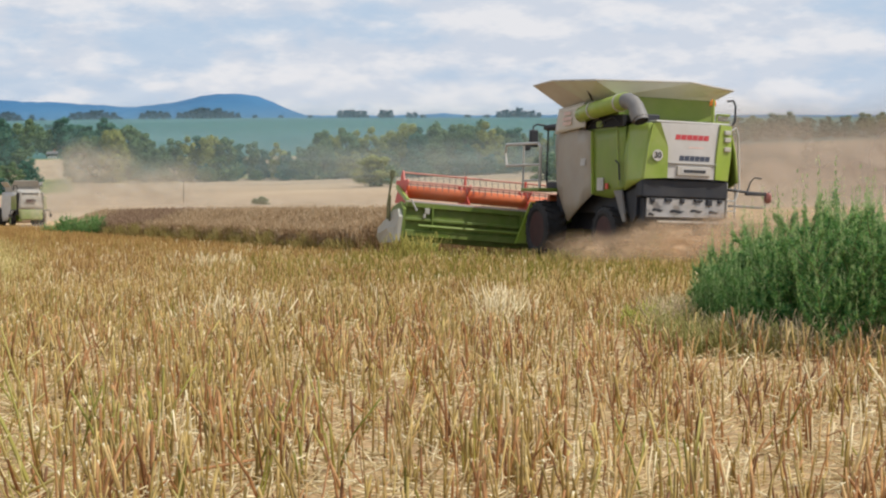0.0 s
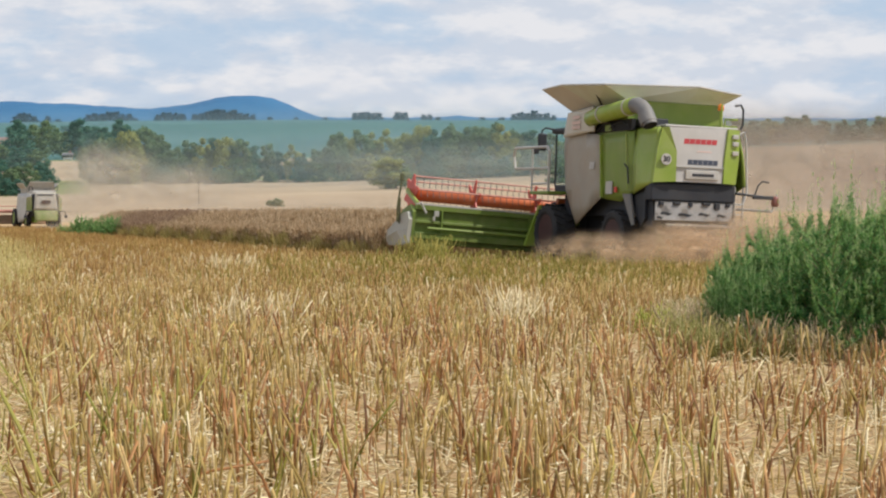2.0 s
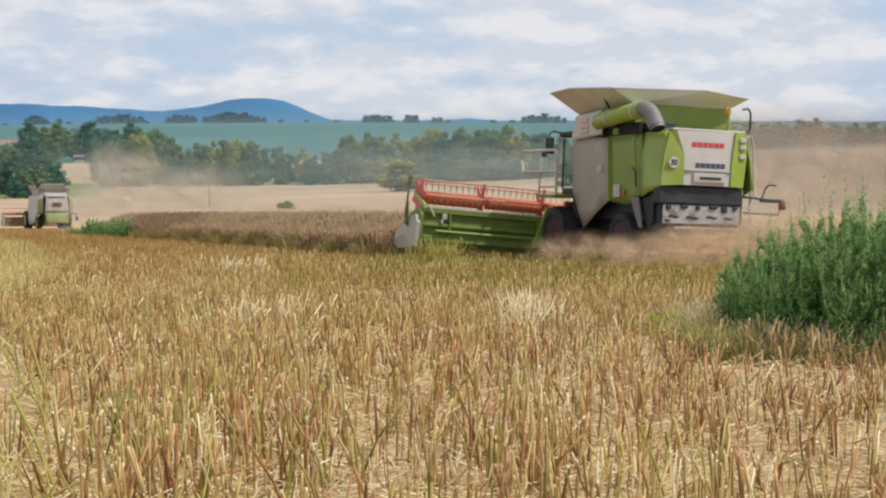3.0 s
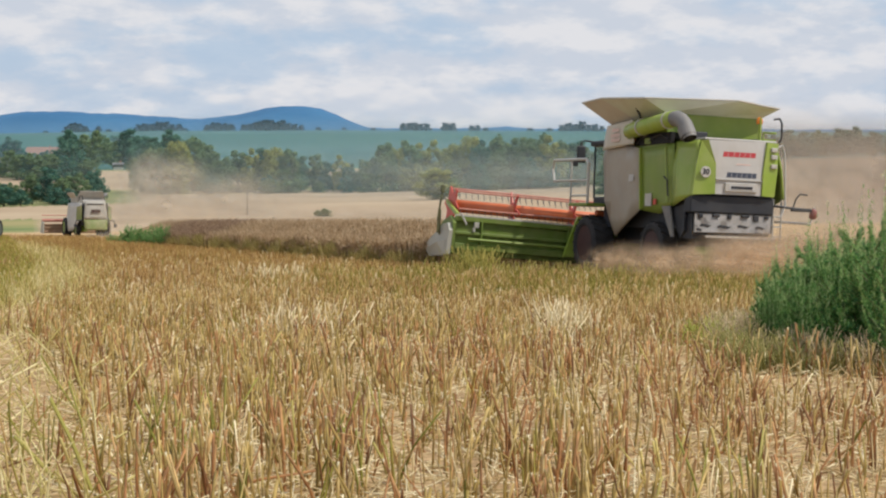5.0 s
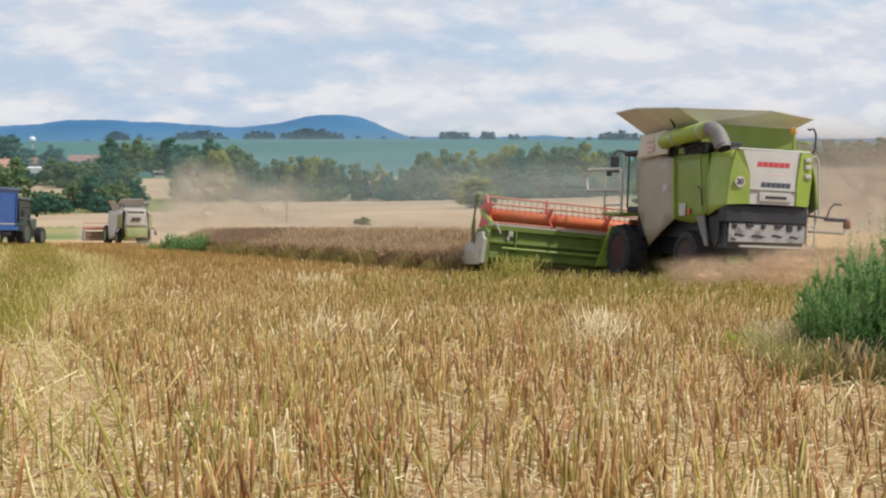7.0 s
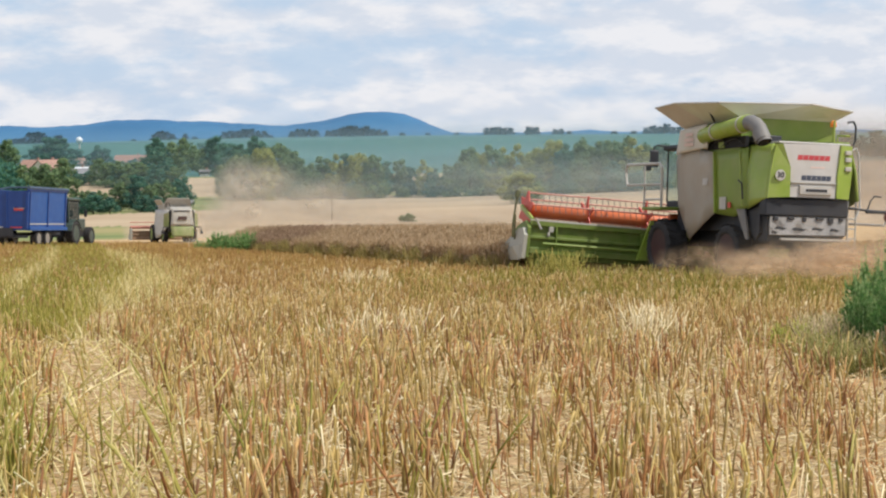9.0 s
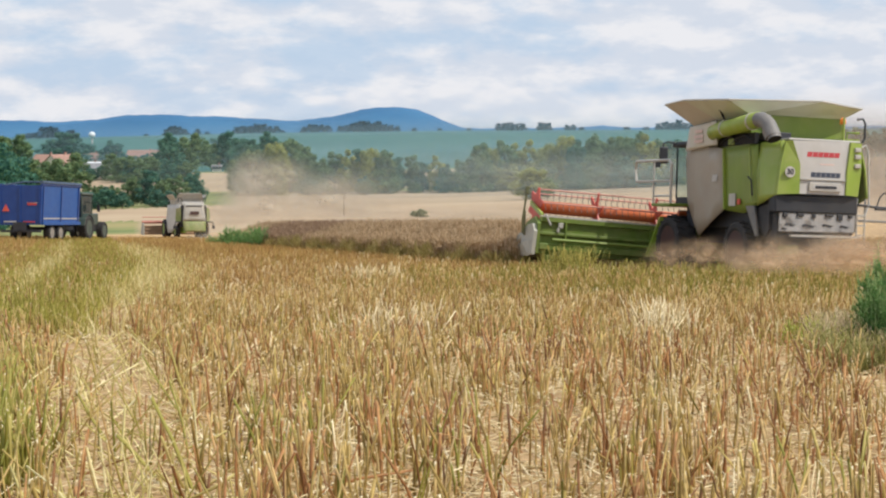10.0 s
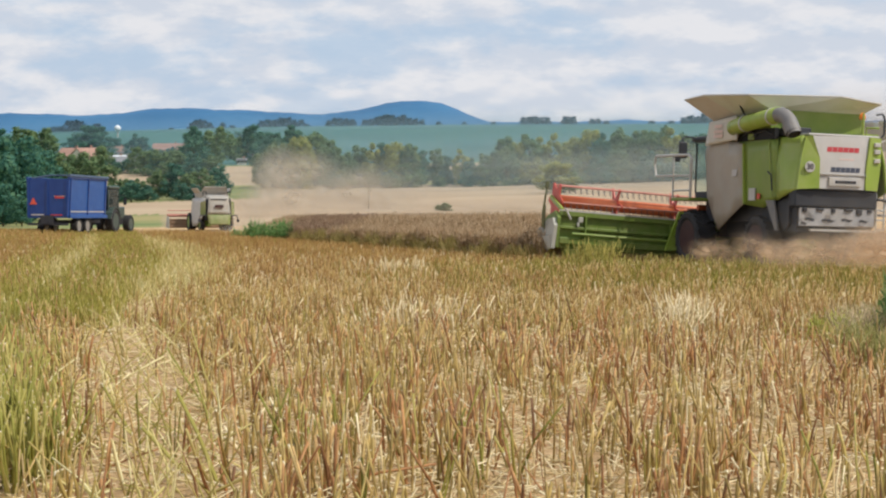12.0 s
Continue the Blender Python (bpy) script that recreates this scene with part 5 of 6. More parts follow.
    part("cab", bm, M_GLASS, root, "dark glazed cab")
    half = 2.85
    head = part("header", box(bmesh.new(), -half, half, 5.6, 5.7, 0.25, 1.05), M_DULLHEAD, root, "dusty header back wall")
    for z in (0.40, 0.72, 1.0):
        part("beam", box(bmesh.new(), -half, half, 5.48, 5.598, z - 0.05, z + 0.05, 0.02), M_DULLHEAD, head)
    for s in (-1, 1):
        part("end_plate", plate(bmesh.new(), [(s * half, 5.5, 0.2), (s * half, 5.5, 1.15), (s * half, 6.4, 1.3), (s * half, 7.1, 0.3)], 0.08), M_DIVIDER, head, "pale end plate")
    part("reel", tube(bmesh.new(), [(-half, 6.3, 1.35), (half, 6.3, 1.35)], 0.14, 10), M_PINKBAR, head, "faded red reel")
    for k in range(6):
        c, d = 6.3 + 0.5 * math.cos(math.pi * k / 3), 1.35 + 0.5 * math.sin(math.pi * k / 3)
        part("tine_bar", tube(bmesh.new(), [(-half, c, d), (half, c, d)], 0.04, 5), M_PINKBAR, head)
    bm = box(bmesh.new(), -0.6, 0.6, 4.4, 5.6, 0.4, 1.3)
    part("feeder_house", bm, M_LIMEDARK, root)
    return root


# ---- tractor and tipping trailer ----
# one blue in two tones: darker for the shaded gate, lighter for sunlit sides
M_BLUE = material("blue_paint", [(0.3, (0.0015, 0.028, 0.165)), (0.7, (0.003, 0.038, 0.20))], scale=1.5, rough=0.35, dirt=(0.05, 0.10, 0.22), dirt_amount=0.12, dirt_scale=1.5)
M_BLUELIGHT = material("sunlit_side_blue", [(0.3, (0.003, 0.058, 0.25)), (0.7, (0.006, 0.075, 0.30))], scale=1.5, rough=0.5, dirt=(0.08, 0.14, 0.24), dirt_amount=0.25)
M_TARP = material("rolled_tarpaulin", [(0.3, (0.035, 0.06, 0.11)), (0.7, (0.07, 0.10, 0.16))], scale=3, rough=0.7)
M_TRACTOR = material("dark_green_tractor_paint", [(0.3, (0.018, 0.045, 0.042)), (0.7, (0.028, 0.06, 0.052))], scale=2, rough=0.4, dirt=DUST, dirt_amount=0.1)


def make_trailer():
    root = tagged(new("tipping_trailer"), "blue tandem-axle tipping trailer with a rolled cover", "trailer")
    L, H0, H1 = 5.9, 1.05, 3.2
    bm = bmesh.new()
    for s in (-1, 1):
        plate(bm, [(s * 1.15, 0.06, H0), (s * 1.15, L, H0), (s * 1.25, L, H1), (s * 1.25, 0.06, H1)], 0.06)
    plate(bm, [(-1.15, L, H0), (1.15, L, H0), (1.25, L, H1), (-1.25, L, H1)], 0.06)
    box(bm, -1.15, 1.15, 0.05, L, H0 - 0.04, H0 + 0.04)
    body = part("body", bm, M_BLUELIGHT, root, "blue steel body")
    bm = plate(bmesh.new(), [(-1.2, 0, H0 - 0.1), (1.2, 0, H0 - 0.1), (1.28, 0, H1), (-1.28, 0, H1)], 0.10)
    gate = part("tailgate", bm, M_BLUE, root, "blue tailgate, painted darker for its shade")
    for i in range(3):
        y = 0.25 + i * (L - 0.5) / 2
        for s in (-1, 1):
            bm = plate(bmesh.new(), [(s * 1.20, y - 0.06, H0), (s * 1.20, y + 0.06, H0), (s * 1.30, y + 0.06, H1), (s * 1.30, y - 0.06, H1)], 0.07)
            part("stake", bm, M_BLUE, body)
    for s in (-1, 1):
        bm = box(bmesh.new(), s * 1.2, s * 1.34, 0.0, L, H1, H1 + 0.09, 0.02)
        part("top_rim", bm, M_BLUE, body)
        bm = box(bmesh.new(), s * 1.17, s * 1.21, 0.3, L - 0.2, 1.28, 1.34)
        part("stripe", bm, M_GREYPAINT, body, "pale stripe along the side")
        bm = box(bmesh.new(), s * 1.1, s * 1.3, 0.2, L, H0 - 0.12, H0 + 0.08, 0.02)
        part("side_beam", bm, M_BLUELIGHT, root)
    bm = tube(bmesh.new(), [(1.28, 0.0, H1 + 0.16), (1.28, L + 0.1, H1 + 0.14)], 0.10, 10)
    part("rolled_cover", bm, M_TARP, root, "grey rolled cover")
    bm = tube(bmesh.new(), [(-1.0, 0.1, H1 + 0.02), (0, 0.6, H1 + 0.2), (1.2, 1.0, H1 + 0.2)], 0.05, 6)
    part("cover_hoop", bm, M_TARP, root)
    for (x, z, w, h, m, lab) in ((0.72, 2.15, 0.55, 0.16, M_REDTEXT, "red mark as a plain bar"),                                  (0.72, 2.20, 0.62, 0.05, M_WHITE, "pale edge of the mark"), (0.55, 1.12, 0.7, 0.07, M_REDTEXT, "red reflective bar"), (-0.6, 1.13, 0.75, 0.07, M_GREYPAINT, "pale reflective bar")):
        bm = box(bmesh.new(), x - w / 2, x + w / 2, -0.075, -0.055, z - h / 2, z + h / 2)
        part("marker", bm, m, gate, lab)
    bm = plate(bmesh.new(), [(-1.07, -0.07, 1.72), (-0.63, -0.07, 1.72), (-0.85, -0.07, 2.12)], 0.02)
    part("reflector", bm, M_RED, gate, "red reflector triangle")
    for x in (-1.16, 0.0, 1.16):
        part("gate_post", box(bmesh.new(), x - 0.05, x + 0.05, -0.10, -0.052, H0, H1 - 0.06, 0.01), M_BLUE, gate)
    bm = bmesh.new()
    box(bm, -0.45, 0.45, 0.2, L + 1.0, 0.62, 0.82)
    box(bm, -1.2, 1.2, 0.0, 0.12, 0.52, 0.66)
    part("chassis", bm, M_BLACK, root, "dark chassis")
    bm = plate(bmesh.new(), [(-0.4, -0.1, 0.62), (0.4, -0.1, 0.62), (0.4, -0.1, 1.1), (-0.4, -0.1, 1.1)], 0.05)
    part("grain_hatch", bm, M_BLACK, gate)
    wheels = []
    for y in (1.75, 3.05):
        for s in (-1, 1):
            c = Vector((s * 1.0, y, 0.48))
            wheels.append((make_wheel("wheel", c, 0.48, 0.42, root, M_STEEL, "black trailer tyre", 12), c, 0.48))
    return root, wheels


def make_tractor():
    root = tagged(new("tractor"), "dark green tractor pulling the blue trailer", "tractor")
    bm = box(bmesh.new(), -0.42, 0.42, 1.2, 3.4, 0.9, 1.65, 0.08)
    part("bonnet", bm, M_TRACTOR, root, "dark green bonnet")
    bm = box(bmesh.new(), -0.35, 0.35, -0.4, 3.3, 0.5, 0.95)
    part("chassis", bm, M_BLACK, root)
    bm = box(bmesh.new(), -0.82, 0.82, -0.55, 1.15, 1.25, 2.75, 0.08)
    cab = part("cab", bm, M_GLASS, root, "dark glazed cab")
    bm = box(bmesh.new(), -0.9, 0.9, -0.65, 1.25, 2.75, 2.92, 0.06)
    part("cab_roof", bm, M_TRACTOR, cab, "pale cab roof")
    for s in (-1, 1):
        for y in (-0.56, 1.14):
            bm = tube(bmesh.new(), [(s * 0.82, y, 1.2), (s * 0.80, y, 2.8)], 0.05, 6)
            part("cab_post", bm, M_TRACTOR, cab)
        bm = bmesh.new()
        for k in range(6):
            a0, a1 = radians(20 + 25 * k), radians(45 + 25 * k)
            plate(bm, [(s * 0.62, 0.85 * math.cos(a0), 0.75 + 0.85 * math.sin(a0)), (s * 1.12, 0.85 * math.cos(a0), 0.75 + 0.85 * math.sin(a0)),
                       (s * 1.12, 0.85 * math.cos(a1), 0.75 + 0.85 * math.sin(a1)), (s * 0.62, 0.85 * math.cos(a1), 0.75 + 0.85 * math.sin(a1))], 0.05)
        part("fender", bm, M_TRACTOR, root, "dark green fender")
        bm = tube(bmesh.new(), [(s * 0.85, 1.1, 2.3), (s * 1.25, 1.1, 2.35), (s * 1.28, 1.1, 1.9)], 0.025, 6)
        box(bm, s * 1.18, s * 1.38, 1.06, 1.12, 1.75, 2.15, 0.02)
        part("mirror", bm, M_BLACK, root)
    wheels = []
    for y, r, w in ((0.0, 0.76, 0.5), (2.75, 0.56, 0.42)):
        for s in (-1, 1):
            c = Vector((s * 0.88, y, r))
            wheels.append((make_wheel("wheel", c, r, w, root, M_TRACTOR, "large tractor tyre", 14), c, r))
    return root, wheels


far_combine = make_far_combine()
trailer, trailer_wheels = make_trailer()
tractor, tractor_wheels = make_tractor()


# ---- trees ----
def leaf_mat(name, a, b, c):
    return material(name, [(0.0, a), (0.5, b), (1.0, c)], rough=0.8, source="island", translucent=0.4)


# dark and mid greens lean to blue-green to carry the valley's haze
M_LEAF = leaf_mat("leaves_dark_hazed", (0.032, 0.128, 0.10), (0.055, 0.172, 0.115), (0.11, 0.23, 0.12))
M_LEAFMID = leaf_mat("leaves_mid", (0.085, 0.165, 0.075), (0.14, 0.22, 0.09), (0.205, 0.275, 0.105))
M_LEAFYELLOW = leaf_mat("leaves_yellowish", (0.19, 0.225, 0.06), (0.31, 0.325, 0.08), (0.43, 0.42, 0.11))
# ridge leaves tinted blue, with the distance haze in the colour
M_LEAFBLUE = leaf_mat("leaves_haze_blue", (0.008, 0.045, 0.075), (0.014, 0.06, 0.095), (0.022, 0.075, 0.105))
M_BARK = material("bark", [(0.3, (0.06, 0.045, 0.03)), (0.7, (0.12, 0.09, 0.065))], scale=6, rough=0.9)


def make_tree(seed, mat, leaves=4600, size=0.0245, spread=0.36, label="leafy field tree"):
    """A tree one unit tall: tapered trunk, limbs, and a crown of leaf clumps gathered on uneven boughs."""
    g = np.random.default_rng(seed)
    root = new("tree")
    bm = bmesh.new()
    tube(bm, [(0, 0, -0.02), (0.01 * g.normal(), 0.01, 0.2), (0.02 * g.normal(), 0.02, 0.45), (0.03 * g.normal(), 0, 0.75)], 0.026, 7, 0.006)
    centres, radii = [], []
    nb = 26
    for k in range(nb):
        a = k * 2.4 + g.random()
        h = 0.14 + 0.78 * (k / (nb - 1)) + 0.05 * g.normal()
        w = spread * max(0.12, 1.0 - abs(h - 0.40) ** 1.5 * 1.35) * (0.30 + 0.75 * g.random())
        c = np.array([w * math.cos(a), w * math.sin(a), h])
        if k % 2 == 0:
            tube(bm, [(0, 0, max(0.1, h - 0.2)), tuple(c * 0.6 + np.array([0, 0, 0.35 * h])), tuple(c)], 0.009, 4, 0.002)
        centres.append(c)
        radii.append(spread * (0.27 + 0.20 * g.random()) * (1.15 - 0.45 * h))
    centres.append(np.array([0, 0, 0.5]))
    radii.append(spread * 0.5)
    part("trunk", bm, M_BARK, root, "dark trunk and limbs")
    i = g.integers(0, len(centres), leaves)
    d = g.normal(0, 1, (leaves, 3))
    d /= np.linalg.norm(d, axis=1)[:, None]
    rad = np.array(radii)[i] * (0.25 + 0.95 * g.random(leaves) ** 0.7)
    p = np.array(centres)[i] + d * rad[:, None] * np.array([1, 1, 0.8])
    p[:, 2] = np.maximum(p[:, 2], 0.02)
    u = np.cross(d, g.normal(0, 1, (leaves, 3)))
    u /= np.linalg.norm(u, axis=1)[:, None]
    v = np.cross(d, u) + 0.5 * d * g.normal(0, 1, (leaves, 1))
    s = size * g.uniform(0.5, 1.25, (leaves, 1))
    quad = np.stack([p + u * s, p + v * s * 0.8, p - u * s, p - v * s * 0.8 + d * s * 0.4], 1).reshape(-1, 3)
    o = (np.arange(leaves) * 4)[:, None, None]
    t = (o + np.array([[0, 1, 2], [0, 2, 3]])[None]).reshape(-1, 3)
    crown = mesh_np("crown", quad, t, mat)
    crown.parent = root
    crown["label"] = "uneven leafy crown"
    return tagged(root, label, "tree")


def plant_trees():
    kinds = {
        "dark": [make_tree(s, M_LEAF, label="dark green leafy tree in the hedgerow") for s in (1, 2, 3)],
        "mid": [make_tree(s, M_LEAFMID, label="green leafy tree in the hedgerow") for s in (4, 5, 6)],
        "yellow": [make_tree(s, M_LEAFYELLOW, label="yellowish green tree in the hedgerow") for s in (7, 8)],
        "hazy": [make_tree(s, M_LEAFBLUE, 320, 0.085, 0.42, label="small tree on the far ridge, haze painted into its leaves") for s in (9, 10)],
    }
    used = set()
    g = random.Random(11)

    def put(kind, u, r, h, wide=1.0, sink=0.02):
        src = g.choice(kinds[kind])
        x, y = u * r, r
        m = Matrix.Translation((x, y, gz(x, y) - sink * h)) @ Matrix.Rotation(g.random() * 6.28, 4, "Z")
        ob = src if src not in used else copy_thing(src, m)
        used.add(src)
        ob.matrix_basis = m @ Matrix.Diagonal((h * wide, h * wide, h, 1))
        ob["group"] = {"hazy": "trees on the ridge"}.get(kind, "trees in the valley")
        return ob

    # the hedgerow across the valley: clumps of uneven height, a low gap in its middle
    row_u = [-0.246, -0.225, -0.212, -0.203, -0.192, -0.166, -0.133, -0.122, -0.107, -0.088, -0.079, -0.053, -0.030, -0.010, 0.018, 0.035, 0.064, 0.09]
    row_h = [10.5, 11.4, 14.2, 14.0, 11.0, 11.6, 11.0, 9.6, 8.4, 8.6, 12.4, 13.0, 12.0, 13.0, 13.4, 11.5, 9.8, 9.0]
    u = -0.238
    while u < 0.082:
        h = float(np.interp(u, row_u, row_h)) * g.uniform(0.82, 1.08)
        if u < -0.218:
            kind = "mid"
        elif u < -0.196:
            kind = g.choice(["dark", "mid", "yellow"])
        else:
            kind = g.choices(["dark", "mid", "yellow"], [2, 4, 12 if -0.085 < u < -0.028 else 1])[0]
        put(kind, u, 397 + g.uniform(-16, 12), h, g.uniform(0.72, 1.0))
        if g.random() < 0.7:
            put(g.choice(["dark", "mid", "mid", "yellow"]), u + g.uniform(-0.005, 0.005), 382 + g.uniform(-6, 6), h * g.uniform(0.3, 0.65), g.uniform(1.1, 1.7))
        u += g.uniform(0.0060, 0.0105)
    put("yellow", -0.044, 296, 6.0, 1.9)
    put("mid", -0.040, 297, 4.5, 2.2)
    for u in (0.066, 0.076, 0.084, 0.092, 0.10):      # shrubs nearer
        put("yellow" if u > 0.07 else "mid", u, 300 + g.uniform(-6, 6), g.uniform(4.0, 6.0), 1.5)
    u = -0.415
    while u < -0.262:     # in front of the village
        low = -0.352 < u < -0.312
        put(g.choice(["dark", "mid", "mid"]), u, 312 + g.uniform(-10, 10), g.uniform(3.2, 5.0) if low else g.uniform(5.2, 8.2) if u > -0.312 else g.uniform(9.0, 12.0), 1.15)
        if g.random() < 0.6:
            put("dark", u + 0.005, 298 + g.uniform(-4, 4), g.uniform(3.0, 5.0), 1.7)
        u += g.uniform(0.008, 0.013)
    for u, r, h in ((-0.445, 180, 9.5), (-0.425, 172, 10.0), (-0.408, 186, 10.4), (-0.398, 205, 9.0), (-0.436, 205, 11.0), (-0.418, 160, 4.5), (-0.405, 158, 3.2), (-0.46, 176, 10),
                    (-0.388, 235, 9.5), (-0.395, 240, 10.5), (-0.402, 236, 11.0)):
        put("dark", u, r, h, 1.15)
    u = -0.42
    while u < -0.21:      # behind the village
        if not (-0.376 < u < -0.325 or -0.318 < u < -0.286):
            put(g.choice(["dark", "dark", "mid"]), u, 560 + g.uniform(-25, 25), g.uniform(11, 15), 1.2)
        put("dark", u + 0.004, 650 + g.uniform(-30, 30), g.uniform(8, 12.5) * (0.5 if -0.318 < u < -0.286 else 1), 1.3)
        u += g.uniform(0.011, 0.018)
    for k in range(9):    # garden trees before the houses
        put("dark", -0.378 + 0.006 * k + g.uniform(-0.002, 0.002), 478 + g.uniform(-6, 6), g.uniform(3.0, 4.6), 1.5)
    for k in range(12):
        put(g.choice(["dark", "mid"]), -0.322 + 0.0045 * k + g.uniform(-0.002, 0.002), 468 + g.uniform(-6, 6), g.uniform(6.0, 9.0), 1.3)
    for k in range(6):    # gardens before the far houses
        put(g.choice(["dark", "mid"]), -0.327 + 0.0068 * k, 660 + g.uniform(-8, 8), g.uniform(4.0, 5.6), 1.5)
    for u in (-0.358, -0.351):
        put("dark", u, 620, 15, 1.2)
    u = 0.15
    while u < 0.37:       # far side of the field on the right
        put(g.choice(["mid", "dark", "dark"]), u, 600 + g.uniform(-20, 20), g.uniform(8.5, 12.0), 1.35)
        u += g.uniform(0.008, 0.013)
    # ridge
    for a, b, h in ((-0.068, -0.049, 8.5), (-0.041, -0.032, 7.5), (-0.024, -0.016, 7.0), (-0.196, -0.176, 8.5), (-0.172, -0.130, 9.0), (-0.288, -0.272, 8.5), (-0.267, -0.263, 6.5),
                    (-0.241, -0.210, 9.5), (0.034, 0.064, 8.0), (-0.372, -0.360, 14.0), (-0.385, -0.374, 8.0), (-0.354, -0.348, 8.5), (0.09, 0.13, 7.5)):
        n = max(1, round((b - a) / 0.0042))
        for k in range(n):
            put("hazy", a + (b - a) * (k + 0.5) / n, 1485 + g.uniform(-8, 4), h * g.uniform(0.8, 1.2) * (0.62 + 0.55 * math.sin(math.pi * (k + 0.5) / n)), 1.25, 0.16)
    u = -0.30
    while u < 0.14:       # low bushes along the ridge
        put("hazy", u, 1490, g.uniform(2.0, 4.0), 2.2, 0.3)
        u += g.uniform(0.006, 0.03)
    for u, r, h in ((-0.117, 205, 1.3), (-0.121, 208, 0.9)):
        put("mid", u, r, h * 1.2, 1.6, 0.3)
    for group in kinds.values():
        for ob in group:
            if ob not in used:
                bpy.data.objects.remove(ob)


plant_trees()

# ---- village ----
M_TILE = material("red_roof_tiles", [(0.3, (0.28, 0.155, 0.12)), (0.7, (0.38, 0.215, 0.165))], scale=0.8, rough=0.85, dirt=(0.30, 0.20, 0.15), dirt_amount=0.4)
M_PLASTER = material("pale_plaster", [(0.3, (0.55, 0.50, 0.42)), (0.7, (0.65, 0.60, 0.52))], scale=0.7, rough=0.9)
M_METALROOF = material("white_sheet_roof", [(0.3, (0.66, 0.68, 0.70)), (0.7, (0.74, 0.76, 0.78))], scale=0.6, rough=0.5)
M_GREYROOF = material("grey_roof", [(0.3, (0.16, 0.16, 0.17)), (0.7, (0.22, 0.22, 0.23))], scale=0.8, rough=0.8)


def make_house(u, y, width, depth, wall, roof, turn, roof_mat, label, wall_mat=None):
    x = u * y
    root = tagged(new("house"), label, "house", group="village houses")
    root.matrix_basis = pose(x, y, gz(x, y) - 0.3, 0, 0, turn)
    w, d = width / 2, depth / 2
    part("wall", box(bmesh.new(), -w, w, -d, d, 0, wall + 0.3), wall_mat or M_PLASTER, root, "pale plastered wall")
    for s in (-1, 1):
        bm = plate(bmesh.new(), [(-w - 0.4, s * (d + 0.5), wall + 0.1), (w + 0.4, s * (d + 0.5), wall + 0.1), (w + 0.4, 0, wall + roof), (-w - 0.4, 0, wall + roof)], 0.18)
        part("roof", bm, roof_mat, root)
        bm = plate(bmesh.new(), [(s * w, -d, wall), (s * w, d, wall), (s * w, 0, wall + roof - 0.1)], 0.2)
        part("gable", bm, wall_mat or M_PLASTER, root)
    part("chimney", box(bmesh.new(), w * 0.3, w * 0.3 + 0.6, -0.3, 0.3, wall + roof * 0.5, wall + roof + 0.8), M_TILE, root)
    for k in range(3):
        xx = -w + (k + 0.5) * width / 3
        win = part("window", box(bmesh.new(), xx - 0.55, xx + 0.55, -d - 0.06, -d + 0.02, 1.2, 2.5), M_OLDWHITE, root)
        part("pane", box(bmesh.new(), xx - 0.45, xx + 0.45, -d - 0.08, -d - 0.055, 1.3, 2.4), M_GLASS, win)


for a in ((-0.358, 500, 9, 8, 4.0, 3.4, 62, M_TILE, "pale village house with a red tiled roof"), (-0.368, 506, 8, 7, 4.2, 3.2, -10, M_TILE, "pale village house with a red tiled roof"),
          (-0.339, 495, 11, 7, 3.6, 1.2, 8, M_METALROOF, "long shed with a white sheet roof"), (-0.333, 488, 9, 7, 2.8, 2.0, 40, M_GREYROOF, "low house with a grey roof"),
          (-0.301, 700, 15, 9, 3.4, 3.2, 5, M_TILE, "far village house with a red tiled roof"), (-0.3235, 690, 6, 6, 5.2, 3.0, 70, M_TILE, "far village house with a red tiled roof"),
          (-0.337, 640, 9, 7, 4.0, 2.4, 20, M_TILE, "far village house with a red tiled roof"), (-0.2525, 545, 3.2, 3, 1.9, 0.8, 15, M_GREYROOF, "small pale hut at the wood's edge")):
    make_house(*a)


def make_tower():
    x, y = -0.3368 * 1200, 1200
    z = gz(x, y)
    top = EYE_H - 1.0
    root = tagged(new("water_tower"), "white ball water tower on a slim stem", "water tower")
    root.matrix_basis = Matrix.Translation((x, y, z))
    h = top - z
    part("stem", tube(bmesh.new(), [(0, 0, 0), (0, 0, h - 3)], 0.7, 12, 0.6), M_GREYPAINT, root)
    bm = lathe(bmesh.new(), [(h - 5.2, 0.7), (h - 4.4, 1.9), (h - 3.2, 2.6), (h - 2.0, 2.6), (h - 0.8, 1.9), (h, 0.3)], 20, "z")
    part("tank", bm, M_METALROOF, root, "white ball tank", True)


make_tower()
x, y = -0.168 * 215, 215
pole = tagged(new("field_post"), "slim grey wooden post in the cut field", "post")
pole.matrix_basis = Matrix.Translation((x, y, gz(x, y)))
part("shaft", tube(bmesh.new(), [(0, 0, -0.2), (0.02, 0, 1.6), (0.03, 0.01, 3.4)], 0.09, 8, 0.07), M_BARK, pole)
part("cap", tube(bmesh.new(), [(0.03, 0.01, 3.4), (0.03, 0.01, 3.46)], 0.1, 8), M_STEEL, pole)

# ---- tall weeds beside the field ----
M_WEED = material("weed_leaves", [(0.0, (0.06, 0.205, 0.075)), (0.4, (0.14, 0.33, 0.095)), (0.8, (0.28, 0.47, 0.13)), (1.0, (0.50, 0.60, 0.31))], rough=0.6, source="island", translucent=0.5, drift=0.6)
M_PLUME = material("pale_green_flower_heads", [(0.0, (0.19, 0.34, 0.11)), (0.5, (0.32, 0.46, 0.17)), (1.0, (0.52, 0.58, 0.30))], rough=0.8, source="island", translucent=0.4)
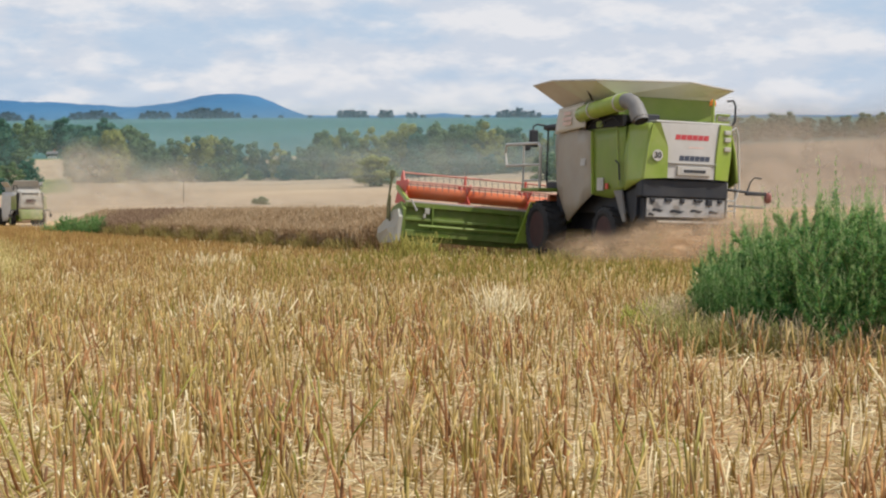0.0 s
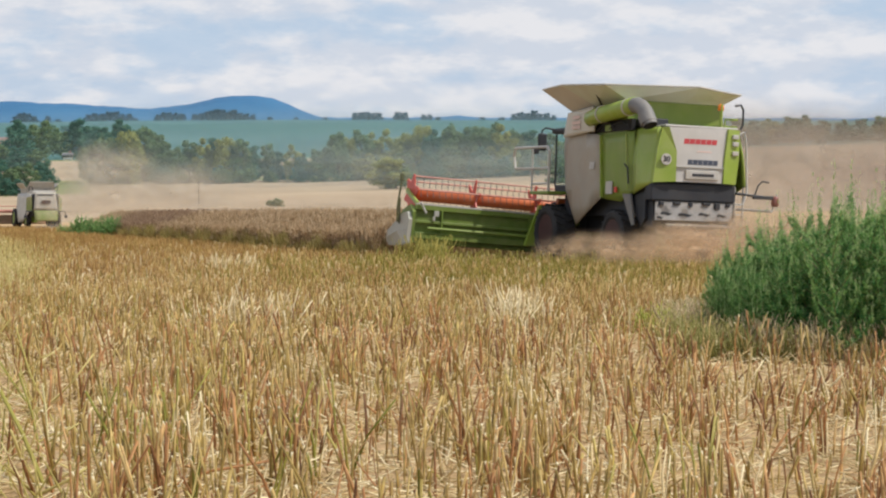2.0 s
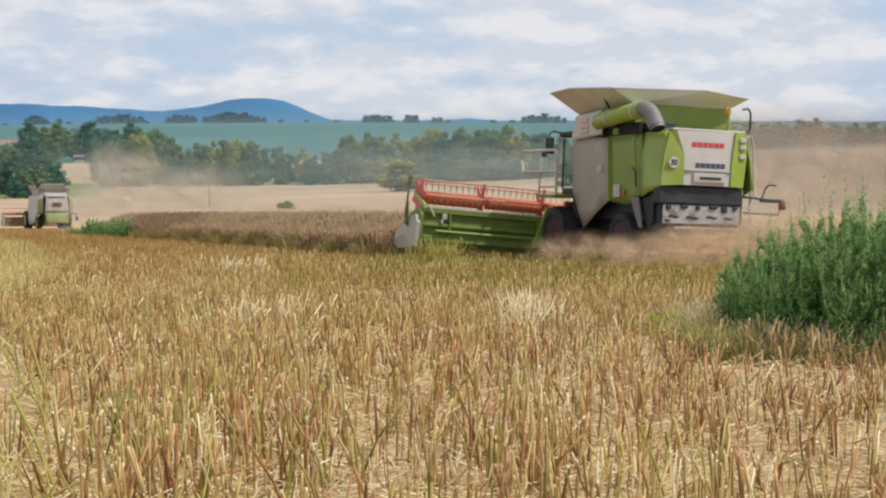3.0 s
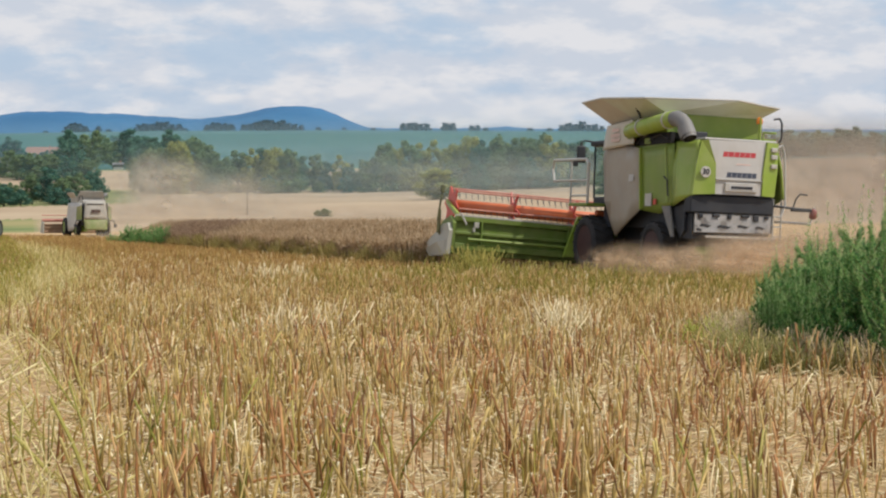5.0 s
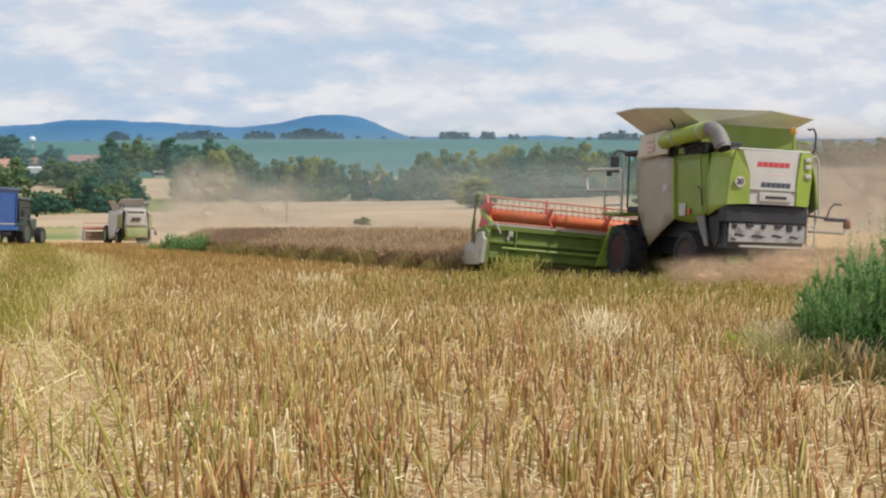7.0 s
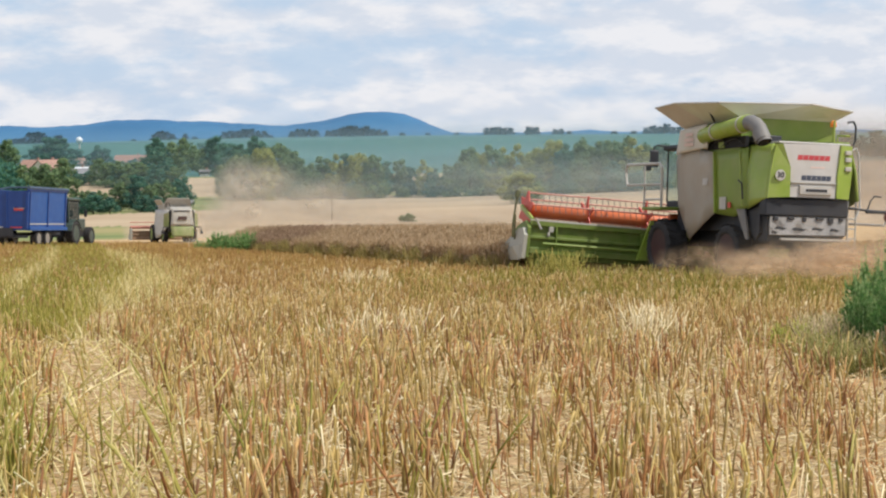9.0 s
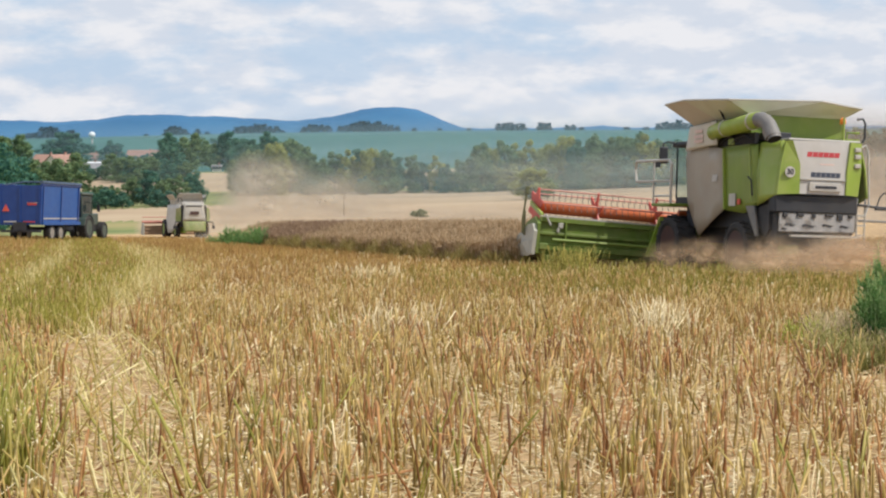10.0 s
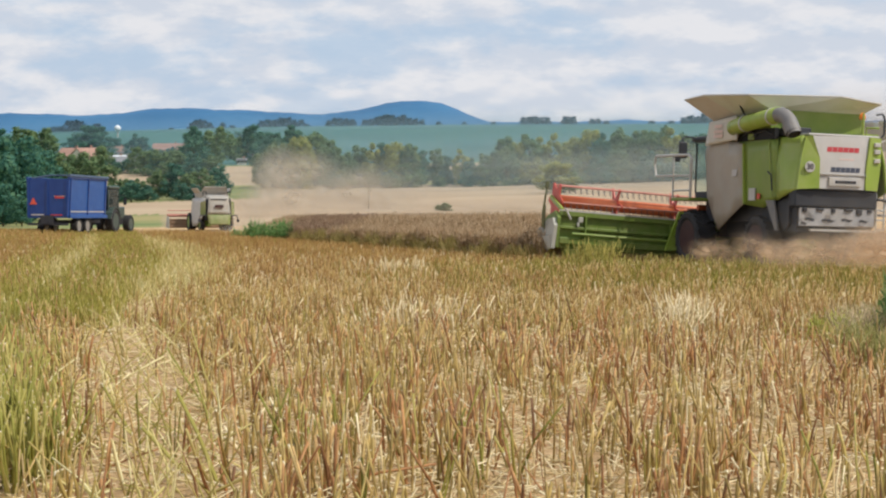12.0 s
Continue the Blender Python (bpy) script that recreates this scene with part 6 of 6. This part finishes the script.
M_WEEDSTEM = material("weed_stems", [(0.3, (0.10, 0.13, 0.05)), (0.7, (0.20, 0.19, 0.09))], rough=0.8)
M_DRYGRASS = material("dry_grass", [(0.0, (0.26, 0.19, 0.07)), (0.5, (0.44, 0.33, 0.14)), (1.0, (0.62, 0.50, 0.26))], rough=0.8, source="island", translucent=0.2)

M_DEADGRASS = material("dead_brown_grass", [(0.0, (0.32, 0.23, 0.12)), (0.5, (0.50, 0.37, 0.21)), (1.0, (0.68, 0.54, 0.35))], rough=0.9, source="island")
M_EDGEGRASS = material("olive_grass", [(0.0, (0.20, 0.21, 0.045)), (0.5, (0.34, 0.31, 0.085)), (1.0, (0.54, 0.44, 0.19))], rough=0.7, source="island", translucent=0.3)
M_GREENPATCH = material("fresh_grass", [(0.0, (0.33, 0.36, 0.045)), (0.5, (0.45, 0.46, 0.07)), (1.0, (0.58, 0.55, 0.14))], rough=0.7, source="island", translucent=0.3)


def make_weed(seed, leaves=3000, leaf=0.036, rise=0.85):
    """One weed, one unit tall: a stem with side shoots and narrow drooping leaves, seed heads at the top."""
    g = np.random.default_rng(seed)
    root = tagged(new("tall_weed"), "tall green leafy weed at the field's edge", "weed", group="tall weeds")
    bm = bmesh.new()
    lines = [np.array([[0, 0, -0.03], [0.02 * g.normal(), 0.02 * g.normal(), 0.5], [0.06 * g.normal(), 0.06 * g.normal(), 1.0]])]
    for k in range(15):
        h = 0.08 + 0.70 * k / 14
        a = k * 2.4 + g.random()
        b = np.array([0, 0, h])
        o = np.array([math.cos(a), math.sin(a), 0]) * (0.34 - 0.20 * h) * g.uniform(0.6, 1.15)
        lines.append(np.array([b, b + o * 0.7 + [0, 0, 0.12], b + o + [0, 0, g.uniform(0.16, 0.34) - 0.08 * h]]))
    for l in lines:
        tube(bm, [tuple(p) for p in l], 0.006, 4, 0.002)
    tagged(part("stem", bm, M_WEEDSTEM, root), kind="stuff")
    i = g.integers(0, len(lines), leaves)
    i[: leaves // 14] = 0
    f = g.random(leaves) ** 0.6
    ln = np.array(lines)[i]
    p = np.where(f[:, None] < 0.5, ln[:, 0] + (ln[:, 1] - ln[:, 0]) * 2 * f[:, None], ln[:, 1] + (ln[:, 2] - ln[:, 1]) * (2 * f[:, None] - 1))
    a = g.random(leaves) * 6.28
    d = np.stack([np.cos(a), np.sin(a), g.normal(rise, 0.6, leaves)], -1)
    s = (leaf * g.uniform(0.5, 1.25, leaves) * (1.1 - 0.5 * p[:, 2]))[:, None]
    side = np.stack([-np.sin(a), np.cos(a), g.normal(0, 0.4, leaves)], -1)
    tip = p + d * s + np.array([0, 0, -0.25]) * s
    mid = p + d * s * 0.5 + np.array([0, 0, 0.08]) * s
    v = np.stack([p, mid + side * s * 0.095, tip, mid - side * s * 0.095], 1).reshape(-1, 3)
    o = (np.arange(leaves) * 4)[:, None, None]
    t = (o + np.array([[0, 1, 2], [0, 2, 3]])[None]).reshape(-1, 3)
    # feathery flower heads at the shoots' ends, their pale green also painting the sunlit tops
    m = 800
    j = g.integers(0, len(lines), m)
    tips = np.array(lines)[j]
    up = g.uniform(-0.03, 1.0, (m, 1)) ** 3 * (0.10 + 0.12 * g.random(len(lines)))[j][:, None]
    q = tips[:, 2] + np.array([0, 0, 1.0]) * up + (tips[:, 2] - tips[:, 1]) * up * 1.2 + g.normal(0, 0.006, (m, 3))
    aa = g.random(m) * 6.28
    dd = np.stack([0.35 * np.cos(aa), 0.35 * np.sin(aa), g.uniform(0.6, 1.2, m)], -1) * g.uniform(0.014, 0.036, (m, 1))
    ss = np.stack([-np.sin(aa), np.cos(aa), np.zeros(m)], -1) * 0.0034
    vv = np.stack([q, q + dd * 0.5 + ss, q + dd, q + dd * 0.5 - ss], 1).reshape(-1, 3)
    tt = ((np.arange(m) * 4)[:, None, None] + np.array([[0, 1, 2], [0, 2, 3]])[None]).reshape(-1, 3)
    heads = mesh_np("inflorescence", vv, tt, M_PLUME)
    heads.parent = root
    tagged(heads, "feathery flower heads, pale green partly for the sunlit tops", kind="stuff")
    ob = mesh_np("leaves", v, t, M_WEED)
    ob.parent = root
    tagged(ob, "narrow green leaves", kind="stuff")
    return root


def plant_weeds():
    src = [make_weed(40 + k) for k in range(3)] + [make_weed(50 + k, 2200, 0.048, 0.5) for k in range(4)]
    used = set()
    g = random.Random(5)
    for k in range(215):
        u = 0.166 + 0.294 * g.random() ** 1.25
        y = g.uniform(13.6 + 2.4 * max(0.0, min(1.0, (0.245 - u) / 0.07)), 18.8)
        edge = 0.166 + 0.010 * math.sin(y * 2.1)
        u = max(u, edge)
        x = u * y
        rise = min(1.0, 0.58 + (u - edge) * 5.5)
        h = g.uniform(0.90, 1.36) * rise * (1.0 + 0.13 * min(1, (u - edge) / 0.11)) * (0.55 if g.random() < 0.12 else 1)
        m = Matrix.Translation((x, y, gz(x, y))) @ Matrix.Rotation(g.random() * 6.28, 4, "Z") @ Matrix.Rotation(g.gauss(0, 0.08), 4, "X")
        s = g.choice(src)
        wide = g.uniform(0.75, 1.15)
        ob = s if s not in used else copy_thing(s, m)
        used.add(s)
        ob.matrix_basis = m @ Matrix.Diagonal((h * wide, h * wide, h, 1))
    for k in range(26):       # a thicket of the same weeds at the crop's end
        u = -0.257 + 0.037 * (k / 25) + g.uniform(-0.002, 0.002)
        y = 94.0 + (u + 0.257) / 0.037 * -11.0 + g.uniform(-1.2, 0.4)
        h = g.uniform(0.95, 1.5) * (0.6 if u < -0.250 else 1.0)
        m = Matrix.Translation((u * y, y, gz(u * y, y))) @ Matrix.Rotation(g.random() * 6.28, 4, "Z")
        ob = tagged(copy_thing(g.choice(src), m), "tall green leafy weed at the end of the uncut crop")
        ob.matrix_basis = m @ Matrix.Diagonal((h * 1.6, h * 1.6, h * 0.78, 1))
    n = 1500
    y = rng.uniform(14.2, 18.8, n)
    u = 0.150 + 0.20 * rng.random(n) ** 1.3
    stalks("dry_grass", M_DRYGRASS, u * y, y, rng.uniform(0.08, 0.32, n), rng.uniform(0.003, 0.006, n), 0.5, "dry pale grass at the foot of the weeds", "grass", bend=0.25)
    # brown dead tufts and a low green patch before them
    cx, cy = np.array([2.48, 2.72, 3.45, 3.05, 2.62, 3.7, 2.95, 3.35, 3.95]), np.array([16.6, 16.2, 14.6, 15.0, 17.6, 14.0, 14.3, 13.9, 13.9])
    k = np.repeat(np.arange(9), [300, 180, 260, 140, 260, 160, 130, 170, 150])
    stalks("dead_tufts", M_DEADGRASS, cx[k] + rng.normal(0, 0.17, len(k)), cy[k] + rng.normal(0, 0.25, len(k)), rng.uniform(0.14, 0.44, len(k)), rng.uniform(0.0025, 0.005, len(k)), 0.7,
           "brown dead tufts at the edge of the weeds", "grass", bend=0.3)
    k = 700
    stalks("low_green_patch", M_GREENPATCH, rng.normal(2.38, 0.20, k), rng.normal(17.2, 0.5, k), rng.uniform(0.12, 0.30, k), rng.uniform(0.004, 0.009, k), 0.6,
           "low fresh green grass before the weeds", "grass", bend=0.3)
    n = 9000
    y = rng.uniform(13.6, 19.0, n)
    u = 0.135 + 0.21 * rng.random(n)
    stalks("green_edge_grass", M_EDGEGRASS, u * y, y, rng.uniform(0.08, 0.36, n), rng.uniform(0.003, 0.007, n), 0.6, "green grass at the foot of the weeds", "grass", bend=0.25)


plant_weeds()


# ---- dust ----
def dust_material(name, colour, strength, scale, low=0.3, high=0.68):
    m = bpy.data.materials.new(name)
    m.use_nodes = True
    nt = m.node_tree
    nt.nodes.clear()
    n, l = nt.nodes.new, nt.links.new
    tc = n("ShaderNodeTexCoord")
    mul = n("ShaderNodeVectorMath")
    mul.operation = "MULTIPLY"
    mul.inputs[1].default_value = (1, 0, 1)
    l(tc.outputs["Object"], mul.inputs[0])
    ln = n("ShaderNodeVectorMath")
    ln.operation = "LENGTH"
    l(mul.outputs[0], ln.inputs[0])
    fall = n("ShaderNodeMapRange")
    fall.interpolation_type = "SMOOTHERSTEP"
    fall.inputs["From Min"].default_value, fall.inputs["From Max"].default_value = 0.95, 0.0
    l(ln.outputs["Value"], fall.inputs["Value"])
    g = n("ShaderNodeNewGeometry")
    tex = n("ShaderNodeTexNoise")
    tex.inputs["Scale"].default_value, tex.inputs["Detail"].default_value, tex.inputs["Roughness"].default_value = scale, 6, 0.6
    l(g.outputs["Position"], tex.inputs["Vector"])
    mr = n("ShaderNodeMapRange")
    mr.inputs["From Min"].default_value, mr.inputs["From Max"].default_value = low, high
    l(tex.outputs["Fac"], mr.inputs["Value"])
    a = n("ShaderNodeMath")
    a.operation = "MULTIPLY"
    l(fall.outputs[0], a.inputs[0])
    l(mr.outputs[0], a.inputs[1])
    b = n("ShaderNodeMath")
    b.operation = "MULTIPLY"
    b.inputs[1].default_value = strength
    l(a.outputs[0], b.inputs[0])
    df = n("ShaderNodeBsdfDiffuse")
    df.inputs["Color"].default_value = (*colour, 1)
    tl = n("ShaderNodeBsdfTranslucent")
    tl.inputs["Color"].default_value = (*colour, 1)
    body = n("ShaderNodeMixShader")
    body.inputs[0].default_value = 0.5
    l(df.outputs[0], body.inputs[1])
    l(tl.outputs[0], body.inputs[2])
    tp = n("ShaderNodeBsdfTransparent")
    mx = n("ShaderNodeMixShader")
    l(b.outputs[0], mx.inputs[0])
    l(tp.outputs[0], mx.inputs[1])
    l(body.outputs[0], mx.inputs[2])
    out = n("ShaderNodeOutputMaterial")
    l(mx.outputs[0], out.inputs["Surface"])
    return m


def puff_mesh(name, mat, seed):
    """A billow one unit in radius: a lumpy bowl of dust."""
    g = np.random.default_rng(seed)
    rings, seg = 9, 28
    ph = g.random(6) * 6.28
    v, t = [[0, -0.45, 0]], []
    for i in range(1, rings + 1):
        r = i / rings
        for k in range(seg):
            a = 2 * math.pi * k / seg
            y = -0.45 * (1 - r * r) + 0.06 * math.sin(5 * r + 3 * a + ph[0]) + 0.05 * math.sin(2 * a + ph[1] + 7 * r)
            v.append([r * math.cos(a), y, r * math.sin(a)])
    for k in range(seg):
        t.append((0, 1 + k, 1 + (k + 1) % seg))
    for i in range(rings - 1):
        for k in range(seg):
            a, b = 1 + i * seg + k, 1 + i * seg + (k + 1) % seg
            t += [(a, a + seg, b + seg), (a, b + seg, b)]
    ob = mesh_np(name, np.array(v), np.array(t), mat)
    ob.data.polygons.foreach_set("use_smooth", [True] * len(t))
    me = ob.data
    bpy.data.objects.remove(ob)
    return me


M_CHAFF = dust_material("chaff_dust", (0.72, 0.535, 0.36), 1.0, 1.6, 0.36, 0.70)
M_HAZE = dust_material("drifting_dust", (0.60, 0.55, 0.47), 0.5, 0.09)
M_THICK = dust_material("thick_drifting_dust", (0.50, 0.42, 0.35), 0.62, 0.05, 0.05, 0.62)
M_AIRTHIN = dust_material("faint_haze", (0.44, 0.57, 0.60), 0.17, 0.004, -0.2, 0.45)
M_AIR = dust_material("summer_haze", (0.42, 0.56, 0.66), 0.26, 0.004, -0.2, 0.45)
M_VEIL = dust_material("thin_dust_veil", (0.56, 0.54, 0.47), 0.22, 0.02)


def make_dust(label, mat, puffs, seed):
    """puffs: (direction, distance, sight slope in thousandths, half width, half height), all in metres but the slope."""
    root = tagged(new("dust_cloud"), label, "dust", group="dust clouds")
    meshes = [puff_mesh("puff", mat, seed + k) for k in range(3)]
    for k, (u, y, e, w, h) in enumerate(puffs):
        ob = new("puff", meshes[k % 3])
        ob.parent = root
        ob.matrix_basis = Matrix.Translation((u * y, y, EYE_H + e * y / 1000)) @ Matrix.Rotation(-math.atan(u), 4, "Z") @ Matrix.Diagonal((w, min(w, h), h, 1))
        ob.visible_shadow = False
    return root


g_d = random.Random(3)
chaff = make_dust("tan chaff and dust blown out behind the combine", M_CHAFF,
                  [(0.145, 36.2, -79, 1.3, 0.45), (0.125, 36.6, -83, 1.0, 0.42), (0.165, 35.8, -79, 1.3, 0.50), (0.185, 36.0, -76, 1.3, 0.54), (0.11, 37.0, -85, 0.9, 0.35),
                   (0.155, 35.2, -84, 1.7, 0.45), (0.19, 35.0, -82, 1.5, 0.55), (0.135, 37.6, -78, 1.1, 0.5), (0.175, 37.4, -74, 1.2, 0.58), (0.095, 37.8, -86, 0.8, 0.3),
                   (0.16, 36.0, -81, 1.6, 0.43), (0.205, 35.4, -79, 1.8, 0.58), (0.225, 34.8, -82, 1.8, 0.43), (0.245, 34.6, -80, 1.8, 0.58), (0.15, 35.6, -80, 1.2, 0.50), (0.21, 36.2, -74, 1.5, 0.65), (0.235, 35.8, -75, 1.6, 0.65), (0.185, 36.8, -78, 1.0, 0.50)] + [(0.09 + 0.019 * k, 35.2 + 0.3 * (k % 3), -89 + (k % 2), 1.2, 0.54) for k in range(10)], 50)
right_dust = make_dust("broad tan dust drifting over the cut field", M_THICK,
                       [(0.20 + 0.035 * k + g_d.uniform(-0.01, 0.01), 70 + 9 * (k % 3), -38 + g_d.uniform(-8, 12), 5.0, 4.6) for k in range(6)] +
                       [(0.14 + 0.05 * k, 120 + 10 * k, -26 + g_d.uniform(-6, 10), 11, 6.5) for k in range(6)], 60)
far_dust = make_dust("tan dust plume behind the far combine", M_HAZE,
                     [(-0.255 + 0.013 * k, 118 + 3 * (k % 4), -58 + 2.0 * k + g_d.uniform(-4, 6), 3.0 + 0.35 * k, 1.9 + 0.2 * k) for k in range(8)] +
                     [(-0.258, 122, -72, 3.4, 0.8), (-0.256, 119, -76, 2.2, 0.6), (-0.262, 120, -74, 1.8, 0.7), (-0.268, 121, -73, 2.4, 0.6), (-0.25, 121, -54, 2.8, 2.2), (-0.240, 123, -44, 3.2, 2.6), (-0.228, 125, -36, 3.4, 2.6), (-0.214, 127, -32, 3.6, 2.3), (-0.245, 124, -40, 2.6, 3.0), (-0.235, 128, -30, 2.6, 2.8), (-0.15, 112, -56, 7, 1.6), (-0.10, 105, -57, 6, 1.5), (-0.05, 100, -56, 6, 1.6)], 70)
veil = make_dust("thin dust veil lying before the hedgerow", M_VEIL,
                 [(-0.22 + 0.045 * k, 360 - 8 * (k % 3), -31 + g_d.uniform(-3, 4), 17, 7.0) for k in range(9)] +
                 [(0.04, 250, -30, 12, 7), (0.0, 240, -34, 11, 6), (-0.06, 235, -36, 10, 5), (-0.045, 250, -37, 9, 6), (-0.03, 255, -36, 9, 5)], 80)
air = make_dust("thin blue summer haze over the valley", M_AIR,
                [(-0.1, 640, -18, 600, 24), (-0.1, 1380, -9, 1100, 30)], 90)
near_air = make_dust("faint summer haze before the hedgerow", M_AIRTHIN, [(0.0, 286, -28, 140, 20), (-0.04, 340, -30, 190, 16)], 95)
ground_dust = make_dust("low tan dust creeping over the stubble beside the wheels", M_CHAFF,
                        [(0.070 + 0.014 * k, 38.4 - 0.25 * k, -86 + 1.2 * math.sin(k * 1.7), 1.0, 0.50 + 0.10 * (k % 3)) for k in range(9)], 54)
M_WISP = dust_material("hanging_dust", (0.62, 0.55, 0.47), 0.08, 0.35, 0.1, 0.65)
wisp = make_dust("thin dust hanging round the machine", M_WISP,
                 [(0.215, 35.0, -55, 2.6, 1.9), (0.26, 35.0, -52, 2.8, 2.0), (0.19, 34.8, -72, 2.4, 0.9), (0.145, 35.4, -74, 2.2, 0.9), (0.165, 35.2, -70, 2.2, 1.0)], 99)


# ---- what moves ----
FAR_POSE = pose(-0.2704 * 126, 126, gz(-0.2704 * 126, 126), -3.5, 1.5, 27)
TRAILER_POSE = pose(-0.3869 * 85, 85, gz(-0.3869 * 85, 85) + 0.02, -3.4, 0, -2)
TRACTOR_POSE = TRAILER_POSE @ pose(0.0, 7.9, 0.0, 0, 0, 0)


def motions():
    steps = [i * 1.5 for i in range(9)]
    spin = [i * 0.75 for i in range(17)]
    walk(combine, [(t, between(COMBINE_0, COMBINE_1, t / 12)) for t in steps])
    for wheel, centre, radius in combine_wheels:
        turn = math.degrees(2.63 / radius)
        walk(wheel, [(t, Matrix.Translation(centre) @ pose(0, 0, 0, -turn * t / 12)) for t in steps])
    axle = (C_FIT @ HEADER_AT) @ Vector((0, 3.7, 1.42))
    walk(combine_reel, [(t, Matrix.Translation(axle) @ pose(0, 0, 0, 0, HEADER_TILT, 0) @ pose(0, 0, 0, -52 * t)) for t in spin])
    # the tines keep pointing down while the reel turns
    for ob in combine_reel.children:
        if ob.name.startswith("tines"):
            at = ob.matrix_basis.copy()
            walk(ob, [(t, at @ pose(0, 0, 0, 52 * t)) for t in spin])
    walk(far_combine, [(t, Matrix.Translation((-0.4 * t / 12, 0.9 * t / 12, -0.05 * t / 12)) @ FAR_POSE) for t in steps])
    for thing, at, wheels in ((trailer, TRAILER_POSE, trailer_wheels), (tractor, TRACTOR_POSE, tractor_wheels)):
        walk(thing, [(t, at @ pose(0, 1.1 * (t / 12 - 1), 0)) for t in steps])
        for wheel, centre, radius in wheels:
            walk(wheel, [(t, Matrix.Translation(centre) @ pose(0, 0, 0, -math.degrees(1.1 / radius) * t / 12)) for t in steps])
    # dust hangs and drifts slowly to the right of the machines
    walk(chaff, [(t, pose(0.55 * t / 12, 1.2 * t / 12, 0.10 - 0.10 * t / 12 + 0.06 * math.sin(t * 0.6))) for t in steps])
    walk(right_dust, [(t, pose(1.2 * t / 12, 0.5 * t / 12, 0.15 * t / 12)) for t in steps])
    walk(far_dust, [(t, pose(0.9 * t / 12, 0.4 * t / 12, 0.2 * t / 12)) for t in steps])
    walk(wisp, [(t, pose(1.5 - 2.9 * t / 12, 2.2 * t / 12, -0.1)) for t in steps])
    walk(near_air, [(t, pose(0.8 * t / 12, 0, 0)) for t in steps])
    walk(ground_dust, [(t, pose(0.9 - 1.5 * math.sin(0.45 * t) ** 2 - 0.5 * t / 12, 1.9 * t / 12, -0.02 - 0.05 * t / 12 - 0.08 * math.cos(0.9 * t))) for t in steps])
    walk(air, [(t, pose(1.0 * t / 12, 0, 0)) for t in steps])
    walk(veil, [(t, pose(2.0 * t / 12, 0, 0.3 * t / 12)) for t in steps])


motions()
